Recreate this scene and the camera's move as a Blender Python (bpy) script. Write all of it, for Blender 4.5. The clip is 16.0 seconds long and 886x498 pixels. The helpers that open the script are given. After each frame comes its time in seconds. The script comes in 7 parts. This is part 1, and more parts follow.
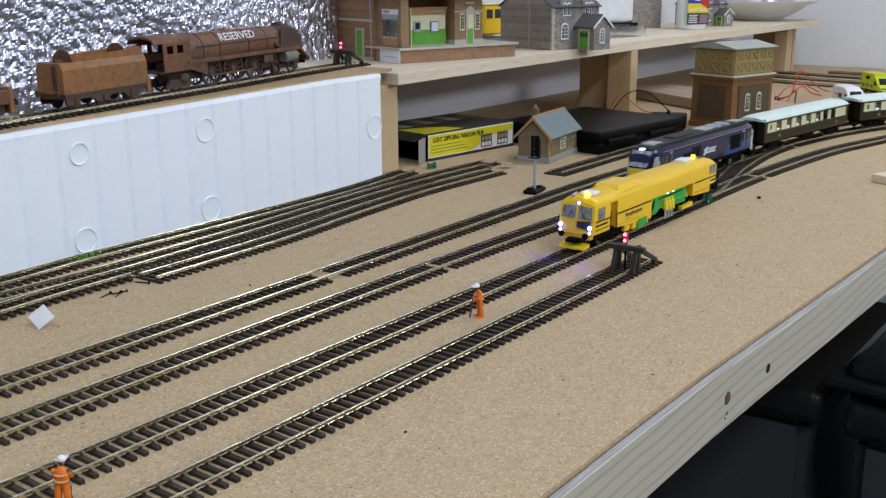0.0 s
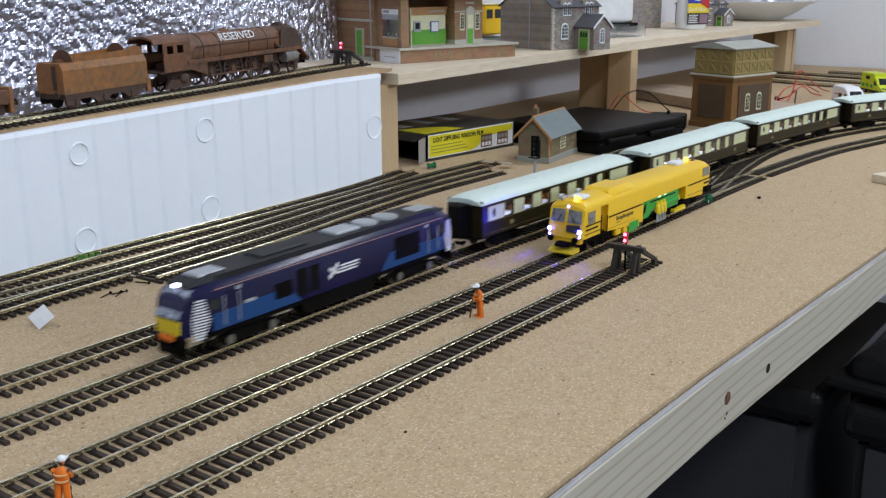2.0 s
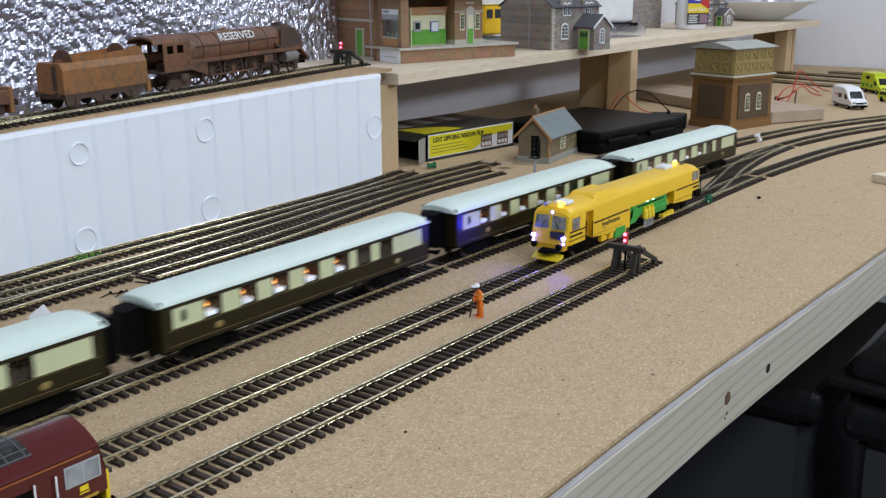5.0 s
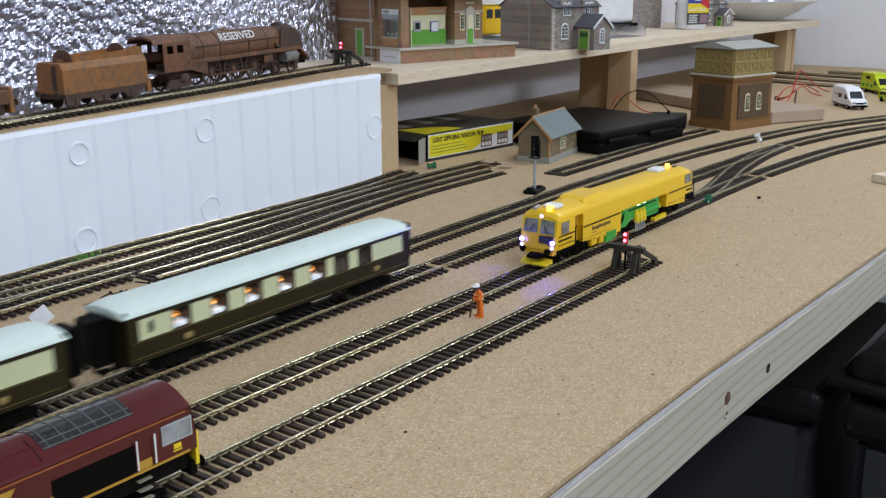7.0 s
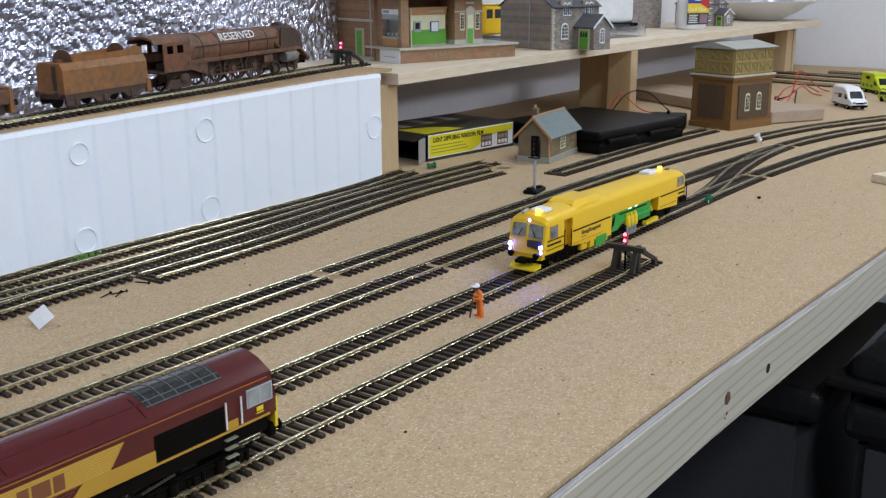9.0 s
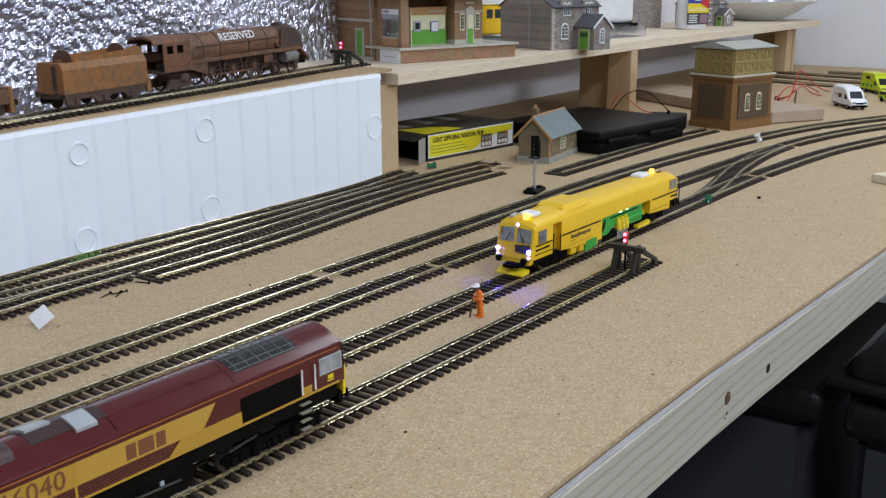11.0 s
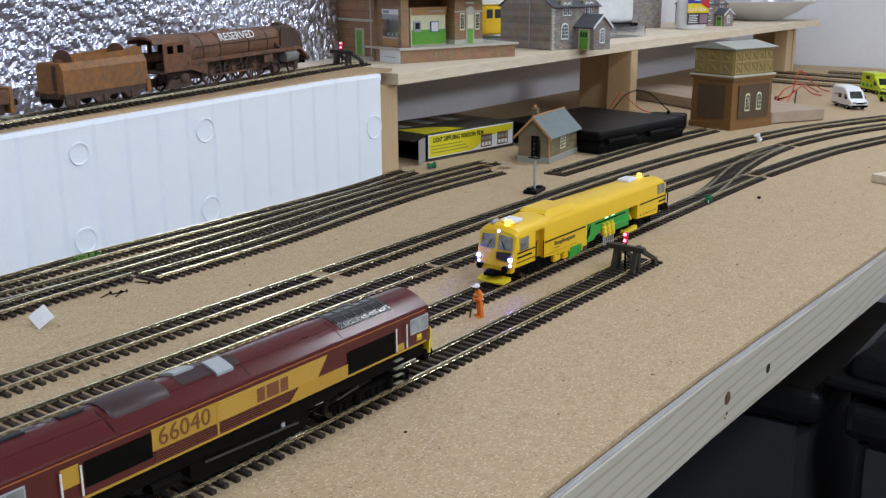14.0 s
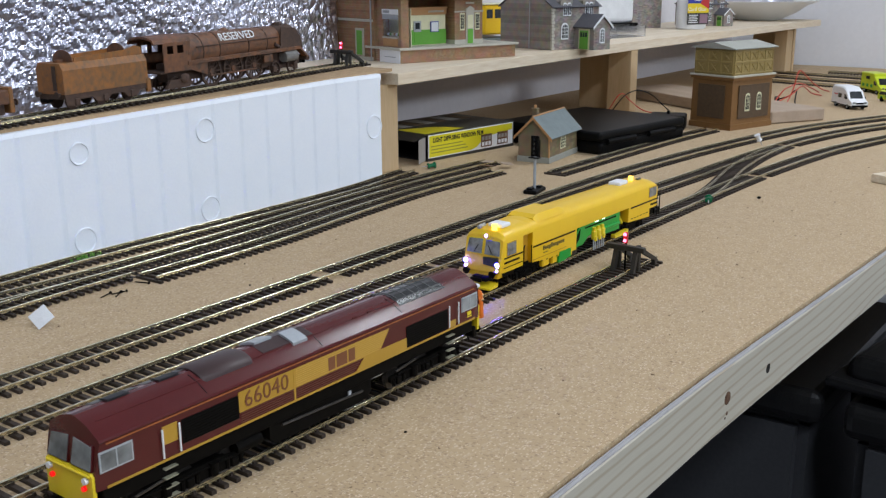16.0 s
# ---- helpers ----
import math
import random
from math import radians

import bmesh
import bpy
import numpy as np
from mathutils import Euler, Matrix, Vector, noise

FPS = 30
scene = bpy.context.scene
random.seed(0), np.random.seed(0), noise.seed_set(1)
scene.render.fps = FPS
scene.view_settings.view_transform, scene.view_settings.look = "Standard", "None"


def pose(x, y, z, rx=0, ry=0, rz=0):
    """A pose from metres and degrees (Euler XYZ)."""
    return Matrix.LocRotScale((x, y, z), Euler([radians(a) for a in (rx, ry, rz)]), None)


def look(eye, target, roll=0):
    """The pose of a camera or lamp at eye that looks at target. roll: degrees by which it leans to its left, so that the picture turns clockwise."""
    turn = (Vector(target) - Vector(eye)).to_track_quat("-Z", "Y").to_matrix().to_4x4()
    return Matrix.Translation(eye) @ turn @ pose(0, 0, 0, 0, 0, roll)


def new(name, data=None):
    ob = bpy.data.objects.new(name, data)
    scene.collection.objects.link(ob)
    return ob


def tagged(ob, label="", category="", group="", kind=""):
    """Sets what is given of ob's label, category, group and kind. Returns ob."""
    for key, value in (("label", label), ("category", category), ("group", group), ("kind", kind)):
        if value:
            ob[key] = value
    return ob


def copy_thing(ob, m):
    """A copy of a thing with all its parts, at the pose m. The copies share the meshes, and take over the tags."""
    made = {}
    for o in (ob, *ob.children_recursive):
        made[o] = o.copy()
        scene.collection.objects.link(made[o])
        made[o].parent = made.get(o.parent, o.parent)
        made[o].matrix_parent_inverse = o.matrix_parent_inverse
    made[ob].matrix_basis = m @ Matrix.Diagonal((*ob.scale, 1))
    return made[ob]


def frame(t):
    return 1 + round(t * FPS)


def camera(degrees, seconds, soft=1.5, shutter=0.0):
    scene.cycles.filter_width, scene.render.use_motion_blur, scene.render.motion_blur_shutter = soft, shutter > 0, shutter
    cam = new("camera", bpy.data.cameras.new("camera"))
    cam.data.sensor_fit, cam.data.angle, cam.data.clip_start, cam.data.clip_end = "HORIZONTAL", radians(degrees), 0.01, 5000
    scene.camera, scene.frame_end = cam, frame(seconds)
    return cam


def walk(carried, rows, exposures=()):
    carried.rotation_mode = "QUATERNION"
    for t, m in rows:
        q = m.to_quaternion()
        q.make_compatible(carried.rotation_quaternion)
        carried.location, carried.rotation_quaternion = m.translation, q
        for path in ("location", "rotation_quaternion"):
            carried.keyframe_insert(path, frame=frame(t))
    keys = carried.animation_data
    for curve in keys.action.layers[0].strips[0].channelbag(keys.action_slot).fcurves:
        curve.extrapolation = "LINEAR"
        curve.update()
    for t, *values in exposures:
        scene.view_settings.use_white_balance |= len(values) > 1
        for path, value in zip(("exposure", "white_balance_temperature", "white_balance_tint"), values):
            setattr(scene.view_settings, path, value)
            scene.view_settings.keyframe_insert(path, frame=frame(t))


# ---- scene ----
cam = camera(46.975, 16.0, soft=1.3, shutter=0.5)
# eye 0.234 m over the board, looking along the tracks and down
EYE = Matrix(((0.593429, 0.212819, -0.776241, 0.0), (-0.804872, 0.151237, -0.573853, 0.0),
              (-0.00473, 0.965316, 0.261041, 0.2338), (0, 0, 0, 1)))
walk(cam, [(0.0, EYE), (16.0, EYE)], exposures=[(0.0, 0.0), (16.0, 0.0)])

# ---- light: a closed indoor room, lit by unseen added lamps ----
world = bpy.data.worlds.new("room_world")
world.use_nodes = True
world.node_tree.nodes["Background"].inputs[0].default_value = (0.9, 0.95, 1.0, 1)
world.node_tree.nodes["Background"].inputs[1].default_value = 0.05
scene.world = world


def area_lamp(name, at, target, sx, sy, watts, colour):
    d = bpy.data.lights.new(name, "AREA")
    d.shape, d.size, d.size_y, d.energy, d.color = "RECTANGLE", sx, sy, watts, colour
    ob = new(name, d)
    ob.matrix_world = look(at, target)
    return ob


# Unseen area lamps stand in for the room's lights, placed by brightness.
area_lamp("unseen_room_lamp", (0.1, -0.80, 1.37), (0.1, -0.7999, 0), 1.0, 0.25, 19.5, (0.81, 0.885, 1.0))
# Low far lamp, added to brighten the wall under the shelf.
area_lamp("unseen_room_lamp", (0.9, -3.1, 1.24), (0.9, -2.2, 0.4), 1.2, 0.30, 42, (0.81, 0.885, 1.0))
# Added near the end wall to brighten it.
area_lamp("unseen_room_lamp", (1.75, 0.0, 1.37), (1.75, 0.0001, 0), 0.16, 0.9, 12.5, (0.87, 0.92, 1.0))
# Added to brighten the left of the board.
area_lamp("unseen_room_lamp", (-0.35, 0.35, 1.37), (-0.35, 0.3501, 0), 0.6, 0.25, 6, (0.81, 0.885, 1.0))

# ---- materials ----


def node(nt, kind, operation=None, blend_type=None, data_type=None, **values):
    n = nt.nodes.new(kind)
    if operation:
        n.operation = operation
    if data_type:
        n.data_type = data_type
    if blend_type:
        n.blend_type = blend_type
    for k, v in values.items():
        n.inputs[k].default_value = v
    return n


def mat(name, c1, c2=None, rough=0.6, metal=0.0, scale=300.0, fine=1800.0, bump=0.15, bump_d=0.0004,
        spread=0.0, spec=0.5, glow=None, power=0.0, streak=None, alpha_glass=False, coat=0.0, rough2=None):
    """A procedural surface: two colours mixed by noise at two scales, grain bump, per-object variation."""
    m = bpy.data.materials.new(name)
    m.use_nodes = True
    nt = m.node_tree
    b = nt.nodes["Principled BSDF"]
    b.inputs["Roughness"].default_value = rough
    b.inputs["Metallic"].default_value = metal
    b.inputs["Coat Weight"].default_value = coat
    b.inputs["Specular IOR Level"].default_value = spec
    c2 = c2 or tuple(v * 0.82 for v in c1)
    tc = node(nt, "ShaderNodeTexCoord")
    mp = node(nt, "ShaderNodeMapping")
    nt.links.new(tc.outputs["Object"], mp.inputs[0])
    if streak:
        mp.inputs["Scale"].default_value = streak
    n1 = node(nt, "ShaderNodeTexNoise", Scale=scale, Detail=4.0, Roughness=0.6)
    n2 = node(nt, "ShaderNodeTexNoise", Scale=fine, Detail=2.0)
    for n in (n1, n2):
        nt.links.new(mp.outputs[0], n.inputs["Vector"])
    mix = node(nt, "ShaderNodeMix", data_type="RGBA")
    add = node(nt, "ShaderNodeMath", operation="ADD")
    half = node(nt, "ShaderNodeMath", operation="MULTIPLY")
    half.inputs[1].default_value = 0.5
    nt.links.new(n1.outputs[0], add.inputs[0])
    nt.links.new(n2.outputs[0], add.inputs[1])
    nt.links.new(add.outputs[0], half.inputs[0])
    ramp = node(nt, "ShaderNodeMapRange")
    ramp.inputs[1].default_value, ramp.inputs[2].default_value = 0.34, 0.66
    nt.links.new(half.outputs[0], ramp.inputs[0])
    nt.links.new(ramp.outputs[0], mix.inputs[0])
    mix.inputs[6].default_value, mix.inputs[7].default_value = (*c1, 1), (*c2, 1)
    col = mix.outputs[2]
    if spread:
        inf = node(nt, "ShaderNodeObjectInfo")
        hsv = node(nt, "ShaderNodeHueSaturation")
        mr = node(nt, "ShaderNodeMapRange")
        mr.inputs[3].default_value, mr.inputs[4].default_value = 1 - spread, 1 + spread
        nt.links.new(inf.outputs["Random"], mr.inputs[0])
        nt.links.new(mr.outputs[0], hsv.inputs["Value"])
        nt.links.new(col, hsv.inputs["Color"])
        col = hsv.outputs[0]
    nt.links.new(col, b.inputs["Base Color"])
    if rough2 is not None:
        mr = node(nt, "ShaderNodeMapRange")
        mr.inputs[3].default_value, mr.inputs[4].default_value = rough, rough2
        nt.links.new(n1.outputs[0], mr.inputs[0])
        nt.links.new(mr.outputs[0], b.inputs["Roughness"])
    if bump:
        bp = node(nt, "ShaderNodeBump", Strength=bump, Distance=bump_d)
        nt.links.new(half.outputs[0], bp.inputs["Height"])
        nt.links.new(bp.outputs[0], b.inputs["Normal"])
    if glow:
        b.inputs["Emission Color"].default_value = (*glow, 1)
        b.inputs["Emission Strength"].default_value = power
    return m


def chipboard_mat():
    m = mat("chipboard", (0.49, 0.362, 0.212), (0.435, 0.315, 0.182), 0.8, scale=60, fine=1100, bump=0.25)
    nt = m.node_tree
    b = nt.nodes["Principled BSDF"]
    tc = nt.nodes["Texture Coordinate"]
    src = b.inputs["Base Color"].links[0].from_socket
    # pale and dark wood flakes
    for scale, thr, colour, fac in ((1500, 0.09, (0.74, 0.62, 0.45, 1), 0.55), (1250, 0.10, (0.20, 0.12, 0.07, 1), 0.45), (700, 0.16, (0.56, 0.44, 0.31, 1), 0.30)):
        v = node(nt, "ShaderNodeTexVoronoi", Scale=scale)
        mp = node(nt, "ShaderNodeMapping")
        mp.inputs["Scale"].default_value = (1.0, 0.55, 1.0) if scale == 1250 else (0.5, 1.0, 1.0)
        mp.inputs["Location"].default_value = (scale * 0.01, 0.3, 0)
        nt.links.new(tc.outputs["Object"], mp.inputs[0])
        nt.links.new(mp.outputs[0], v.inputs["Vector"])
        sep = node(nt, "ShaderNodeSeparateColor")
        nt.links.new(v.outputs["Color"], sep.inputs[0])
        lt = node(nt, "ShaderNodeMath", operation="LESS_THAN")
        lt.inputs[1].default_value = thr
        nt.links.new(sep.outputs[0], lt.inputs[0])
        mul = node(nt, "ShaderNodeMath", operation="MULTIPLY")
        mul.inputs[1].default_value = fac
        nt.links.new(lt.outputs[0], mul.inputs[0])
        mx = node(nt, "ShaderNodeMix", data_type="RGBA")
        nt.links.new(mul.outputs[0], mx.inputs[0])
        nt.links.new(src, mx.inputs[6])
        mx.inputs[7].default_value = colour
        src = mx.outputs[2]
    nt.links.new(src, b.inputs["Base Color"])
    return m


def foil_mat():
    m = mat("bubble_foil", (0.68, 0.69, 0.80), (0.58, 0.59, 0.69), 0.30, metal=1.0, scale=90, fine=300, bump=0.6, bump_d=0.002)
    return m


def grain_mat(name, pale, dark):
    """Planed softwood: long wandering growth rings over fine fibre."""
    m = mat(name, pale, tuple(v * 0.90 for v in pale), 0.55, scale=12, fine=220, streak=(0.15, 2.0, 3.0), bump=0.08)
    nt = m.node_tree
    b = nt.nodes["Principled BSDF"]
    src = b.inputs["Base Color"].links[0].from_socket
    mp = node(nt, "ShaderNodeMapping")
    mp.inputs["Scale"].default_value = (0.30, 1.0, 1.0)
    mp.inputs["Rotation"].default_value = (0, radians(9), 0)
    nt.links.new(nt.nodes["Texture Coordinate"].outputs["Object"], mp.inputs[0])
    wv = node(nt, "ShaderNodeTexWave", Scale=38.0, Distortion=5.0, Detail=2.5)
    wv.inputs["Detail Scale"].default_value = 0.6
    wv.bands_direction = "Z"
    nt.links.new(mp.outputs[0], wv.inputs["Vector"])
    ramp = node(nt, "ShaderNodeMapRange")
    ramp.inputs[1].default_value, ramp.inputs[2].default_value = 0.72, 1.0
    ramp.inputs[4].default_value = 0.55
    nt.links.new(wv.outputs["Fac"], ramp.inputs[0])
    mx = node(nt, "ShaderNodeMix", data_type="RGBA")
    nt.links.new(ramp.outputs[0], mx.inputs[0])
    nt.links.new(src, mx.inputs[6])
    mx.inputs[7].default_value = (*dark, 1)
    nt.links.new(mx.outputs[2], b.inputs["Base Color"])
    return m


def course_mat(name, brick, brick2, mortar, bw, bh, rough=0.8, turn=(radians(90), 0, 0)):
    """Printed card brick or stone courses on a model wall."""
    m = bpy.data.materials.new(name)
    m.use_nodes = True
    nt = m.node_tree
    b = nt.nodes["Principled BSDF"]
    b.inputs["Roughness"].default_value = rough
    tc = node(nt, "ShaderNodeTexCoord")
    mp = node(nt, "ShaderNodeMapping")
    mp.inputs["Rotation"].default_value = turn
    nt.links.new(tc.outputs["Object"], mp.inputs[0])
    br = node(nt, "ShaderNodeTexBrick", Scale=1.0)
    br.inputs["Brick Width"].default_value, br.inputs["Row Height"].default_value = bw, bh
    br.inputs["Mortar Size"].default_value = bh * 0.08
    br.inputs["Color1"].default_value, br.inputs["Color2"].default_value = (*brick, 1), (*brick2, 1)
    br.inputs["Mortar"].default_value = (*mortar, 1)
    nt.links.new(mp.outputs[0], br.inputs["Vector"])
    nz = node(nt, "ShaderNodeTexNoise", Scale=90.0, Detail=5.0)
    nt.links.new(tc.outputs["Object"], nz.inputs["Vector"])
    mx = node(nt, "ShaderNodeMix", data_type="RGBA", blend_type="MULTIPLY")
    mx.inputs[0].default_value = 0.6
    nt.links.new(br.outputs["Color"], mx.inputs[6])
    nt.links.new(nz.outputs["Color"], mx.inputs[7])
    hsv = node(nt, "ShaderNodeHueSaturation", Value=1.55)
    nt.links.new(mx.outputs[2], hsv.inputs["Color"])
    nt.links.new(hsv.outputs[0], b.inputs["Base Color"])
    bp = node(nt, "ShaderNodeBump", Strength=0.3, Distance=0.0003)
    nt.links.new(br.outputs["Fac"], bp.inputs["Height"])
    bp.invert = True
    nt.links.new(bp.outputs[0], b.inputs["Normal"])
    return m


def glass_mat(name, tint=(0.9, 0.95, 1.0), rough=0.03):
    m = bpy.data.materials.new(name)
    m.use_nodes = True
    b = m.node_tree.nodes["Principled BSDF"]
    b.inputs["Base Color"].default_value = (*tint, 1)
    b.inputs["Transmission Weight"].default_value = 1.0
    b.inputs["Roughness"].default_value = rough
    b.inputs["IOR"].default_value = 1.45
    return m


CHIP = chipboard_mat()
PINE = mat("planed_pine", (0.80, 0.71, 0.56), (0.66, 0.54, 0.38), 0.6, scale=14, fine=120, streak=(0.25, 3.0, 3.0), bump=0.12)
PINE_EDGE = mat("weathered_pine_edge", (0.46, 0.45, 0.45), (0.30, 0.29, 0.29), 0.7, scale=14, fine=160, streak=(0.2, 3.0, 3.0))
FASCIA = grain_mat("planed_pine_front", (0.55, 0.51, 0.41), (0.34, 0.26, 0.16))
KNOT = mat("pine_knot", (0.20, 0.105, 0.055), (0.07, 0.035, 0.02), 0.6, scale=260, fine=500)
STEEL = mat("nickel_silver_rail", (0.82, 0.77, 0.58), (0.64, 0.59, 0.43), 0.26, metal=1.0, scale=120, bump=0.05)
SLEEPER = mat("sleeper_plastic", (0.050, 0.037, 0.029), (0.028, 0.021, 0.017), 0.5, scale=400, spread=0.3, spec=0.25)
POLY = mat("polystyrene", (0.88, 0.93, 0.99), (0.84, 0.895, 0.97), 0.7, scale=45, fine=420, bump=0.5, bump_d=0.0010)
FOIL = foil_mat()
# Grey of the unseen walls, kept dim to cut bounced light.
DIMWALL = mat("unseen_wall_grey", (0.42, 0.42, 0.43), (0.38, 0.38, 0.39), 0.85, scale=6, fine=90, bump=0.05)
PLASTER = mat("white_wall_paint", (0.86, 0.87, 0.90), (0.82, 0.83, 0.86), 0.8, scale=6, fine=90, bump=0.05)
GREYWALL = mat("grey_wall_paint", (0.72, 0.71, 0.74), (0.67, 0.66, 0.69), 0.8, scale=5, fine=90, bump=0.05)
CARPET = mat("dark_floor", (0.022, 0.022, 0.024), (0.014, 0.014, 0.016), 0.9, scale=20, fine=300)
BLACK = mat("black_plastic", (0.003, 0.003, 0.003), (0.005, 0.005, 0.005), 0.4, scale=200, bump=0.05, spec=0.10)
UNDER = mat("underframe_black", (0.0022, 0.002, 0.0018), (0.006, 0.0052, 0.0042), 0.6, scale=250, spec=0.06)
DARKGLASS = mat("dark_window_glass", (0.015, 0.018, 0.02), (0.03, 0.035, 0.04), 0.08, scale=100, bump=0)
PALEGLASS = mat("pale_window_glass", (0.36, 0.39, 0.40), (0.06, 0.065, 0.065), 0.1, scale=45, fine=60, bump=0)
WHEEL = mat("blackened_wheel", (0.10, 0.09, 0.08), (0.05, 0.045, 0.04), 0.4, metal=0.7)
BARGREY = mat("dull_grey_bar", (0.11, 0.115, 0.115), (0.06, 0.062, 0.062), 0.5, scale=200)
SILENCER = mat("sooty_maroon", (0.050, 0.026, 0.025), (0.034, 0.020, 0.020), 0.4, scale=90)
WHITE = mat("white_plastic", (0.82, 0.84, 0.86), (0.78, 0.8, 0.82), 0.4, scale=80, bump=0.03)
MAROON = mat("maroon_gloss", (0.088, 0.011, 0.012), (0.072, 0.009, 0.010), 0.24, scale=40, bump=0.03)
NUMBERBROWN = mat("faded_brown_print", (0.21, 0.075, 0.030), (0.17, 0.06, 0.025), 0.4, scale=60, bump=0)
GOLD = mat("golden_yellow_paint", (0.49, 0.285, 0.034), (0.43, 0.245, 0.03), 0.35, scale=40, bump=0.03)
PINKLINE = mat("pinkish_lining", (0.42, 0.24, 0.22), None, 0.4, scale=60, bump=0)
# Dark glass with pale reflections put into its colour.
SCREEN = mat("painted_reflection_glass", (0.50, 0.55, 0.66), (0.04, 0.045, 0.09), 0.08, scale=100, fine=220, bump=0)
PALEWHEEL = mat("worn_wheel_steel", (0.22, 0.22, 0.20), (0.15, 0.15, 0.13), 0.4, metal=0.6, scale=150)
CYLGREY = mat("scuffed_cylinder_grey", (0.24, 0.24, 0.23), (0.12, 0.11, 0.10), 0.5, scale=60)
RIBMAROON = mat("maroon_rib_edge", (0.15, 0.045, 0.028), (0.12, 0.036, 0.024), 0.35, scale=60, bump=0)
RIBGOLD = mat("gold_rib_edge", (0.62, 0.39, 0.09), (0.56, 0.34, 0.07), 0.35, scale=60, bump=0)
STEPMETAL = mat("worn_step_metal", (0.34, 0.33, 0.24), (0.22, 0.21, 0.15), 0.45, scale=200, bump=0)
ROOFGLASS = mat("glossy_black_mesh", (0.012, 0.014, 0.015), (0.035, 0.038, 0.038), 0.16, scale=160, fine=500, bump=0.1)
CABGLASS = mat("tinted_cab_glass", (0.30, 0.31, 0.30), (0.09, 0.088, 0.08), 0.07, scale=110, fine=160, bump=0)
# Darker copy of the machine yellow: recess shade put into the colour.
SHADE_YELLOW = mat("shade_toned_yellow", (0.55, 0.29, 0.012), None, 0.5, scale=80, bump=0)
TEXTBAR = mat("grey_olive_print", (0.16, 0.12, 0.03), None, 0.5, scale=80, bump=0)
PALELED = mat("pale_working_light", (0.8, 0.9, 0.85), None, 0.3, glow=(0.55, 1.0, 0.85), power=2.0, bump=0)
ORANGE_LINE = mat("orange_lining", (0.42, 0.13, 0.03), None, 0.4, scale=40, bump=0)
YELLOW = mat("warning_yellow", (0.80, 0.62, 0.02), (0.75, 0.56, 0.02), 0.35, scale=60, bump=0.03)
MACHINE_Y = mat("machine_yellow", (0.82, 0.53, 0.010), (0.79, 0.49, 0.010), 0.36, scale=50, bump=0.03)
GREEN = mat("machine_green", (0.012, 0.36, 0.045), (0.010, 0.29, 0.04), 0.35, scale=60, bump=0.03)
NAVY = mat("navy_gloss", (0.009, 0.009, 0.048), (0.007, 0.007, 0.036), 0.22, scale=30, bump=0.03, spec=0.35)
BLUE = mat("bright_blue_gloss", (0.010, 0.060, 0.20), (0.008, 0.05, 0.17), 0.28, scale=30, bump=0.03)
ROOFGREY = mat("loco_roof_grey", (0.022, 0.023, 0.025), (0.014, 0.015, 0.016), 0.5, scale=70, spec=0.25)
SILVER = mat("silver_grey_plastic", (0.40, 0.43, 0.45), (0.33, 0.35, 0.37), 0.35, scale=80)
UMBER = mat("umber_gloss", (0.024, 0.019, 0.006), (0.017, 0.013, 0.005), 0.3, scale=60, bump=0.03, spec=0.35)
CREAM = mat("cream_gloss", (0.62, 0.66, 0.40), (0.58, 0.62, 0.37), 0.32, scale=50, bump=0.03)
COACHROOF = mat("pale_coach_roof", (0.66, 0.77, 0.71), (0.60, 0.71, 0.66), 0.5, scale=40, fine=400, bump=0.08)
GOLDLINE = mat("gold_lining", (0.30, 0.22, 0.07), None, 0.4, scale=60, bump=0)
TABLE = mat("white_tablecloth", (0.85, 0.83, 0.8), None, 0.7, scale=100)
LAMP = mat("table_lamp_glow", (0.9, 0.45, 0.1), None, 0.5, glow=(1.0, 0.30, 0.035), power=1.5, bump=0)
HEADLIGHT = mat("headlight_white", (0.9, 0.92, 1), None, 0.3, glow=(0.75, 0.82, 1.0), power=9.0, bump=0)
BLUELIGHT = mat("headlight_blue_white", (0.8, 0.82, 1), None, 0.3, glow=(0.020, 0.022, 1.0), power=480.0, bump=0)
AMBER = mat("amber_beacon", (0.9, 0.6, 0.05), None, 0.3, glow=(1.0, 0.62, 0.08), power=3.5, bump=0)
GREENLED = mat("green_led", (0.1, 0.9, 0.4), None, 0.3, glow=(0.05, 1.0, 0.35), power=10.0, bump=0)
REDLED = mat("red_led", (0.9, 0.05, 0.1), None, 0.3, glow=(1.0, 0.10, 0.22), power=7.0, bump=0)
REDLAMP = mat("red_tail_lens", (0.5, 0.01, 0.01), None, 0.2, glow=(1.0, 0.008, 0.010), power=0.8, bump=0)
ORANGE = mat("orange_workwear", (0.80, 0.20, 0.015), (0.70, 0.15, 0.01), 0.7, scale=300)
RUST = mat("rusty_steel", (0.215, 0.086, 0.034), (0.066, 0.042, 0.030), 0.5, scale=24, fine=200, bump=0.4, bump_d=0.0006)
RUST_O = mat("orange_rust", (0.37, 0.140, 0.026), (0.15, 0.088, 0.042), 0.5, scale=16, fine=200, bump=0.4, bump_d=0.0006)
RUST_D = mat("dark_rust", (0.048, 0.032, 0.026), (0.090, 0.050, 0.032), 0.8, scale=60, fine=300, bump=0.4, bump_d=0.0006)
OAK = mat("bare_softwood", (0.60, 0.44, 0.26), (0.52, 0.37, 0.2), 0.65, scale=18, fine=160, streak=(3.0, 3.0, 0.25))


# ---- mesh helpers ----


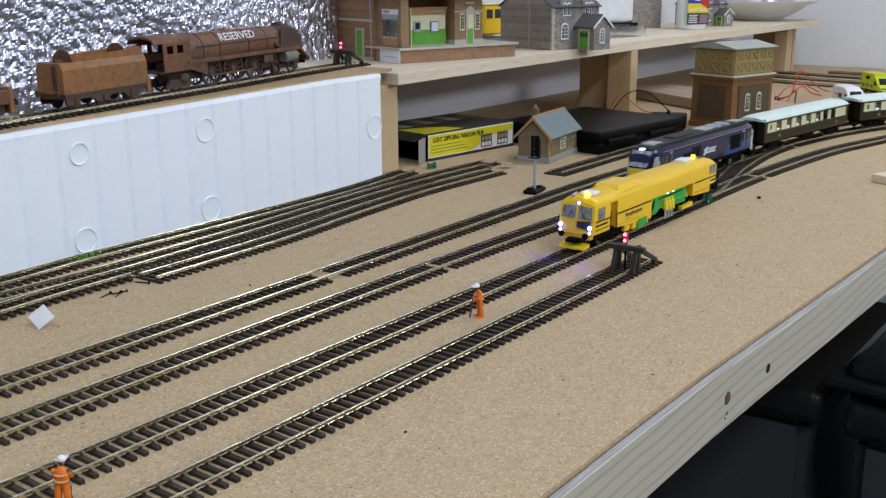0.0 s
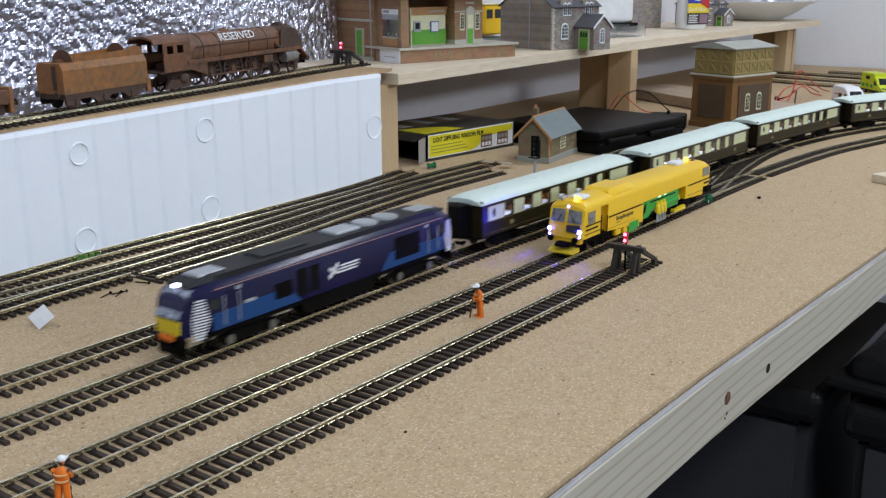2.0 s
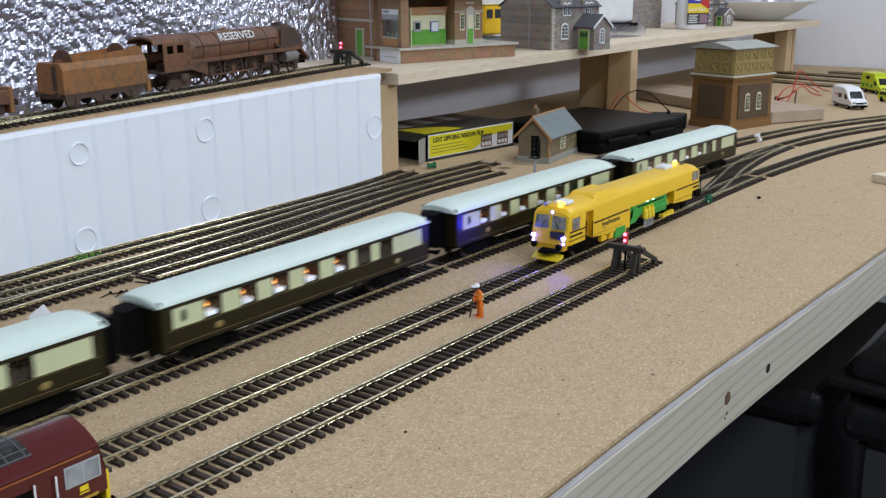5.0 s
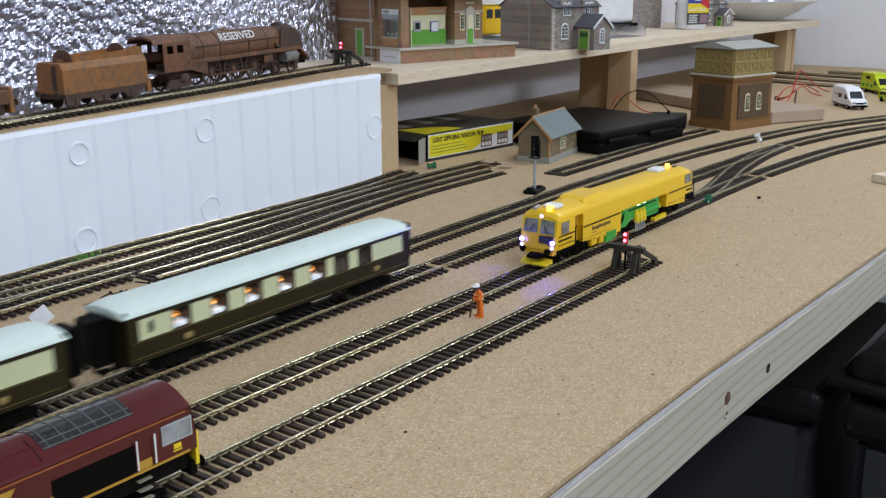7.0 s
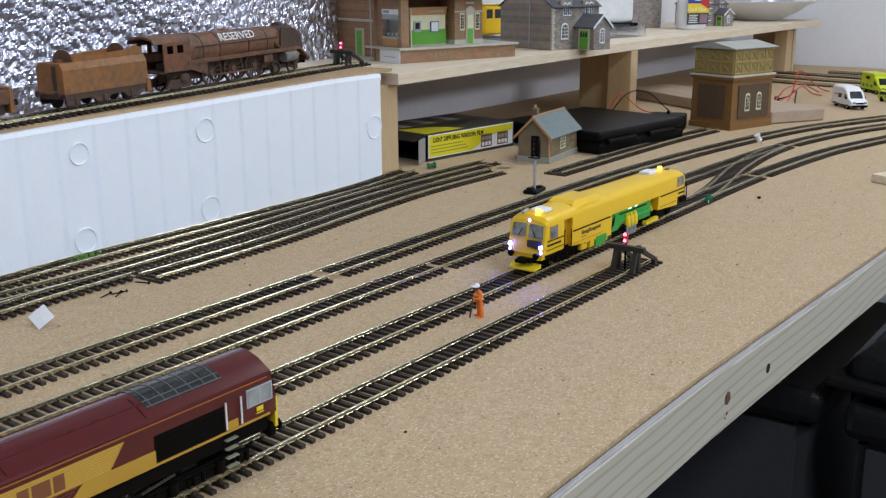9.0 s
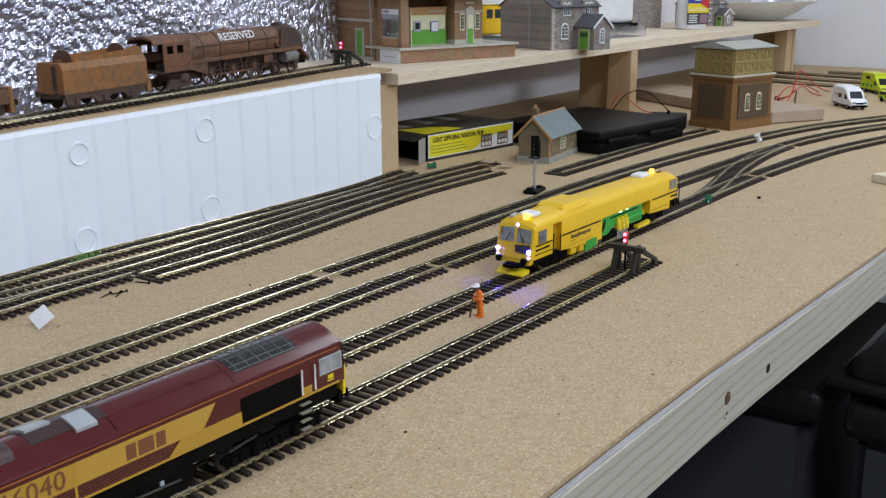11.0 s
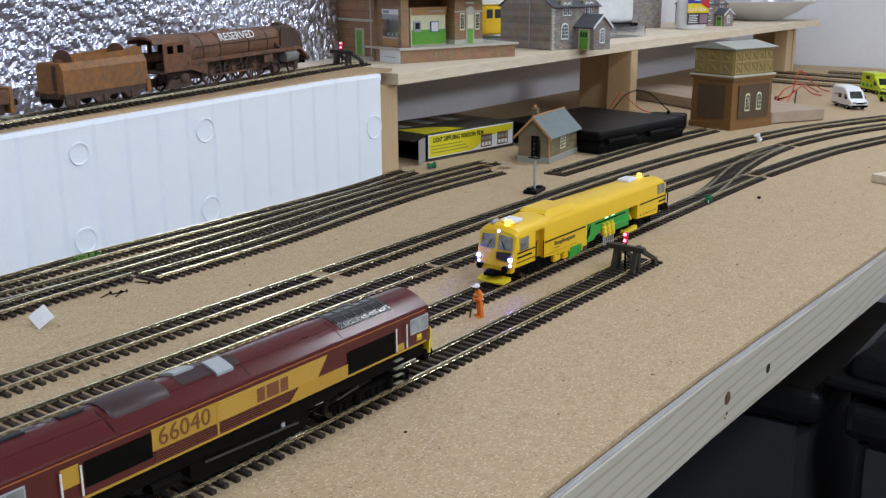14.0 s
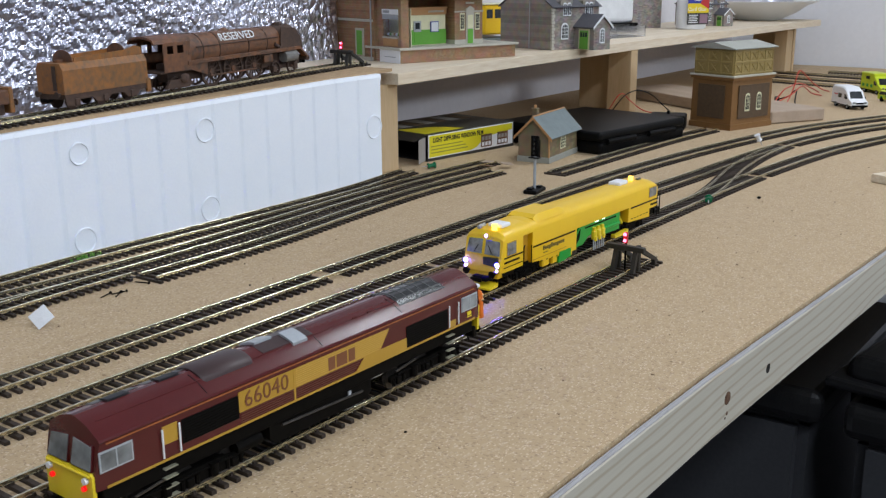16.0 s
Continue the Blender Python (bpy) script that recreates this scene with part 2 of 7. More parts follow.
def part(name, bm, material, parent=None, label=""):
    """Links a bmesh as one mesh object, under a parent if given."""
    me = bpy.data.meshes.new(name)
    bmesh.ops.recalc_face_normals(bm, faces=bm.faces)
    bm.to_mesh(me)
    bm.free()
    mats = material if isinstance(material, (list, tuple)) else [material]
    for m in mats:
        me.materials.append(m)
    ob = new(name, me)
    if parent is not None:
        ob.parent = parent
    if label:
        ob["label"] = label
    return ob


def share(ob, name, parent, m):
    """Another object on the mesh of ob."""
    o = new(name, ob.data)
    o.parent = parent
    o.matrix_basis = m
    return o


def thing(name, m, label, category, group="", kind=""):
    ob = new(name)
    ob.empty_display_size = 0.01
    ob.matrix_basis = m
    return tagged(ob, label, category, group, kind)


def box(x, y, z, sx, sy, sz, bevel=0.0, bm=None, turn=None, seg=1):
    """A bevelled box with centre x, y, z."""
    bm = bm or bmesh.new()
    m = Matrix.Translation((x, y, z))
    if turn is not None:
        m = m @ turn
    r = bmesh.ops.create_cube(bm, size=1, matrix=m @ Matrix.Diagonal((sx, sy, sz, 1)))
    if bevel:
        edges = list({e for v in r["verts"] for e in v.link_edges})
        bmesh.ops.bevel(bm, geom=edges, offset=bevel, segments=seg, affect="EDGES", profile=0.5)
    return bm


def span(x0, x1, y0, y1, z0, z1, bevel=0.0, bm=None):
    return box((x0 + x1) / 2, (y0 + y1) / 2, (z0 + z1) / 2, x1 - x0, y1 - y0, z1 - z0, bevel, bm)


def rod(a, b, r, bm=None, sides=8, r2=None):
    """A round bar from a to b."""
    bm = bm or bmesh.new()
    a, b = Vector(a), Vector(b)
    d = b - a
    q = d.to_track_quat("Z", "Y").to_matrix().to_4x4()
    bmesh.ops.create_cone(bm, cap_ends=True, segments=sides, radius1=r, radius2=r if r2 is None else r2, depth=d.length,
                          matrix=Matrix.Translation((a + b) / 2) @ q)
    return bm


def ball(x, y, z, rx, ry, rz, bm=None, u=12, v=8):
    bm = bm or bmesh.new()
    bmesh.ops.create_uvsphere(bm, u_segments=u, v_segments=v, radius=1,
                              matrix=Matrix.Translation((x, y, z)) @ Matrix.Diagonal((rx, ry, rz, 1)))
    return bm


def prism(outline, depth, m=None, bm=None):
    """A flat outline in x, z pulled along y by depth (centred), then moved by m."""
    bm = bm or bmesh.new()
    m = m or Matrix()
    front = [bm.verts.new(m @ Vector((x, -depth / 2, z))) for x, z in outline]
    back = [bm.verts.new(m @ Vector((x, depth / 2, z))) for x, z in outline]
    bm.faces.new(front)
    bm.faces.new(back[::-1])
    n = len(outline)
    for i in range(n):
        bm.faces.new((front[i], back[i], back[(i + 1) % n], front[(i + 1) % n]))
    return bm


def loft(sections, bm=None, closed=True):
    """Joins rings of equal length into one skin with end caps."""
    bm = bm or bmesh.new()
    rings = [[bm.verts.new(p) for p in s] for s in sections]
    n = len(rings[0])
    for a, b in zip(rings, rings[1:]):
        for i in range(n if closed else n - 1):
            bm.faces.new((a[i], a[(i + 1) % n], b[(i + 1) % n], b[i]))
    bm.faces.new(rings[0])
    bm.faces.new(rings[-1][::-1])
    return bm


def smooth(ob, limit=35):
    for p in ob.data.polygons:
        p.use_smooth = True
    ob.data.set_sharp_from_angle(angle=radians(limit))
    return ob


def words(name, text, size, m, material, parent, depth=0.0001, stretch=1.0, label="", bold=0.0):
    """Flat lettering as a mesh."""
    c = bpy.data.curves.new(name, "FONT")
    c.body, c.size, c.extrude, c.resolution_u = text, size, depth, 2
    c.align_x, c.align_y, c.offset = "CENTER", "CENTER", bold
    tmp = bpy.data.objects.new(name, c)
    scene.collection.objects.link(tmp)
    me = bpy.data.meshes.new_from_object(tmp.evaluated_get(bpy.context.evaluated_depsgraph_get()))
    bpy.data.objects.remove(tmp)
    me.materials.clear()
    me.materials.append(material)
    ob = new(name, me)
    ob.parent = parent
    ob.matrix_basis = m @ Matrix.Diagonal((stretch, 1, 1, 1))
    if label:
        ob["label"] = label
    return ob


NEAR = Matrix(((1, 0, 0, 0), (0, 0, -1, 0), (0, 1, 0, 0), (0, 0, 0, 1)))  # writing that faces -y, read along +x


# ---- paths of the tracks ----


def smooth_path(pts, step=0.01):
    """A rounded path through the given plan points, as evenly spaced points."""
    P = [Vector((*p, 0)) if len(p) == 2 else Vector(p) for p in pts]
    P = [2 * P[0] - P[1]] + P + [2 * P[-1] - P[-2]]
    fine = []
    for i in range(1, len(P) - 2):
        a, b, c, d = P[i - 1:i + 3]
        n = max(4, int((c - b).length / 0.004))
        for k in range(n):
            t = k / n
            fine.append(0.5 * ((2 * b) + (c - a) * t + (2 * a - 5 * b + 4 * c - d) * t * t + (3 * b - a - 3 * c + d) * t ** 3))
    fine.append(P[-2])
    out, acc = [fine[0]], 0.0
    for a, b in zip(fine, fine[1:]):
        seg = (b - a).length
        while acc + seg >= step:
            k = (step - acc) / seg
            a = a + (b - a) * k
            out.append(a.copy())
            seg, acc = (b - a).length, 0.0
        acc += seg
    return out


RAIL_TOP = 0.0055
PITCH = 0.0074


def sleeper_mesh():
    bm = box(0, 0, 0.0011, 0.0031, 0.030, 0.0022, 0.0002)
    for y in (-0.00885, 0.00885):
        for s in (-1, 1):
            box(0, y + s * 0.0011, 0.0029, 0.0016, 0.0010, 0.0016, 0, bm)
    me = bpy.data.meshes.new("sleeper")
    bm.to_mesh(me)
    bm.free()
    me.materials.append(SLEEPER)
    return me


SLEEPER_MESH = sleeper_mesh()


def track(pts, label, lift=0.0, rails=((-1, 0, 1), (1, 0, 1)), sleepers=True, skip=()):
    """A length of track along plan points: two rails on a row of sleepers."""
    path = smooth_path(pts, PITCH / 2)
    th = thing("railway_track", Matrix.Translation((0, 0, lift)), label, "track", "tracks on the board")
    n = len(path)
    dirs = [(path[min(i + 1, n - 1)] - path[max(i - 1, 0)]).normalized() for i in range(n)]
    sides = [Vector((-d.y, d.x, 0)) for d in dirs]
    prof = ((-0.0010, 0.0030), (0.0010, 0.0030), (0.0010, 0.0034), (0.0004, 0.0037), (0.0004, 0.0044), (0.0007, 0.0047),
            (0.0007, 0.0053), (0.0005, 0.0055), (-0.0005, 0.0055), (-0.0007, 0.0053), (-0.0007, 0.0047), (-0.0004, 0.0044), (-0.0004, 0.0037), (-0.0010, 0.0034))
    for s, f0, f1 in rails:
        i0, i1 = int(f0 * (n - 1)), int(f1 * (n - 1)) + 1
        rings = [[path[i] + sides[i] * (s * 0.00885 + u) + Vector((0, 0, v)) for u, v in prof] for i in range(i0, i1)]
        part("rail", loft(rings), STEEL, th)
    if sleepers:
        rng = random.Random(len(pts) * 7 + n)
        for i in range(0, n, 2):
            if any(a <= path[i].x <= b for a, b in skip):
                continue
            o = new("sleeper", SLEEPER_MESH)
            o.parent = th
            o.matrix_basis = Matrix.Translation(path[i]) @ Matrix.Rotation(math.atan2(dirs[i].y, dirs[i].x) + rng.uniform(-.02, .02), 4, "Z")
    return th


T1 = [(-0.20, 0.3565), (0.1, 0.3561), (0.3, 0.3553), (0.5, 0.3542), (0.65, 0.3531), (0.766, 0.3521)]
T2 = [(-0.6, 0.4205), (0.0, 0.4160), (0.5, 0.4115), (0.8, 0.4095), (1.01, 0.4080), (1.14, 0.4060), (1.235, 0.4010), (1.37, 0.3885),
      (1.469, 0.3690), (1.569, 0.3425), (1.68, 0.300), (1.80, 0.235)]
T3 = [(-2.1, 0.4700), (-1.0, 0.4730), (-0.4, 0.4765), (0.0, 0.4795), (0.5, 0.4826), (0.75, 0.4800), (0.95, 0.4720), (1.10, 0.4645), (1.22, 0.4600), (1.34, 0.4545),
      (1.455, 0.4425), (1.58, 0.4150), (1.70, 0.3720), (1.80, 0.3230), (1.89, 0.263), (1.95, 0.205), (2.0, 0.14)]
T4 = [(-0.6, 0.5357), (0.0, 0.5370), (0.5, 0.5381), (0.86, 0.5425), (0.98, 0.5440), (1.115, 0.5400), (1.257, 0.5290), (1.365, 0.5160),
      (1.485, 0.4980), (1.577, 0.4780), (1.656, 0.4520), (1.73, 0.4240), (1.808, 0.3880), (1.90, 0.336), (2.0, 0.26), (2.06, 0.2)]
CROSS = [(1.0, 0.4075), (1.05, 0.4125), (1.10, 0.4205), (1.19, 0.4380), (1.27, 0.4470), (1.33, 0.4505), (1.40, 0.4500)]
SIDING = [(1.045, 0.6050), (1.17, 0.6035), (1.30, 0.6010), (1.40, 0.5960), (1.486, 0.5885)]
TA = [(-0.2, 0.7190), (0.2, 0.7240), (0.40, 0.7290), (0.48, 0.7345), (0.60, 0.7350), (0.72, 0.7360), (0.83, 0.7400), (0.93, 0.7540), (0.958, 0.7590)]
TB = [(-0.2, 0.7020), (0.2, 0.6960), (0.385, 0.6915), (0.46, 0.6895), (0.56, 0.6930), (0.66, 0.6985), (0.78, 0.7080), (0.90, 0.7150), (0.98, 0.7150), (1.065, 0.7110)]
TC = [(0.483, 0.6460), (0.62, 0.6500), (0.73, 0.6620), (0.80, 0.6690), (0.88, 0.6740), (1.02, 0.6700)]
TD = [(-0.2, 0.6290), (0.2, 0.6520), (0.36, 0.6640), (0.42, 0.6680), (0.478, 0.6690)]


# ---- the room and the board ----


def structure(name, bm, material, label="", category=""):
    return tagged(part(name, bm, material), label, category, kind="structure")


structure("floor", span(-2.6, 3.2, -3.6, 1.4, -0.95, -0.90), CARPET, "dark carpeted room floor", "floor")
# The ceiling is out of view, added to close the room.
structure("ceiling", span(-2.6, 3.2, -3.6, 1.4, 1.40, 1.45), PLASTER, "plain white ceiling", "ceiling")
structure("wall_north", span(-2.6, 3.2, 1.035, 1.135, -0.90, 1.40), GREYWALL, "grey painted wall behind the shelf", "wall")
structure("wall_east", span(2.72, 2.82, -3.6, 1.035, -0.90, 1.40), PLASTER, "plain white painted end wall", "wall")
# South and west walls are unseen, added to close the room with little bounce.
structure("wall_south", span(-2.6, 3.2, -3.6, -3.5, -0.90, 1.40), DIMWALL, "unseen plain grey wall that closes the room", "wall")
structure("wall_west", span(-2.6, -2.5, -3.5, 1.035, -0.90, 1.40), DIMWALL, "unseen plain grey wall that closes the room", "wall")

# the chipboard top: straight front, widening beyond the bend
bm = bmesh.new()
outline = [(-2.3, 0.2165), (0.37, 0.2169), (0.47, 0.2168), (0.56, 0.2154), (0.65, 0.2121), (0.75, 0.2079), (0.93, 0.2011), (1.4, 0.185), (2.71, 0.02), (2.71, 1.034), (-2.3, 1.034)]
top = [bm.verts.new((x, y, 0.0)) for x, y in outline]
low = [bm.verts.new((x, y, -0.012)) for x, y in outline]
bm.faces.new(top)
bm.faces.new(low[::-1])
for i in range(len(outline)):
    j = (i + 1) % len(outline)
    bm.faces.new((top[j], top[i], low[i], low[j]))
board = structure("baseboard", bm, CHIP, "bare chipboard layout baseboard with sawn edge", "baseboard")


def fascia():
    """The long pine board along the front edge, in two lengths, with knots and screws."""
    th = tagged(thing("fascia_board", pose(0, 0, 0), "pale planed pine fascia board with knots and screws", "board", kind="structure"))
    line = [(-2.3, 0.2164, -0.047), (0.37, 0.2166, -0.0465), (0.47, 0.2164, -0.0453), (0.56, 0.2150, -0.0443), (0.65, 0.2117, -0.0433), (0.75, 0.2076, -0.0425), (0.93, 0.2008, -0.0415), (1.4, 0.1848, -0.042), (2.71, 0.0198, -0.042)]
    runs = [((a[0], a[1]), (b[0], b[1]), a[2], b[2]) for a, b in zip(line, line[1:])]
    for p, q, z0, z1 in runs:
        d = Vector((q[0] - p[0], q[1] - p[1], 0))
        m = Matrix.Translation((p[0], p[1], 0)) @ Matrix.Rotation(math.atan2(d.y, d.x), 4, "Z")
        bm = loft([[(x, -0.0052, z), (x, -0.0052, -0.0036), (x, -0.0046, -0.0030), (x, -0.0006, -0.0030), (x, -0.0006, z)] for x, z in ((0, z0), (d.length, z1))])
        bm.transform(m)
        part("plank", bm, FASCIA, th)
        bm = span(0, d.length, -0.0047, -0.0012, -0.0030, -0.0020, 0.0003)
        span(0, d.length, -0.0028, -0.0023, -0.0020, -0.0016, 0, bm)
        bm.transform(m)
        part("top_strip", bm, PINE_EDGE, th, "greyed top strip with saw marks")
    m = Matrix.Translation((0.56, 0.2150, 0)) @ Matrix.Rotation(math.atan2(-0.0033, 0.09), 4, "Z")
    for x, z, r in ((0.0220, -0.0240, 0.0044), (0.0225, -0.0345, 0.0013), (0.0200, -0.0370, 0.0008)):
        bm = rod((x, -0.0048, z), (x, -0.0054, z), r, sides=18)
        rod((x, -0.0050, z), (x, -0.0056, z), r * 0.62, bm, sides=14)
        bm.transform(m)
        part("knot", bm, KNOT, th, "dark round knot in the pine")
    bm = rod((0.0890, -0.0048, -0.0252), (0.0890, -0.0053, -0.0252), 0.0034, sides=16)
    bm.transform(m)
    hole = part("screw_hole", bm, UNDER, th, "dark countersunk hole")
    bm = rod((0.0890, -0.0050, -0.0252), (0.0890, -0.0056, -0.0252), 0.0024, sides=14)
    box(0.0890, -0.0056, -0.0252, 0.0030, 0.0006, 0.0005, 0, bm)
    box(0.0890, -0.0056, -0.0252, 0.0005, 0.0006, 0.0030, 0, bm)
    bm.transform(m)
    part("screw", bm, mat("zinc_screw", (0.10, 0.09, 0.08), (0.2, 0.19, 0.17), 0.35, metal=0.9), hole)
    return th


fascia()


NEARER = Matrix.Translation((0, 0, 0.2338)) @ Matrix.Scale(0.973, 4) @ Matrix.Translation((0, 0, -0.2338))


def poly_wall():
    """White expanded polystyrene sheet on edge: shallow ribs and round moulded marks."""
    th = thing("polystyrene_sheet", NEARER @ Matrix.Translation((0.4574, 0.7700, 0)) @ Matrix.Rotation(math.atan2(0.0132, 0.4825), 4, "Z"),
               "white ribbed expanded polystyrene packing sheet on edge", "sheet")
    L1, L0 = 0.4815, -0.72

    def top(x):
        return min(0.1100 + 0.0235 * x, 0.1192)
    ribs = [-0.0009 - 0.0366 * k for k in range(19)] + [0.0357, 0.0733, 0.1088, 0.1441, 0.1788, 0.2127, 0.2500, 0.2865, 0.3235, 0.3597, 0.3978, 0.4360]
    ribs.sort()
    xs = [L0]
    for r in ribs:
        xs += [r - 0.0016, r, r + 0.0036]
    xs.append(L1 - 0.003)
    xs.append(L1)
    bm = bmesh.new()
    rows = []
    for x in xs:
        near = 0.0
        for r in ribs:
            if abs(x - r) < 1e-6:
                near = 0.0026
            elif abs(x - (r + 0.0036)) < 1e-6:
                near = 0.0004
        if x == L1:
            near = 0.003
        t = top(x)
        rows.append([(x, near, -0.0061), (x, near, t - 0.010), (x, near * 0.4, t - 0.004), (x, 0.002, t), (x, 0.018, t), (x, 0.018, -0.0061)])
    loft(rows, bm)
    part("sheet_body", bm, POLY, th)
    for x, z, r in ((0.0577, 0.0845, 0.0103), (0.0560, 0.0075, 0.0118), (0.2022, 0.0870, 0.0122), (0.2030, 0.0085, 0.0128), (0.4650, 0.0580, 0.0142), (-0.09, 0.0845, 0.0110)):
        bm = bmesh.new()
        n = 28
        rings = []
        for rr, d in ((r, 0.0002), (r - 0.0004, -0.0011), (r - 0.0013, -0.0011), (r - 0.0018, 0.0002), (r - 0.003, 0.0002)):
            rings.append([Vector((x + rr * math.cos(2 * math.pi * k / n), d, z + rr * math.sin(2 * math.pi * k / n))) for k in range(n)])
        vs = [[bm.verts.new(p) for p in ring] for ring in rings]
        for p, q in zip(vs, vs[1:]):
            for k in range(n):
                bm.faces.new((p[k], p[(k + 1) % n], q[(k + 1) % n], q[k]))
        bm.faces.new(vs[-1])
        smooth(part("moulded_disc", bm, POLY, th))
    return th


poly_wall()

# the raised deck behind the sheet, rising a little towards the shelf
bm = bmesh.new()
vs = []
for x, z in ((0.20, 0.1097), (0.970, 0.1232)):
    y0, y1 = 0.7765 + 0.0300 * (x - 0.4346), 0.8165 + 0.14 * (x - 0.457)
    vs.append([(x, y0, z - 0.004), (x, y0, z - 0.0005), (x, y1, z - 0.0005), (x, y1, z - 0.004)])
loft(vs, bm)
bm.transform(NEARER)
structure("raised_deck", bm, mat("chip_deck", (0.52, 0.37, 0.21), (0.36, 0.24, 0.13), 0.8, scale=120, fine=700, bump=0.5),
          "raised chipboard deck with a rough sawn edge", "deck")


def shelf():
    th = thing("shelf", pose(0, 0, 0), "long pale pine shelf board on softwood posts", "shelf", kind="structure")
    bm = bmesh.new()
    o = [(0.946, 0.7640), (1.6, 0.7860), (2.60, 0.7700), (2.60, 1.034), (0.946, 1.034)]
    t = [bm.verts.new((x, y, 0.1200)) for x, y in o]
    l = [bm.verts.new((x, y, 0.1060)) for x, y in o]
    bm.faces.new(t)
    bm.faces.new(l[::-1])
    for i in range(5):
        bm.faces.new((t[(i + 1) % 5], t[i], l[i], l[(i + 1) % 5]))
    bmesh.ops.bevel(bm, geom=list(bm.edges), offset=0.0006, segments=1, affect="EDGES")
    part("shelf_board", bm, PINE, th)
    for x0, x1, y0, y1, n in ((0.932, 0.966, 0.781, 0.803, "post"), (1.605, 1.630, 0.786, 0.830, "post"), (2.45, 2.49, 0.80, 0.83, "post")):
        part(n, span(x0, x1, y0, y1, 0.0, 0.106, 0.001), OAK, th, "upright softwood post")
    part("end_panel", span(1.632, 1.644, 0.800, 0.90, 0.0, 0.106, 0.001), OAK, th, "upright pine panel")
    part("end_panel", span(2.50, 2.512, 0.80, 0.90, 0.0, 0.106, 0.001), OAK, th, "upright pine panel")
    return th


shelf()

# bubble foil hung on the wall behind the raised track: a crumpled quilted sheet
bm = bmesh.new()
nx, nz = 520, 130
W0, W1 = -0.10, 1.08
grid = []
for j in range(nz + 1):
    row = []
    for i in range(nx + 1):
        x, z = W0 + (W1 - W0) * i / nx, 0.035 + 0.345 * j / nz
        p = Vector((x * 125 + z * 40, z * 95, 0))
        near = noise.voronoi(p)[0]
        d = 0.0034 * min(near[0], 0.9) - 0.0020 * min(near[1] - near[0], 0.45) + 0.006 * noise.noise(p * 0.14) + 0.0012 * noise.noise(p * 1.7)
        row.append(bm.verts.new((x, 0.978 + d, z)))
    grid.append(row)
for j in range(nz):
    for i in range(nx):
        bm.faces.new((grid[j][i], grid[j][i + 1], grid[j + 1][i + 1], grid[j + 1][i]))
foil = part("foil_insulation", bm, FOIL)
foil.modifiers.new("thickness", "SOLIDIFY").thickness = 0.002
tagged(foil, "crumpled silver bubble-foil insulation sheet hung on the wall", "insulation")

# ---- tracks ----
track(T1, "straight bufferstop siding track with bright rails")
track(T2, "through track with bright rails that bends away", skip=((1.0, 1.012), (1.165, 1.178)))
track(T3, "through track with bright rails in a long bend", skip=((0.640, 0.652), (1.405, 1.418)))
track(T4, "through track with bright rails in a long bend", skip=((0.567, 0.580), (1.60, 1.612)))
track(CROSS, "diagonal crossover turnout between two through tracks", lift=-0.0006)
track(SIDING, "short siding track ending in the open")
track(TA, "siding track beside the polystyrene sheet")
track(TB, "siding track on dark close sleepers", lift=-0.0004)
track(TC, "siding track with bright rails")
track(TD, "siding track joining beside its neighbour", lift=0.0007)
UP = [(0.22, 0.758, 0.1093), (0.34, 0.774, 0.1115), (0.457, 0.7895, 0.1137), (0.60, 0.8085, 0.1164), (0.72, 0.8225, 0.1187), (0.866, 0.8440, 0.1213), (0.99, 0.8600, 0.1222)]
# Sleepers without rails, added to darken the gap between sidings.
track([(-0.2, 0.662), (0.2, 0.676), (0.38, 0.680), (0.50, 0.6770), (0.60, 0.6820), (0.72, 0.6900), (0.84, 0.6960), (0.93, 0.6950)],
      "rail-less sleepers that darken the gap between sidings", lift=-0.0012, rails=())
UP = [tuple(NEARER @ Vector(p)) for p in UP]
track(UP, "raised siding track along the deck")


# ---- rolling stock (lengths along x, rail level at z = 0) ----


def wheel_mesh(r=0.0062):
    bm = rod((0, -0.0011, 0), (0, 0.0011, 0), r, sides=20)
    rod((0, -0.0016, 0), (0, -0.0010, 0), r * 0.35, bm, sides=10)
    return bm


def bogie(parent, x, wheels, length, frame_mat=None, h=0.0115, wr=0.0062, y=0.0125):
    """A bogie: side frames with axleboxes and springs, and its wheels."""
    bm = bmesh.new()
    for s in (-1, 1):
        prism([(-length / 2, 0.0065), (-length / 2 + 0.004, 0.0035), (length / 2 - 0.004, 0.0035), (length / 2, 0.0065),
               (length / 2, h - 0.002), (length / 4, h), (-length / 4, h), (-length / 2, h - 0.002)], 0.0018, Matrix.Translation((x, s * y, 0)), bm)
        for w in wheels:
            box(x + w, s * (y + 0.0012), 0.0062, 0.0042, 0.0022, 0.0046, 0.0005, bm)
            for k in (-0.0042, 0.0042):
                rod((x + w + k, s * (y + 0.0012), 0.0040), (x + w + k, s * (y + 0.0012), 0.0088), 0.0011, bm, sides=6)
        rod((x - length / 2 + 0.005, s * (y + 0.0016), 0.0102), (x + length / 2 - 0.005, s * (y + 0.0016), 0.0094), 0.0006, bm, sides=6)
    box(x, 0, 0.009, length * 0.7, 2 * y - 0.002, 0.003, 0, bm)
    b = part("bogie", bm, frame_mat or UNDER, parent)
    for w in wheels:
        for s in (-1, 1):
            bm = wheel_mesh(wr)
            bm.transform(Matrix.Translation((x + w, s * 0.0086, wr)))
            part("wheel", bm, WHEEL, b)
    return b


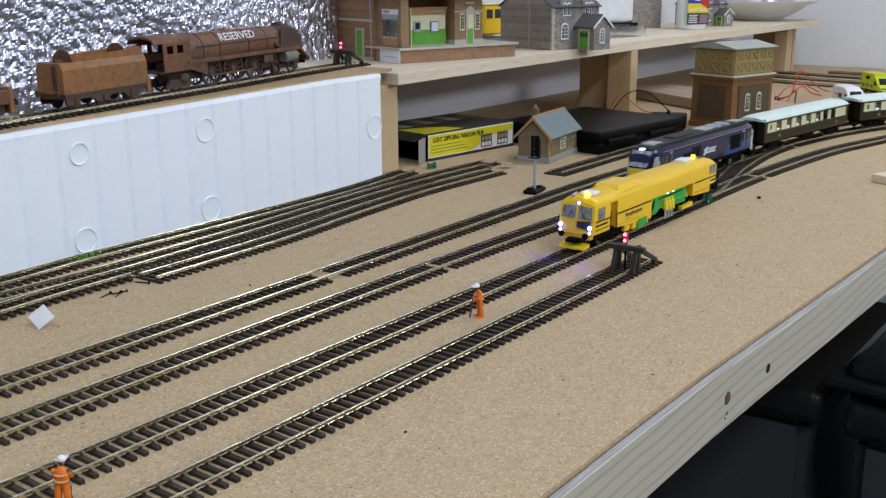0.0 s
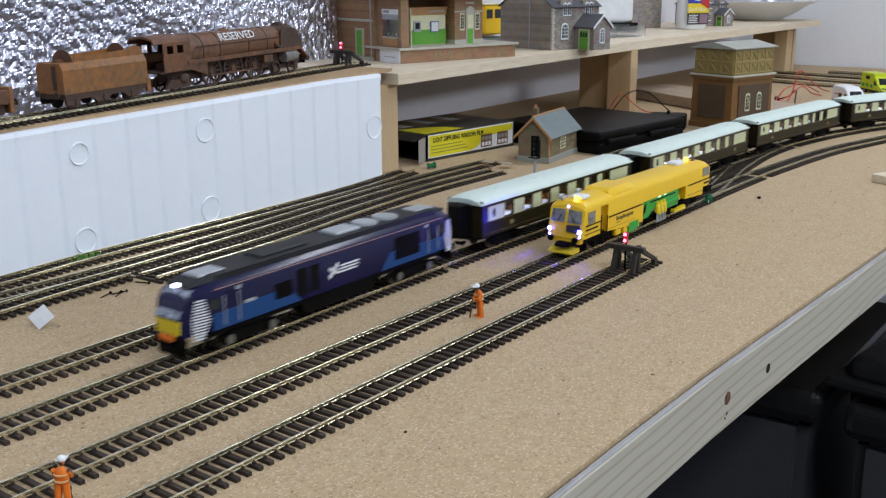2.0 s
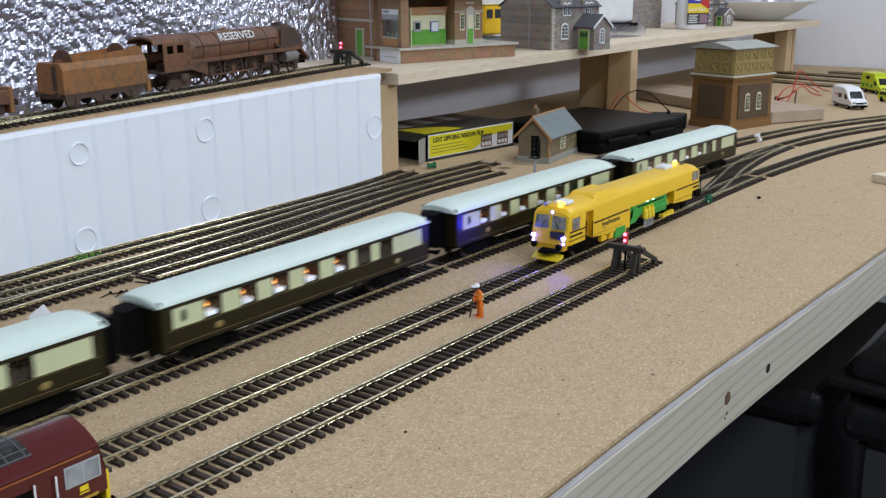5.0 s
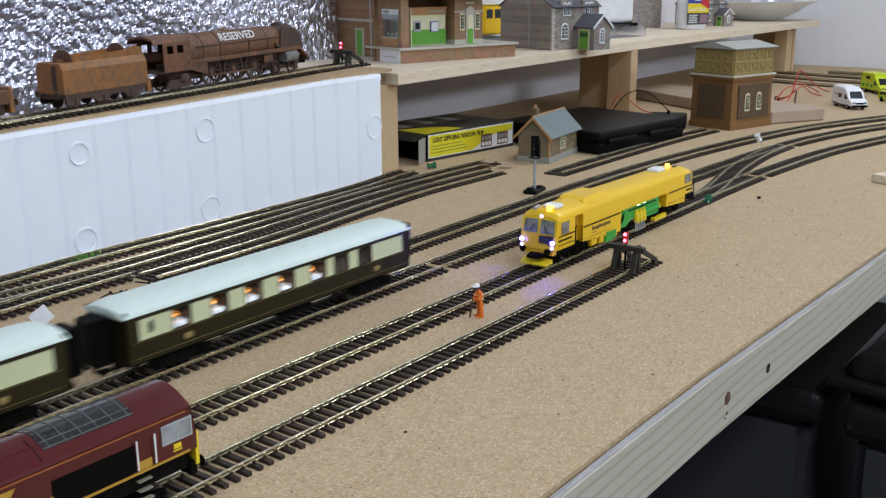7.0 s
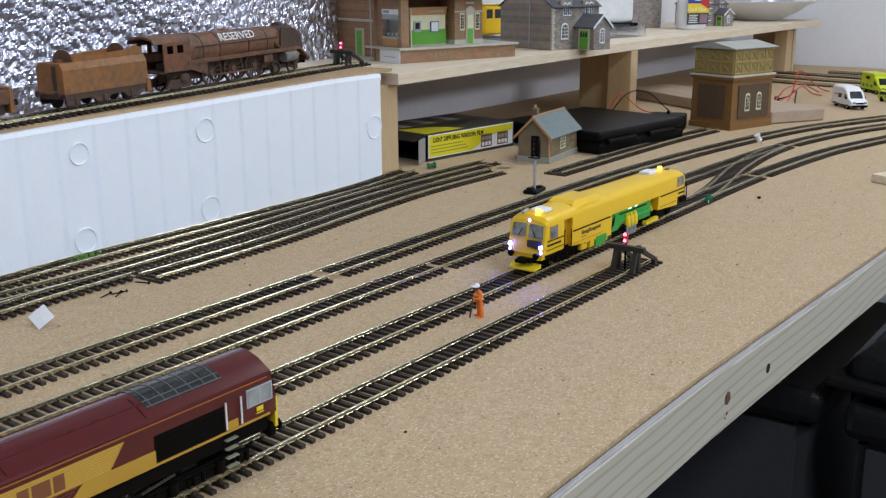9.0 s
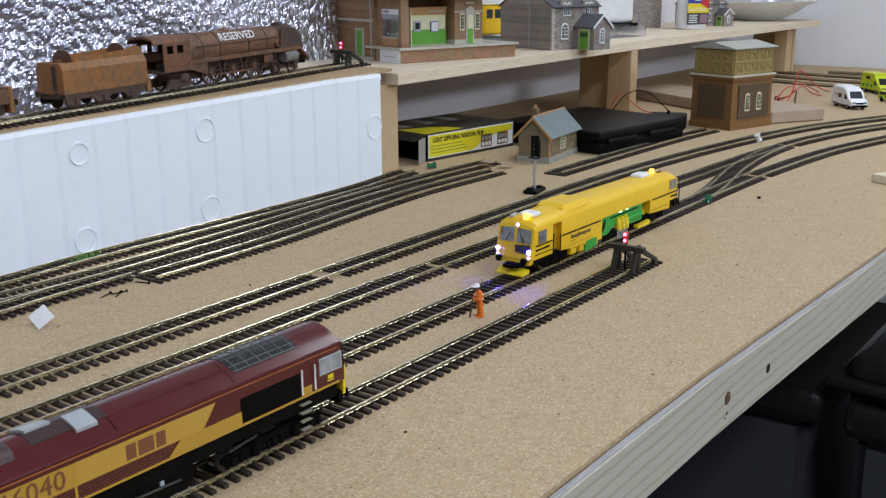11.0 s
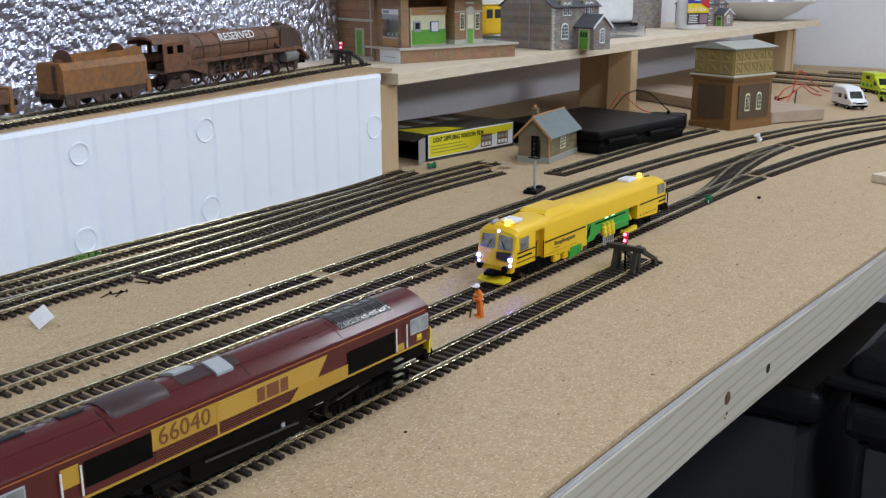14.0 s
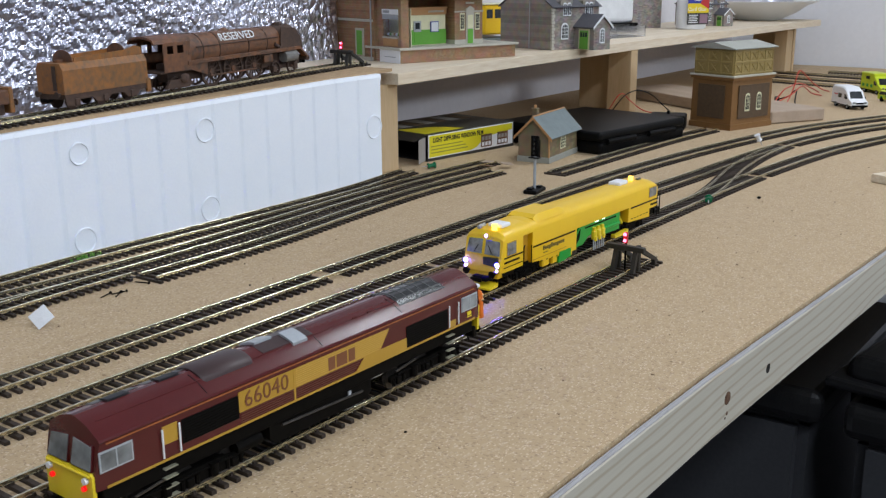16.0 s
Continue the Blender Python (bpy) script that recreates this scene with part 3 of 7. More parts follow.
def body_ring(x, half, low, side, profile, k=1.0, drop=0.0):
    """One cross-section of a vehicle body at x; profile is the roof from side to middle."""
    pts = [(half, low), (half, side)] + profile
    ring = [(x, y * k, z - drop * max(0, (z - side)) / 0.01) for y, z in pts]
    ring += [(x, -y * k, z - drop * max(0, (z - side)) / 0.01) for y, z in reversed(pts)]
    return ring


def buffers(parent, x, s, mat_=None):
    for y in (-0.0115, 0.0115):
        bm = rod((x, y, 0.0135), (x + s * 0.004, y, 0.0135), 0.0013)
        rod((x + s * 0.004, y, 0.0135), (x + s * 0.0048, y, 0.0135), 0.0028, bm, sides=12)
        part("buffer", bm, mat_ or UNDER, parent)
    bm = box(x + s * 0.004, 0, 0.0085, 0.008, 0.004, 0.002, 0.0004)
    box(x + s * 0.008, 0, 0.009, 0.0015, 0.010, 0.003, 0.0004, bm)
    part("coupling", bm, UNDER, parent)


def build_maroon_diesel():
    th = thing("diesel_locomotive", pose(0.35, 0.3542, RAIL_TOP), "maroon and gold model diesel locomotive with red tail lights", "locomotive")
    H = 0.1372
    low, side = 0.0236, 0.0440
    roof = [(0.0178, 0.0446), (0.0172, 0.0456), (0.0130, 0.0481), (0.0094, 0.0502), (0.0040, 0.0520), (0.0010, 0.0527)]

    def roof_z(y):
        pts = [(0.0, 0.0527)] + [(a, b) for a, b in reversed(roof)]
        y = abs(y)
        for (a, za), (b, zb) in zip(pts, pts[1:]):
            if y <= b:
                return za + (zb - za) * (y - a) / (b - a)
        return pts[-1][1]

    def over_roof(name, x0, x1, ys, t, m, label="", sunk=0.001, parent=None):
        """A plate that follows the roof between two lengths."""
        top_ = [(y, roof_z(y) + t) for y in ys]
        low_ = [(y, roof_z(y) - sunk) for y in reversed(ys)]
        return part(name, loft([[(x, y, z) for y, z in top_ + low_] for x in (x0, x1)]), m, parent or th, label)
    rings = []
    for x, k, dz in ((-H, 0.955, 0), (-H + 0.0030, 0.985, 0), (-H + 0.008, 1, 0), (0, 1, 0), (H - 0.008, 1, 0), (H - 0.0030, 0.985, 0), (H, 0.955, 0)):
        ring = body_ring(x, 0.0174, low, side, roof, k, dz)
        if abs(x) > H - 0.001:  # foot of the raked windscreen
            ring = [(px, py, min(pz, 0.0318)) for px, py, pz in ring]
        rings.append(ring)
    smooth(part("body", loft(rings), MAROON, th), 12)
    # cab ends: lower nose, windscreens in their frames, lamps
    for s in (-1, 1):
        nose = part("nose_panel", prism([(-0.0160, 0.0150), (0.0160, 0.0150), (0.0164, 0.0302), (0.0150, 0.0318), (-0.0150, 0.0318), (-0.0164, 0.0302)], 0.0018,
                    Matrix.Translation((s * (H + 0.0004), 0, 0)) @ Matrix.Rotation(radians(90), 4, "Z")), YELLOW, th, "yellow lower cab front")
        part("nose_shelf", span(min(s * (H - 0.002), s * (H + 0.0022)), max(s * (H - 0.002), s * (H + 0.0022)), -0.0152, 0.0152, 0.0300, 0.0312, 0.0004), YELLOW, nose)
        for y in (-1, 1):
            def pane(grow, out):
                return [(0.0006 + out, y * (0.0018 - grow), 0.0328 - grow), (0.0006 + out, y * (0.0146 + grow), 0.0328 - grow), (-0.0016 + out, y * (0.0140 + grow), 0.0424 + grow), (-0.0018 + out, y * (0.0018 - grow), 0.0440 + grow)]
            fr = part("windscreen_frame", loft([[(s * (H + px), py, pz) for px, py, pz in pane(0.0006, 0.0)], [(s * (H + px - 0.0012), py, pz) for px, py, pz in pane(0.0006, 0.0)]]), MAROON, th)
            part("windscreen", loft([[(s * (H + px), py, pz) for px, py, pz in pane(0, 0.0004)], [(s * (H + px - 0.0010), py, pz) for px, py, pz in pane(0, 0.0004)]]), PALEGLASS, fr)
            part("tail_light", rod((s * (H + 0.0012), y * 0.0112, 0.0245), (s * (H + 0.0027), y * 0.0112, 0.0245), 0.0012, sides=12),
                 REDLAMP if s < 0 else SILVER, nose, "red tail light" if s < 0 else "unlit lamp")
            part("marker_light", rod((s * (H + 0.0012), y * 0.0126, 0.0284), (s * (H + 0.0029), y * 0.0126, 0.0284), 0.0015, sides=12), WHITE, nose)
        part("buffer_beam", box(s * (H - 0.001), 0, 0.0135, 0.004, 0.030, 0.007, 0.0006), UNDER, th)
        buffers(th, s * (H + 0.001), s)
        for y in (-0.006, 0.0065):
            part("air_hose", rod((s * (H + 0.002), y, 0.0120), (s * (H + 0.004), y * 1.05, 0.0050), 0.0006, sides=6), BLACK, th)
    part("underframe", span(-H + 0.004, H - 0.004, -0.0150, 0.0150, 0.0150, low, 0.0006), UNDER, th)
    for s in (-1, 1):
        y0, y1 = (s * 0.0172, s * 0.01765) if s > 0 else (s * 0.01765, s * 0.0172)

        def panel(name, x0, x1, z0, z1, m, label="", o=0.0, parent=None):
            return part(name, span(x0, x1, y0 - (o if s < 0 else 0), y1 + (o if s > 0 else 0), z0, z1), m, parent or th, label)
        panel("waist_stripe", -H + 0.005, H - 0.005, 0.0237, 0.0249, GOLD, "golden stripe along the sill")
        panel("cantrail_line", -H + 0.006, H - 0.006, 0.0430, 0.0436, ORANGE_LINE)
        # gold band: upper field with a slanted end, joined to a low field behind a maroon wedge
        part("gold_band", prism([(-0.0597, 0.0412), (0.0500, 0.0412), (0.0423, 0.0312), (0.0650, 0.0312), (0.0650, 0.0250), (0.0225, 0.0250), (0.0293, 0.0310), (-0.0597, 0.0310)],
             0.0006, Matrix.Translation((0, s * 0.0175, 0))), GOLD, th, "golden yellow body band")
        panel("panel_joint", -0.0240, -0.0228, 0.0250, 0.0412, MAROON if s > 0 else GOLD, o=0.0003)
        for k in range(5):
            z = 0.0256 + k * 0.00115
            panel("body_rib", -0.0585, 0.0205 + (z - 0.0250) * 1.1, z, z + 0.00042, RIBMAROON, o=0.0002)
        for k in range(9):
            z = 0.0318 + k * 0.00108
            panel("body_rib", -0.0222, 0.0415 + (z - 0.0312) * 0.75, z, z + 0.00032, RIBGOLD, o=0.0002)
        if s < 0:
            words("running_number", "66040", 0.0118, Matrix.Translation((-0.0420, -0.01805, 0.0361)) @ NEAR, NUMBERBROWN, th, stretch=1.0)
        # initials as plain blocks
        for x0, w in ((0.0010, 0.0050), (0.0072, 0.0080), (0.0164, 0.0050)):
            panel("emblem_block", x0, x0 + w, 0.0322, 0.0392, NUMBERBROWN, o=0.0003)
        for x0, x1, z0, z1 in ((0.0650, 0.1040, 0.0254, 0.0376), (-0.0930, -0.0597, 0.0284, 0.0398)):
            g = panel("body_grille", x0, x1, z0, z1, BLACK, "black side grille", 0.0001)
            for k in range(9):
                z = z0 + (z1 - z0) * (k + 0.5) / 9
                panel("grille_slat", x0 + 0.0006, x1 - 0.0006, z - 0.0002, z + 0.0002, UNDER, "", 0.0004, g)
        panel("cab_door", 0.1052, 0.1120, 0.0252, 0.0292, GOLD, "golden cab door foot", 0.0001)
        panel("cab_door", -0.1034, -0.0953, 0.0316, 0.0402, GOLD, "golden cab door", 0.0001)
        for x in (0.1042, 0.1134, -0.1042, -0.0950):
            part("handrail", rod((x, s * 0.0188, 0.0262), (x, s * 0.0188, 0.0396), 0.00045, sides=6), WHITE, th)
        for x0, x1 in ((0.1178, 0.1342), (-0.1352, -0.1186)):
            f = panel("cab_window", x0, x1, 0.0314, 0.0406, SILVER, "grey window frame", 0.0001)
            panel("cab_glass", x0 + 0.0008, x1 - 0.0008, 0.0322, 0.0398, PALEGLASS, "", 0.0003, f)
            panel("sliding_sash_bar", (x0 + x1) / 2 - 0.0003, (x0 + x1) / 2 + 0.0003, 0.0322, 0.0398, SILVER, "", 0.0004, f)
        panel("crest", 0.1238, 0.1278, 0.0280, 0.0302, YELLOW, "small golden crest", 0.0002)
        panel("crest", 0.1235, 0.1282, 0.0268, 0.0273, YELLOW, "small golden crest", 0.0002)
        for x in (0.1085, -0.0995):
            for z in (0.0060, 0.0105, 0.0150, 0.0195):
                part("cab_step", box(x, s * 0.0160, z, 0.0070, 0.0024, 0.0005), STEPMETAL, th)
    # roof fittings
    ys = (-0.0122, -0.0090, -0.0040, 0.0, 0.0040, 0.0090, 0.0122)
    gr = over_roof("roof_grille", 0.0665, 0.1085, ys, 0.0003, ROOFGLASS, "dark glossy roof radiator grille")
    for k in range(6):
        x = 0.0690 + 0.0074 * k
        over_roof("grille_bar", x, x + 0.0005, ys, 0.0005, BARGREY, "", parent=gr)
    for y in (-0.0118, -0.0088, -0.0005, 0.0088):
        over_roof("grille_bar", 0.0665, 0.1085, (y - 0.0002, y + 0.0002), 0.0006, BARGREY, "", parent=gr)
    bm = bmesh.new()
    arc = [(0.0115 * math.cos(math.pi * k / 10), 0.0480 + 0.0060 * math.sin(math.pi * k / 10)) for k in range(11)]
    loft([[(x, y * k, 0.0480 + (z - 0.0480) * k) for y, z in arc] for x, k in ((-0.0735, 0.90), (-0.0720, 1.0), (-0.0440, 1.0), (-0.0425, 0.90))], bm)
    smooth(part("silencer", bm, SILENCER, th, "sooty exhaust silencer"), 30)
    over_roof("roof_panel", -0.0330, -0.0215, (-0.0010, 0.0, 0.0040, 0.0098), 0.0014, SILVER, "pale roof panel")
    over_roof("roof_panel", -0.0160, -0.0060, (-0.0106, -0.0090, -0.0040, 0.0), 0.0014, SILVER, "pale roof panel")
    over_roof("roof_patch", -0.0345, 0.0000, (-0.0085, 0.0, 0.0085), 0.0005, SILENCER, "dull roof patch")
    for x in (-0.085, -0.112):
        over_roof("roof_hatch", x - 0.0055, x + 0.0055, (-0.0010, 0.0, 0.0030, 0.0050), 0.0010, ROOFGREY, "dark roof hatch")
        over_roof("roof_patch", x - 0.0100, x + 0.0130, (0.0030, 0.0060, 0.0090), 0.0003, BARGREY, "paler grey roof strip")
    for y in (-0.0090, 0.0090):
        over_roof("roof_seam", -H + 0.008, 0.066, (y - 0.0003, y + 0.0003), 0.0003, MAROON)
    for x in (0.0630, -0.0010, -0.0765):
        over_roof("roof_joint", x, x + 0.0004, (-0.0160, -0.0130, -0.0090, -0.0040, 0.0040, 0.0090, 0.0160), 0.0002, UNDER)
    for x in (0.030, 0.042):
        over_roof("lifting_lug", x, x + 0.0030, (-0.0094, -0.0088), 0.0010, MAROON)
    # underneath
    part("fuel_tank", prism([(-0.034, 0.0045), (0.034, 0.0045), (0.038, 0.0080), (0.038, 0.0150), (-0.038, 0.0150), (-0.038, 0.0080)], 0.028), UNDER, th)
    part("tank_pipe", rod((-0.030, -0.0147, 0.0132), (0.030, -0.0147, 0.0105), 0.0007), WHEEL, th)
    part("tank_gauge", box(0.020, -0.0142, 0.0125, 0.0022, 0.0010, 0.0026), SILVER, th)
    part("air_tank", rod((-0.060, -0.0125, 0.0115), (-0.044, -0.0125, 0.0115), 0.0034, sides=14), UNDER, th)
    for x in (-0.088, 0.088):
        b = bogie(th, x, (-0.0265, 0, 0.0265), 0.066, wr=0.0066, y=0.0130)
        for k in (-0.0135, 0.0135):
            part("spring", rod((x + k, -0.0148, 0.0050), (x + k, -0.0148, 0.0112), 0.0024, sides=12), UNDER, b)
        part("damper", rod((x - 0.030, -0.0150, 0.0125), (x - 0.012, -0.0150, 0.0145), 0.0007, sides=6), WHEEL, b)
        part("brake_pipe", rod((x - 0.032, -0.0146, 0.0040), (x + 0.032, -0.0146, 0.0040), 0.0005, sides=6), WHEEL, b)
    return th


maroon_diesel = build_maroon_diesel()


def build_blue_diesel():
    th = thing("diesel_locomotive", pose(1, 0.48, RAIL_TOP), "dark blue model diesel locomotive with yellow nose", "locomotive")
    H = 0.1345
    low, side = 0.0165, 0.0420
    roof = [(0.0172, 0.0430), (0.0160, 0.0443), (0.0120, 0.0475), (0.0090, 0.0488), (0.0045, 0.0494)]
    rings = []
    for x, k, dz in ((-H - 0.004, 0.62, 0.0095), (-H, 0.76, 0.0095), (-H + 0.0055, 0.88, 0.0075), (-H + 0.013, 0.965, 0.0028), (-H + 0.022, 1, 0), (0, 1, 0),
                     (H - 0.022, 1, 0), (H - 0.013, 0.965, 0.0028), (H - 0.0055, 0.88, 0.0075), (H, 0.76, 0.0095), (H + 0.004, 0.62, 0.0095)):
        ring = body_ring(x, 0.0176, low, side, roof, k, dz)
        if abs(x) > H - 0.001:  # raked cab front
            ring = [(px, py, min(pz, 0.0300 if abs(x) > H else 0.0375)) for px, py, pz in ring]
        rings.append(ring)
    smooth(part("body", loft(rings), NAVY, th), 30)
    part("roof_deck", prism([(-H + 0.02, 0.0440), (H - 0.02, 0.0440), (H - 0.024, 0.0500), (-H + 0.024, 0.0500)], 0.0270), ROOFGREY, th, "dark grey roof deck")
    for s in (-1, 1):
        part("nose_panel", loft([[(s * (H + 0.0052), y, z) for y, z in ((-0.0096, 0.0178), (0.0096, 0.0178), (0.0106, 0.0262), (-0.0106, 0.0262))],
                                 [(s * (H + 0.0010), y * 1.12, z) for y, z in ((-0.0096, 0.0178), (0.0096, 0.0178), (0.0106, 0.0268), (-0.0106, 0.0268))]]), YELLOW, th, "yellow warning nose panel")
        part("windscreen", loft([[(s * (H + 0.0054), y, 0.0285) for y in (-0.0106, 0.0106)] + [(s * (H - 0.0055), 0.0112, 0.0446), (s * (H - 0.0055), -0.0112, 0.0446)],
                                 [(s * (H + 0.0030), y, 0.0285) for y in (-0.0106, 0.0106)] + [(s * (H - 0.0085), 0.0112, 0.0436), (s * (H - 0.0085), -0.0112, 0.0436)]]), SCREEN, th, "raked windscreen with pale reflections painted in")
        part("headlight", box(s * (H - 0.0036), 0, 0.0462, 0.0022, 0.0050, 0.0020, 0.0006), HEADLIGHT if s < 0 else SILVER, th, "lit roof headlight" if s < 0 else "unlit headlight")
        for y in (-0.0085, 0.0085):
            part("lamp_cluster", box(s * (H + 0.0047), y, 0.0222, 0.0010, 0.0034, 0.0014, 0.0004), SILVER, th)
        part("snow_plough", loft([[(s * (H + 0.003), y, z) for y, z in ((-0.0125, 0.003), (0.0125, 0.003), (0.0125, 0.009), (-0.0125, 0.009))],
                                  [(s * (H + 0.001), y, z) for y, z in ((-0.0125, 0.004), (0.0125, 0.004), (0.0125, 0.0160), (-0.0125, 0.0160))]]), UNDER, th)
        buffers(th, s * (H + 0.0005), s)
        part("coupling_hook", box(s * (H + 0.0052), 0.001, 0.0150, 0.0030, 0.0120, 0.0036, 0.0006), ORANGE, th, "orange hose and coupling gear")
        part("roof_brow", loft([[(s * (H - 0.0040), y, 0.0452) for y in (-0.0095, 0.0095)] + [(s * (H - 0.0040), 0.0090, 0.0470), (s * (H - 0.0040), -0.0090, 0.0470)],
                                [(s * (H - 0.0240), y, 0.0470) for y in (-0.0140, 0.0140)] + [(s * (H - 0.0240), 0.0110, 0.0502), (s * (H - 0.0240), -0.0110, 0.0502)]]), ROOFGREY, th, "dark sloping cab roof")
        for side_ in (-1, 1):
            y = side_ * 0.0172
            # white slanted bars behind the cab
            for k in range(14):
                z = 0.0140 + 0.00185 * k
                lean = 0.0050 * abs(k - 6.0) / 6.0
                x1 = H - 0.0145 + lean * (0.6 if k > 6 else 1.0)
                x2 = H - 0.0020 - 0.0004 * max(0, k - 7)
                m = Matrix.Rotation(radians(-s * side_ * 10.5), 4, "Z")
                part("livery_bar", box(s * (x1 + x2) / 2, side_ * 0.0158, z, max(0.003, x2 - x1), 0.0014, 0.0008, 0, None, m), WHITE, th, "white livery bar")
    for s in (-1, 1):
        y0, y1 = sorted((s * 0.0174, s * 0.0179))

        def panel(name, x0, x1, z0, z1, m, label="", o=0.0):
            return part(name, span(x0, x1, y0 - (o if s < 0 else 0), y1 + (o if s > 0 else 0), z0, z1), m, th, label)
        for sx in (-1, 1):
            part("blue_panel", prism([(sx * 0.1180, 0.0168), (sx * 0.042, 0.0168), (sx * 0.053, 0.0290), (sx * 0.1180, 0.0275)], 0.0005, Matrix.Translation((0, s * 0.01765, 0))), BLUE, th, "bright blue lower panel")
            part("cab_door", span(sx * 0.104 - 0.0045, sx * 0.104 + 0.0045, y0, y1, 0.0280, 0.0400), NAVY, th)
            part("cab_window", span(sx * 0.117 - 0.0040, sx * 0.117 + 0.0040, y0 + s * 0.0001, y1 + s * 0.0001, 0.0305, 0.0375), DARKGLASS, th)
            part("door_plate", span(sx * 0.097 - 0.0020, sx * 0.097 + 0.0020, y0, y1, 0.0388, 0.0412), SILVER, th)
            for k in (-0.0060, 0.0060):
                part("handrail", rod((sx * 0.104 + k, s * 0.0189, 0.0190), (sx * 0.104 + k, s * 0.0189, 0.0380), 0.0004, sides=6), SILVER, th)
        panel("body_line", -0.116, 0.116, 0.0424, 0.0429, PINKLINE, "thin pinkish line under the roof")
        panel("body_grille", -0.0450, -0.0355, 0.0200, 0.0385, BLACK, "black side grille", 0.0001)
        panel("body_grille", -0.0325, -0.0240, 0.0200, 0.0385, BLACK, "black side grille", 0.0001)
        panel("body_grille", 0.058, 0.088, 0.0215, 0.0385, UNDER, "dark side grille", 0.0001)
        panel("body_grille", -0.066, -0.050, 0.0230, 0.0335, UNDER, "dark side grille", 0.0001)
        panel("name_plate", -0.092, -0.083, 0.0280, 0.0300, SILVER, "small metal plate", 0.0002)
        # white arrow emblem
        for m, w in ((30, 0.0095), (-45, 0.0125)):
            part("emblem_stroke", box(-0.0095, s * 0.01785, 0.0295, w, 0.0006, 0.0024, 0, None, Matrix.Rotation(radians(m), 4, "Y")), WHITE, th)
        for k in range(3):
            part("emblem_stroke", box(0.0050 + 0.001 * k, s * 0.01785, 0.0272 + 0.0022 * k, 0.0200, 0.0006, 0.0011), WHITE, th)
    for x in (0.045, 0.068):
        bm = rod((x, 0, 0.0490), (x, 0, 0.0515), 0.0098, sides=24)
        rod((x, 0, 0.0515), (x, 0, 0.0519), 0.0085, bm, sides=24)
        part("roof_fan", bm, SILVER, th, "pale round roof fan")
    part("roof_box", box(0.018, 0, 0.0505, 0.026, 0.0165, 0.0030, 0.0008), SILVER, th, "silver roof exhaust panel")
    part("roof_box", box(-0.108, 0, 0.0490, 0.022, 0.0150, 0.0030, 0.0008), SILVER, th, "pale cab roof pod")
    part("roof_box", box(0.108, 0, 0.0490, 0.022, 0.0150, 0.0030, 0.0008), SILVER, th, "pale cab roof pod")
    part("roof_box", box(-0.045, 0, 0.0505, 0.045, 0.0150, 0.0020, 0.0006), ROOFGREY, th)
    part("underframe", span(-0.118, 0.118, -0.0150, 0.0150, 0.0125, 0.0166), UNDER, th)
    part("fuel_tank", prism([(-0.034, 0.0045), (0.034, 0.0045), (0.037, 0.0080), (0.037, 0.0130), (-0.037, 0.0130), (-0.037, 0.0080)], 0.029), UNDER, th)
    for x in (-0.085, 0.085):
        b = bogie(th, x, (-0.0185, 0.0185), 0.054, wr=0.0069, y=0.0130)
        for w in (-0.0185, 0.0185):
            part("disc_face", rod((x + w, -0.0150, 0.0066), (x + w, -0.0157, 0.0066), 0.0032, sides=16), PALEWHEEL, b, "pale worn axlebox disc")
    return th


blue_diesel = build_blue_diesel()


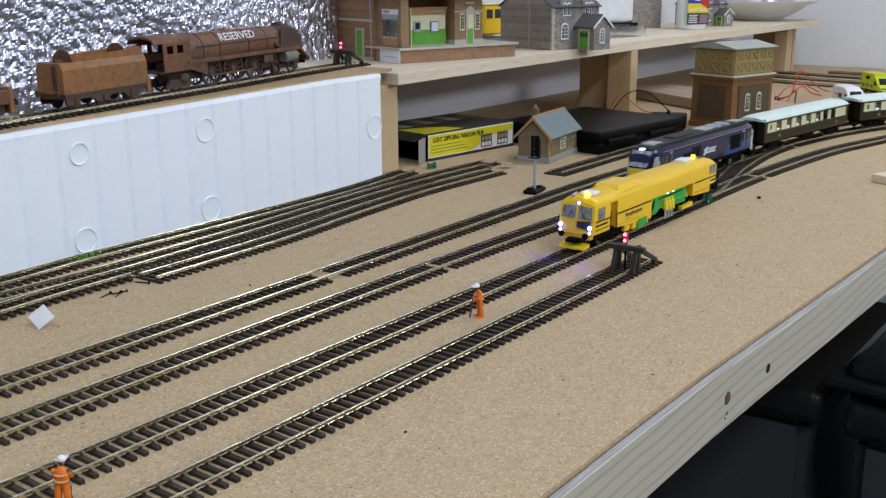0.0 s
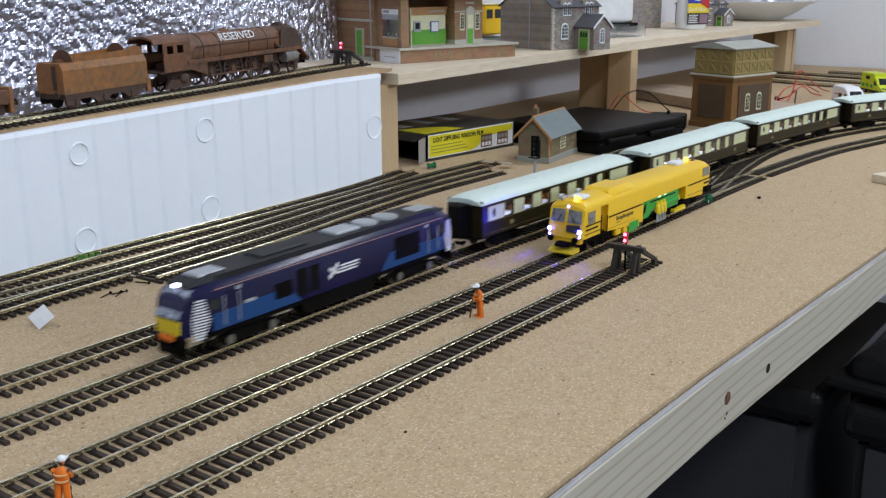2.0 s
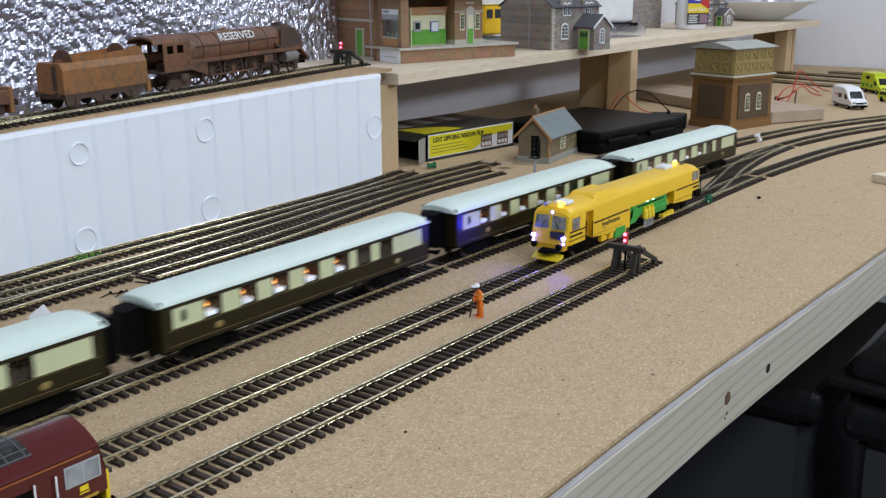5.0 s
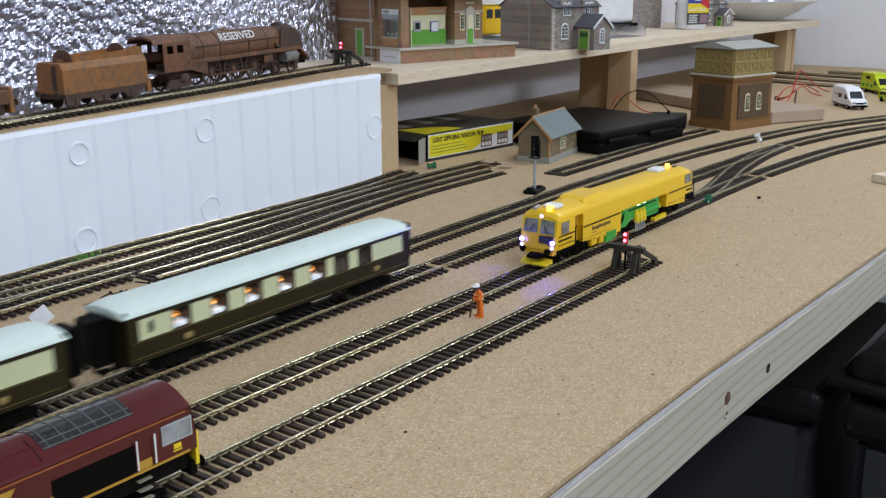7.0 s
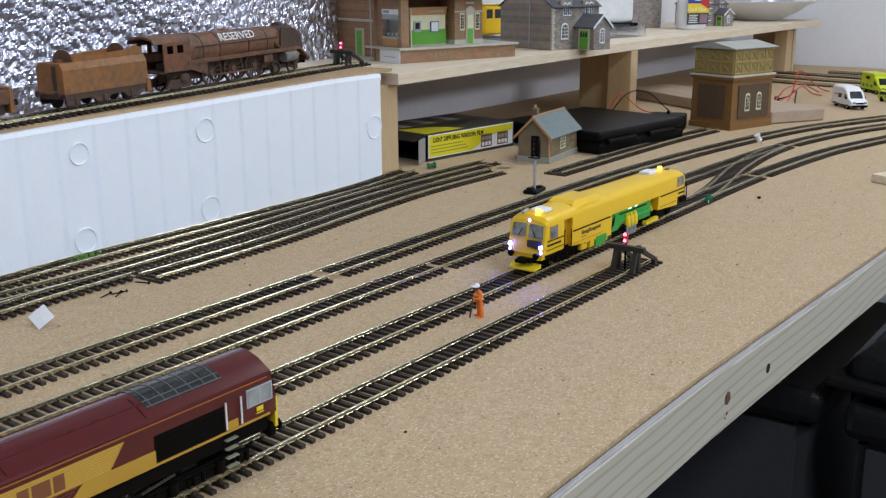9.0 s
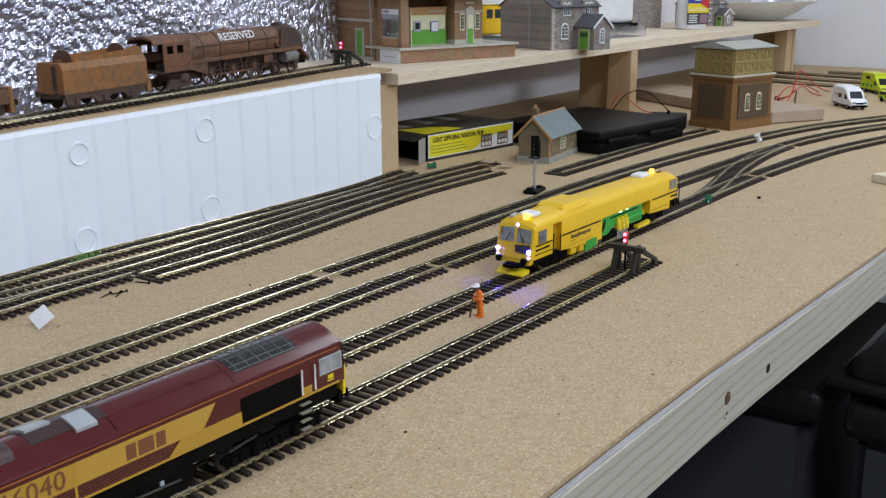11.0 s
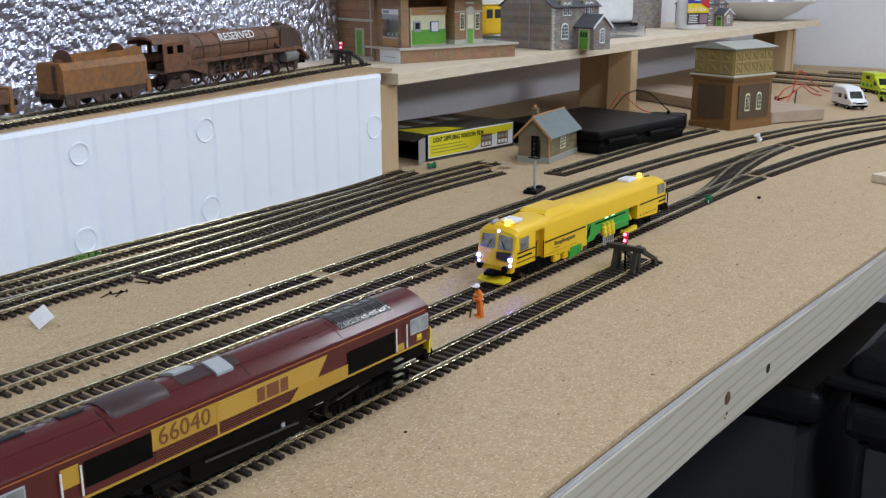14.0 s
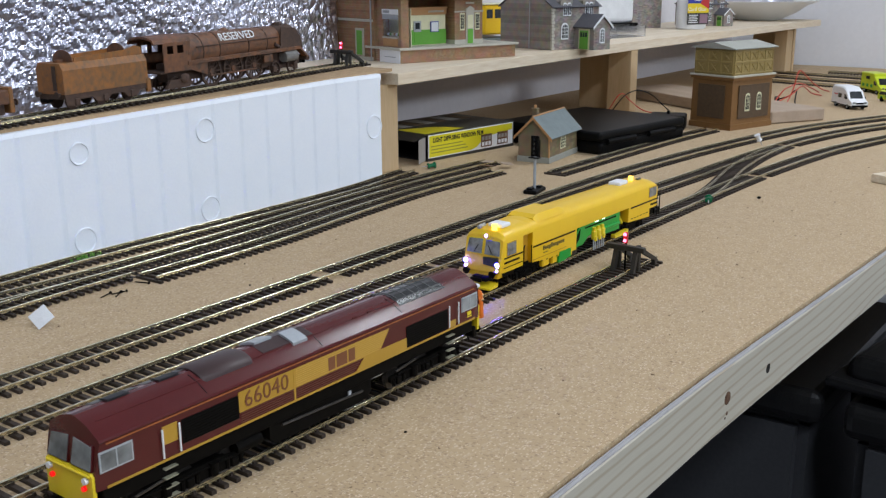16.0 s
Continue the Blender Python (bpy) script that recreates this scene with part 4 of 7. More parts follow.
def build_coach():
    th = thing("pullman_coach", pose(1, 0.48, RAIL_TOP), "umber and cream model Pullman coach with lit table lamps", "coach", "coaches of the express")
    H = 0.1284
    W = 0.0180
    low, belt, band, side = 0.0140, 0.0268, 0.0395, 0.0420
    # window spans along the near side
    wins = [(-0.0891, 0.0140), (-0.0596, 0.0138), (-0.0313, 0.0152), (-0.0019, 0.0148), (0.0282, 0.0155), (0.0520, 0.0152), (0.0772, 0.0148)]
    part("floor_pan", span(-H, H, -0.0165, 0.0165, 0.0125, low + 0.0005), UNDER, th)
    for s in (-1, 1):
        y0, y1 = sorted((s * W, s * (W - 0.0009)))
        part("lower_panel", span(-H, H, y0, y1, low, belt), UMBER, th, "dark umber lower side")
        part("upper_panel", span(-H, H, y0, y1, band - 0.0004, side), UMBER, th, "dark umber cantrail")
        edges = [-H] + [e for c, w in wins for e in (c - w / 2, c + w / 2)] + [H]
        for a, b in zip(edges[::2], edges[1::2]):
            part("cream_pillar", span(a + (0.0002 if a > -H else 0.0085), b - (0.0002 if b < H else 0.0085), y0, y1, belt, band), CREAM, th, "cream side panel")
        for x in (-H + 0.0042, H - 0.0042):
            part("door", span(x - 0.0042, x + 0.0042, y0, y1, belt, band), UMBER, th)
        for z in (belt - 0.0008, 0.0165):
            yy = sorted((s * (W + 0.0001), s * (W - 0.0003)))
            part("lining", span(-H + 0.004, H - 0.004, yy[0], yy[1], z, z + 0.00018), GOLDLINE, th)
        for c, w in wins:
            bm = span(c - w / 2, c + w / 2, *sorted((s * W, s * (W - 0.0006))), band - 0.0030, band - 0.0026)
            span(c - 0.0003, c + 0.0003, *sorted((s * W, s * (W - 0.0006))), band - 0.0030, band - 0.0004, 0, bm)
            span(c - w / 2, c - w / 2 + 0.0005, *sorted((s * (W + 0.0001), s * (W - 0.0006))), belt, band, 0, bm)
            span(c + w / 2 - 0.0005, c + w / 2, *sorted((s * (W + 0.0001), s * (W - 0.0006))), belt, band, 0, bm)
            part("window_frame", bm, UMBER, th, "dark frame with a top light")
            part("window_pane", span(c - w / 2, c + w / 2, s * (W - 0.0007) - 0.0001, s * (W - 0.0007) + 0.0001, belt, band), GLASS, th).visible_shadow = False
        part("oval_window", ball(-0.1115, s * W, 0.0335, 0.0021, 0.0004, 0.0040), DARKGLASS, th, "oval lavatory window")
        for x in (-0.085, 0.09):
            part("crest", ball(x, s * W, 0.0205, 0.0030, 0.0004, 0.0022), GOLDLINE, th, "small golden crest")
        part("truss", rod((-0.045, s * 0.0145, 0.0085), (0.045, s * 0.0145, 0.0085), 0.0006), UNDER, th)
        for sx in (-1, 1):
            part("truss", rod((sx * 0.045, s * 0.0145, 0.0085), (sx * 0.06, s * 0.0145, 0.0125), 0.0006), UNDER, th)
    for sx in (-1, 1):
        part("end_wall", span(min(sx * H, sx * (H - 0.001)), max(sx * H, sx * (H - 0.001)), -W, W, low, side + 0.003), UMBER, th)
        bm = box(sx * (H + 0.0080), 0, 0.0285, 0.0160, 0.0140, 0.0270, 0.0006)
        for k in range(8):
            box(sx * (H + 0.0012 + 0.0018 * k), 0, 0.0285, 0.0007, 0.0152, 0.0282, 0, bm)
        part("gangway_bellows", bm, BLACK, th)
        buffers(th, sx * H, sx)
    roof = [(0.0185, 0.0418), (0.0184, 0.0426), (0.0172, 0.0445), (0.0140, 0.0468), (0.0090, 0.0485), (0.0045, 0.0492)]
    rings = []
    for x, k, dz in ((-H - 0.002, 0.985, 0.0028), (-H + 0.004, 1, 0.0008), (-H + 0.012, 1, 0), (H - 0.012, 1, 0), (H - 0.004, 1, 0.0008), (H + 0.002, 0.985, 0.0028)):
        rings.append([(x, y * k, max(0.0417, z - dz * (z - 0.0417) / 0.0075)) for y, z in roof] + [(x, -y * k, max(0.0417, z - dz * (z - 0.0417) / 0.0075)) for y, z in reversed(roof)])
    smooth(part("roof", loft(rings), COACHROOF, th, "pale greenish white roof"), 50)
    for x in (-0.09, -0.03, 0.03, 0.09):
        part("roof_vent", box(x, -0.006, 0.0488, 0.0055, 0.0030, 0.0016, 0.0005), COACHROOF, th)
    part("interior_wall", span(-H + 0.002, H - 0.002, 0.0005, 0.0012, low, band), RUST_D, th, "dark panelled partition")
    part("interior_floor", span(-H + 0.002, H - 0.002, -0.0165, 0.0165, 0.0142, 0.0150), RUST_D, th)
    for c, w in wins[:5]:
        table = part("table", box(c, -0.0112, 0.0284, 0.0095, 0.0105, 0.0030, 0.0004), TABLE, th, "table under a white cloth")
        bm = rod((c - 0.001, -0.0120, 0.0298), (c - 0.001, -0.0120, 0.0328), 0.0005, sides=6)
        part("lamp_stand", bm, GOLDLINE, table)
        part("lamp_shade", rod((c - 0.001, -0.0120, 0.0330), (c - 0.001, -0.0120, 0.0350), 0.0023, sides=12, r2=0.0014), LAMP, table, "glowing orange lamp shade")
        for k in (-0.0085, 0.0085):
            part("seat", box(c + k, -0.0110, 0.0290, 0.0032, 0.0105, 0.0130, 0.0008), RUST, th)
    for x in (-0.088, 0.088):
        bogie(th, x, (-0.0165, 0.0165), 0.048, y=0.0125)
    part("battery_box", box(0.012, 0, 0.0095, 0.030, 0.026, 0.006, 0.0006), UNDER, th)
    return th


GLASS = glass_mat("coach_glass")
coaches = [build_coach()]
for k in range(1, 5):
    coaches.append(copy_thing(coaches[0], pose(1 + 0.26 * k, 0.48, RAIL_TOP)))


def build_tamper():
    """Yellow track-tamping machine: two cabs, long engine house, open green working section."""
    th = thing("tamping_machine", pose(0.88, 0.41, RAIL_TOP), "yellow and green model track tamping machine with lit lamps", "machine")
    F = -0.1375
    W = 0.0172

    def ring(x, top, shoulder, low, k=1.0, lean=0.0):
        pts = [(W, low), (W, shoulder), (0.0167, shoulder + (top - shoulder) * 0.22), (0.0150, shoulder + (top - shoulder) * 0.50), (0.0120, shoulder + (top - shoulder) * 0.78), (0.0070, top - (top - shoulder) * 0.05), (0.0025, top)]
        out = [(y * k, z) for y, z in pts] + [(-y * k, z) for y, z in reversed(pts)]
        return [(x - lean * max(0.0, 1 - (z - low) / (top - low)), y, z) for y, z in out]
    # leading cab, its front leaning outwards to the foot
    smooth(part("cab", loft([ring(F, 0.0405, 0.0372, 0.0140, 0.95, 0.0050), ring(F + 0.0030, 0.0438, 0.0385, 0.0140, 1.0, 0.0020), ring(F + 0.0075, 0.0452, 0.0388, 0.0140), ring(F + 0.0255, 0.0452, 0.0388, 0.0140)]), MACHINE_Y, th, "yellow driving cab"), 28)
    part("cab_link", span(F + 0.0255, F + 0.0390, -0.0130, 0.0130, 0.0100, 0.0400), SHADE_YELLOW, th, "recessed cab passage")
    smooth(part("passage_roof", loft([ring(F + 0.0256, 0.0446, 0.0388, 0.0372), ring(F + 0.0390, 0.0452, 0.0388, 0.0372)]), MACHINE_Y, th), 28)
    # one long roofed hull, the high engine part, then the beam over the working gap
    smooth(part("engine_house", loft([ring(F + 0.0388, 0.0450, 0.0382, 0.0130), ring(F + 0.0420, 0.0456, 0.0384, 0.0130), ring(F + 0.080, 0.0456, 0.0384, 0.0092), ring(F + 0.1070, 0.0454, 0.0384, 0.0085)]), MACHINE_Y, th, "yellow engine house"), 28)
    smooth(part("main_beam", loft([ring(F + 0.1068, 0.0453, 0.0382, 0.0262), ring(F + 0.2000, 0.0440, 0.0378, 0.0262)]), MACHINE_Y, th, "yellow main beam"), 28)
    smooth(part("rear_cab", loft([ring(F + 0.1998, 0.0440, 0.0378, 0.0130), ring(F + 0.2420, 0.0436, 0.0380, 0.0105), ring(F + 0.2424, 0.0436, 0.0380, 0.0180), ring(F + 0.2530, 0.0430, 0.0378, 0.0180), ring(F + 0.2590, 0.0398, 0.0360, 0.0180, 0.96)]), MACHINE_Y, th, "yellow rear cab"), 28)
    smooth(part("roof_hood", loft([[(F + 0.0475, y, z) for y, z in ((0.0150, 0.0412), (0.0112, 0.0455), (-0.0112, 0.0455), (-0.0150, 0.0412))],
                                   [(F + 0.0530, y, z) for y, z in ((0.0152, 0.0428), (0.0108, 0.0477), (-0.0108, 0.0477), (-0.0152, 0.0428))],
                                   [(F + 0.0860, y, z) for y, z in ((0.0152, 0.0428), (0.0108, 0.0477), (-0.0108, 0.0477), (-0.0152, 0.0428))],
                                   [(F + 0.0940, y, z) for y, z in ((0.0150, 0.0405), (0.0112, 0.0452), (-0.0112, 0.0452), (-0.0150, 0.0405))]]), MACHINE_Y, th, "raised roof hood"), 15)
    # cab glazing
    for y in (-1, 1):
        ws = [(F - 0.0026, y * 0.0014, 0.0268), (F - 0.0026, y * 0.0146, 0.0268), (F - 0.0004, y * 0.0138, 0.0370), (F - 0.0004, y * 0.0014, 0.0376)]
        fr = part("windscreen_frame", loft([[(x - 0.0002, a + (y * 0.0006 if abs(a) > 0.005 else -y * 0.0006), z + (0.0005 if z > 0.03 else -0.0005)) for x, a, z in ws], [(x + 0.0016, a, z) for x, a, z in ws]]), YELLOW, th)
        part("windscreen", loft([[(x - 0.0006, a, z) for x, a, z in ws], [(x + 0.0010, a, z) for x, a, z in ws]]), CABGLASS, fr)
        part("wiper", rod((F - 0.0034, y * 0.0080, 0.0272), (F - 0.0024, y * 0.0045, 0.0335), 0.0003, sides=5), BLACK, fr)
        for x0, x1, z0, z1 in ((0.0035, 0.0152, 0.0262, 0.0356), (0.2400, 0.2545, 0.0290, 0.0372)):
            a, b = sorted((y * W, y * (W + 0.0003)))
            f = part("cab_window", span(F + x0 - 0.0006, F + x1 + 0.0006, a, b, z0 - 0.0006, z1 + 0.0006), SHADE_YELLOW, th, "window surround")
            a, b = sorted((y * W, y * (W + 0.0005)))
            part("cab_glass", span(F + x0, F + x1, a, b, z0, z1), CABGLASS, f)
    lw = loft([[(F - 0.0046 + dx, a, z) for a, z in ((-0.0142, 0.0185), (-0.0015, 0.0195), (-0.0015, 0.0250), (-0.0142, 0.0258))] for dx in (-0.0004, 0.0012)])
    part("lower_window", lw, ROOFGLASS, th, "dark lower cab window")
    # stripes, lettering bars and joints along the sides
    for s in (-1, 1):
        a, b = sorted((s * W, s * (W + 0.0004)))

        def stripe(x0, x1, z0, z1, m=BLACK, name="side_stripe", label=""):
            return part(name, span(F + x0, F + x1, a, b, z0, z1), m, th, label)
        stripe(0.0000, 0.0250, 0.0242, 0.0252)
        stripe(0.0000, 0.0205, 0.0205, 0.0219)
        stripe(-0.001, 0.0250, 0.0172, 0.0178)
        stripe(0.0400, 0.1040, 0.0246, 0.0258)
        stripe(0.2040, 0.2590, 0.0246, 0.0258)
        stripe(0.2440, 0.2580, 0.0206, 0.0222)
        stripe(0.0395, 0.0900, 0.0146, 0.0150, SHADE_YELLOW, "panel_joint")
        for k in range(11):
            x0 = 0.0545 + 0.0030 * k
            h = 0.0034 if k in (0, 4) else 0.0024
            stripe(x0, x0 + 0.0021, 0.0196 - (0.0008 if k in (3, 7) else 0), 0.0196 + h, TEXTBAR, "lettering_block")
        stripe(0.0545, 0.0620, 0.0172, 0.0177, TEXTBAR, "lettering_block")
        for k in range(6):
            stripe(0.043 + 0.008 * k, 0.0455 + 0.008 * k, 0.0118 - 0.0004 * k, 0.0122 - 0.0004 * k, BLACK, "vent_slot")
            stripe(0.205 + 0.006 * k, 0.208 + 0.006 * k, 0.0150, 0.0155, BLACK, "vent_slot")
        for x0, w, z in ((0.060, 0.010, 0.0065), (0.0735, 0.008, 0.0058), (0.097, 0.009, 0.0060)):
            part("sand_box", box(F + x0, s * 0.0150, z + 0.0020, w, 0.0042, 0.0065, 0.0010), MACHINE_Y, th)
        for x0 in (0.0268, 0.0378):
            part("grab_rail", rod((F + x0, s * 0.0172, 0.0075), (F + x0, s * 0.0172, 0.0275), 0.0005, sides=6), BLACK, th)
        part("grab_rail", rod((F + 0.0268, s * 0.0172, 0.0275), (F + 0.0300, s * 0.0160, 0.0285), 0.0005, sides=6), BLACK, th)
        for z in (0.0045, 0.0090):
            part("step", box(F + 0.0325, s * 0.0162, z, 0.0085, 0.0030, 0.0007), UNDER, th)
        # green working section with an arched cut, its tines and lamps
        g = part("green_frame", prism([(F + 0.1075, 0.0098), (F + 0.1200, 0.0098), (F + 0.1290, 0.0150), (F + 0.1420, 0.0172), (F + 0.1480, 0.0110), (F + 0.1850, 0.0105), (F + 0.1850, 0.0262), (F + 0.1140, 0.0262), (F + 0.1075, 0.0200)],
                 0.0022, Matrix.Translation((0, s * 0.0150, 0))), GREEN, th, "green working frame")
        part("frame_slot", span(F + 0.1230, F + 0.1780, min(s * 0.0158, s * 0.0163), max(s * 0.0158, s * 0.0163), 0.0226, 0.0238), UNDER, g, "dark slot with small print")
        # Shade at the frame's end, drawn as a thin dark plate.
        part("painted_frame_shade", prism([(F + 0.1085, 0.0125), (F + 0.1135, 0.0165), (F + 0.1150, 0.0240), (F + 0.1100, 0.0200)], 0.0006, Matrix.Translation((0, s * 0.0162, 0))), UNDER, g)
        part("green_box", box(F + 0.0900, s * 0.0148, 0.0085, 0.0180, 0.0050, 0.0080, 0.0006), GREEN, th)
        part("green_box", prism([(F + 0.0780, 0.0040), (F + 0.0900, 0.0040), (F + 0.0960, 0.0125), (F + 0.0800, 0.0125)], 0.0030, Matrix.Translation((0, s * 0.0162, 0))), GREEN, th)
        for k in (0.1365, 0.1435, 0.1505):
            bm = box(F + k, s * 0.0176, 0.0150, 0.0052, 0.0042, 0.0080, 0.0010)
            box(F + k, s * 0.0190, 0.0120, 0.0036, 0.0026, 0.0050, 0.0008, bm)
            rod((F + k, s * 0.0176, 0.0180), (F + k, s * 0.0172, 0.0215), 0.0018, bm, sides=10)
            u = part("tamping_unit", bm, YELLOW, th, "yellow tamping tine unit")
            for d in (-0.0016, 0.0016):
                part("tine", rod((F + k + d, s * 0.0184, 0.0022), (F + k + d, s * 0.0180, 0.0112), 0.0007, sides=6), SILVER, u, "grey steel tine")
        part("cylinder", rod((F + 0.1540, s * 0.0166, 0.0165), (F + 0.1830, s * 0.0166, 0.0165), 0.0017, sides=10), GREEN, g)
        part("lifting_arm", loft([[(F + 0.1760, s * 0.0150 - 0.0022, 0.0034), (F + 0.1760, s * 0.0150 + 0.0022, 0.0034), (F + 0.1760, s * 0.0150 + 0.0022, 0.0052), (F + 0.1760, s * 0.0150 - 0.0022, 0.0052)],
                                  [(F + 0.1985, s * 0.0165 - 0.0018, 0.0040), (F + 0.1985, s * 0.0165 + 0.0018, 0.0040), (F + 0.1985, s * 0.0165 + 0.0018, 0.0078), (F + 0.1985, s * 0.0165 - 0.0018, 0.0078)]]), YELLOW, th, "yellow lifting arm")
        part("arm_hinge", rod((F + 0.1760, s * 0.0140, 0.0055), (F + 0.1760, s * 0.0182, 0.0055), 0.0018, sides=10), YELLOW, th)
        part("work_lamp", ball(F + 0.1615, s * 0.0172, 0.0168, 0.0034, 0.0008, 0.0008), GREENLED, th, "glowing green working lamp")
        part("work_lamp", ball(F + 0.1420, s * 0.0166, 0.0256, 0.0034, 0.0006, 0.0006), PALELED, th, "pale working lamp strip")
        part("work_lamp", ball(F + 0.1540, s * 0.0166, 0.0257, 0.0026, 0.0006, 0.0006), PALELED, th, "pale working lamp strip")
    # front: lamps, buffers, plough
    for y in (-0.0142, 0.0142):
        part("headlight", rod((F - 0.0034, y, 0.0205), (F - 0.0060, y, 0.0205), 0.0015, sides=14), BLUELIGHT, th, "bright blue-white headlight")
        part("marker_lamp", rod((F - 0.0036, y, 0.0160), (F - 0.0056, y, 0.0160), 0.0008, sides=10), BLUELIGHT, th, "small lit marker lamp")
        part("lamp_bracket", box(F - 0.0040, y, 0.0182, 0.0022, 0.0034, 0.0076, 0.0005), YELLOW, th)
    part("top_lamp", ball(F + 0.0004, -0.0005, 0.0398, 0.0012, 0.0012, 0.0011), BLUELIGHT, th, "lit upper lamp")
    part("buffer_beam", box(F - 0.0015, 0, 0.0118, 0.006, 0.0290, 0.0046, 0.0005), MACHINE_Y, th)
    part("coupling_bracket", box(F - 0.0060, -0.001, 0.0092, 0.007, 0.0130, 0.0036, 0.0006), UNDER, th)
    buffers(th, F - 0.004, -1)
    part("plough", loft([[(F - 0.0110, y, z) for y, z in ((-0.0120, 0.0018), (0.0120, 0.0018), (0.0120, 0.0030), (-0.0120, 0.0030))],
                         [(F - 0.0020, y, z) for y, z in ((-0.0130, 0.0030), (0.0130, 0.0030), (0.0130, 0.0062), (-0.0130, 0.0062))]]), YELLOW, th, "yellow rail guard plate")
    # roof fittings
    part("roof_pod", box(F + 0.0140, -0.0030, 0.0464, 0.0120, 0.0130, 0.0034, 0.0012, seg=2), WHITE, th, "white cab roof unit")
    part("roof_pod", box(F + 0.2130, 0.0010, 0.0448, 0.0170, 0.0120, 0.0044, 0.0016, seg=2), WHITE, th, "white cab roof unit")
    part("beacon", rod((F + 0.0048, -0.0050, 0.0440), (F + 0.0048, -0.0050, 0.0485), 0.0021, sides=12), AMBER, th, "amber beacon")
    part("beacon", rod((F + 0.2350, -0.0005, 0.0425), (F + 0.2350, -0.0005, 0.0475), 0.0021, sides=12), AMBER, th, "amber beacon")
    part("roof_horn", rod((F + 0.0020, 0.0075, 0.0450), (F + 0.0100, 0.0075, 0.0456), 0.0014, sides=10), SILVER, th)
    part("roof_horn", rod((F + 0.2400, -0.0040, 0.0440), (F + 0.2470, -0.0040, 0.0438), 0.0012, sides=10), BARGREY, th)
    for s in (-1, 1):
        for x0 in (0.2620, 0.2680):
            part("rear_rail", rod((F + x0, s * 0.0150, 0.0080), (F + x0, s * 0.0150, 0.0270), 0.0006, sides=6), BLACK, th)
        part("rear_rail", rod((F + 0.2620, s * 0.0150, 0.0270), (F + 0.2680, s * 0.0150, 0.0270), 0.0006, sides=6), BLACK, th)
    part("rear_rail", rod((F + 0.268, -0.0150, 0.0270), (F + 0.268, 0.0150, 0.0270), 0.0006, sides=6), BLACK, th)
    part("rear_platform", box(F + 0.2630, 0, 0.0125, 0.012, 0.030, 0.0050), UNDER, th)
    part("underframe", span(F + 0.002, F + 0.106, -0.0138, 0.0138, 0.0092, 0.0142), UNDER, th)
    part("underframe", span(F + 0.200, F + 0.258, -0.0138, 0.0138, 0.0100, 0.0182), UNDER, th)
    part("inner_beam", span(F + 0.105, F + 0.202, -0.0080, 0.0080, 0.0110, 0.0270), UNDER, th)
    part("hydraulic_tank", rod((F + 0.1880, -0.0125, 0.0215), (F + 0.1960, -0.0125, 0.0130), 0.0014, sides=8), YELLOW, th)
    for x in (F + 0.034, F + 0.216):
        bogie(th, x, (-0.0125, 0.0125), 0.040, wr=0.0060, y=0.0125)
    for s in (-1, 1):
        bm = wheel_mesh(0.0045)
        bm.transform(Matrix.Translation((F + 0.1180, s * 0.0086, 0.0045)))
        part("small_wheel", bm, WHEEL, th)
    return th


tamper = build_tamper()


# ---- buildings and loose things on the board ----
STONE = course_mat("dressed_stone_card", (0.235, 0.180, 0.095), (0.135, 0.105, 0.055), (0.18, 0.14, 0.085), 0.009, 0.0042)
GREYSTONE = course_mat("grey_stone_card", (0.30, 0.265, 0.235), (0.17, 0.148, 0.130), (0.25, 0.225, 0.20), 0.0062, 0.0024)
BRICK = course_mat("red_brick_card", (0.32, 0.175, 0.090), (0.225, 0.120, 0.062), (0.32, 0.24, 0.17), 0.0036, 0.0013)
STONE_S = course_mat("dressed_stone_card_end", (0.235, 0.180, 0.095), (0.135, 0.105, 0.055), (0.18, 0.14, 0.085), 0.009, 0.0042, turn=(radians(90), 0, radians(90)))
GREYSTONE_S = course_mat("grey_stone_card_end", (0.30, 0.265, 0.235), (0.17, 0.148, 0.130), (0.25, 0.225, 0.20), 0.0062, 0.0024, turn=(radians(90), 0, radians(90)))
BRICK_S = course_mat("red_brick_card_end", (0.32, 0.175, 0.090), (0.225, 0.120, 0.062), (0.32, 0.24, 0.17), 0.0036, 0.0013, turn=(radians(90), 0, radians(90)))
SLATE = mat("blue_grey_slate", (0.19, 0.235, 0.235), (0.14, 0.17, 0.175), 0.6, scale=120, fine=700)
DSLATE = mat("dark_slate", (0.10, 0.10, 0.115), (0.07, 0.07, 0.08), 0.6, scale=120, fine=700, spread=0.2)
BUFF = mat("buff_timber", (0.50, 0.27, 0.11), (0.42, 0.22, 0.09), 0.6, scale=100)
PALESTONE = mat("pale_stone", (0.52, 0.50, 0.42), (0.45, 0.43, 0.36), 0.7, scale=150)
GREYBASE = mat("grey_plinth", (0.32, 0.33, 0.29), (0.26, 0.27, 0.24), 0.7, scale=150)
LIMEGREEN = mat("bright_green_paint", (0.14, 0.42, 0.045), (0.12, 0.36, 0.04), 0.5, scale=120)
OCHRE = mat("ochre_brick_tower", (0.235, 0.115, 0.032), (0.185, 0.090, 0.026), 0.6, scale=150)
TOWERPANEL = mat("dark_brown_panel", (0.120, 0.075, 0.038), (0.075, 0.047, 0.026), 0.7, scale=200, fine=900)
TANK = mat("olive_brass_tank", (0.35, 0.26, 0.09), (0.28, 0.205, 0.07), 0.5, scale=150)
ZINC = mat("grey_zinc_roof", (0.40, 0.41, 0.36), (0.34, 0.35, 0.31), 0.55, scale=60)
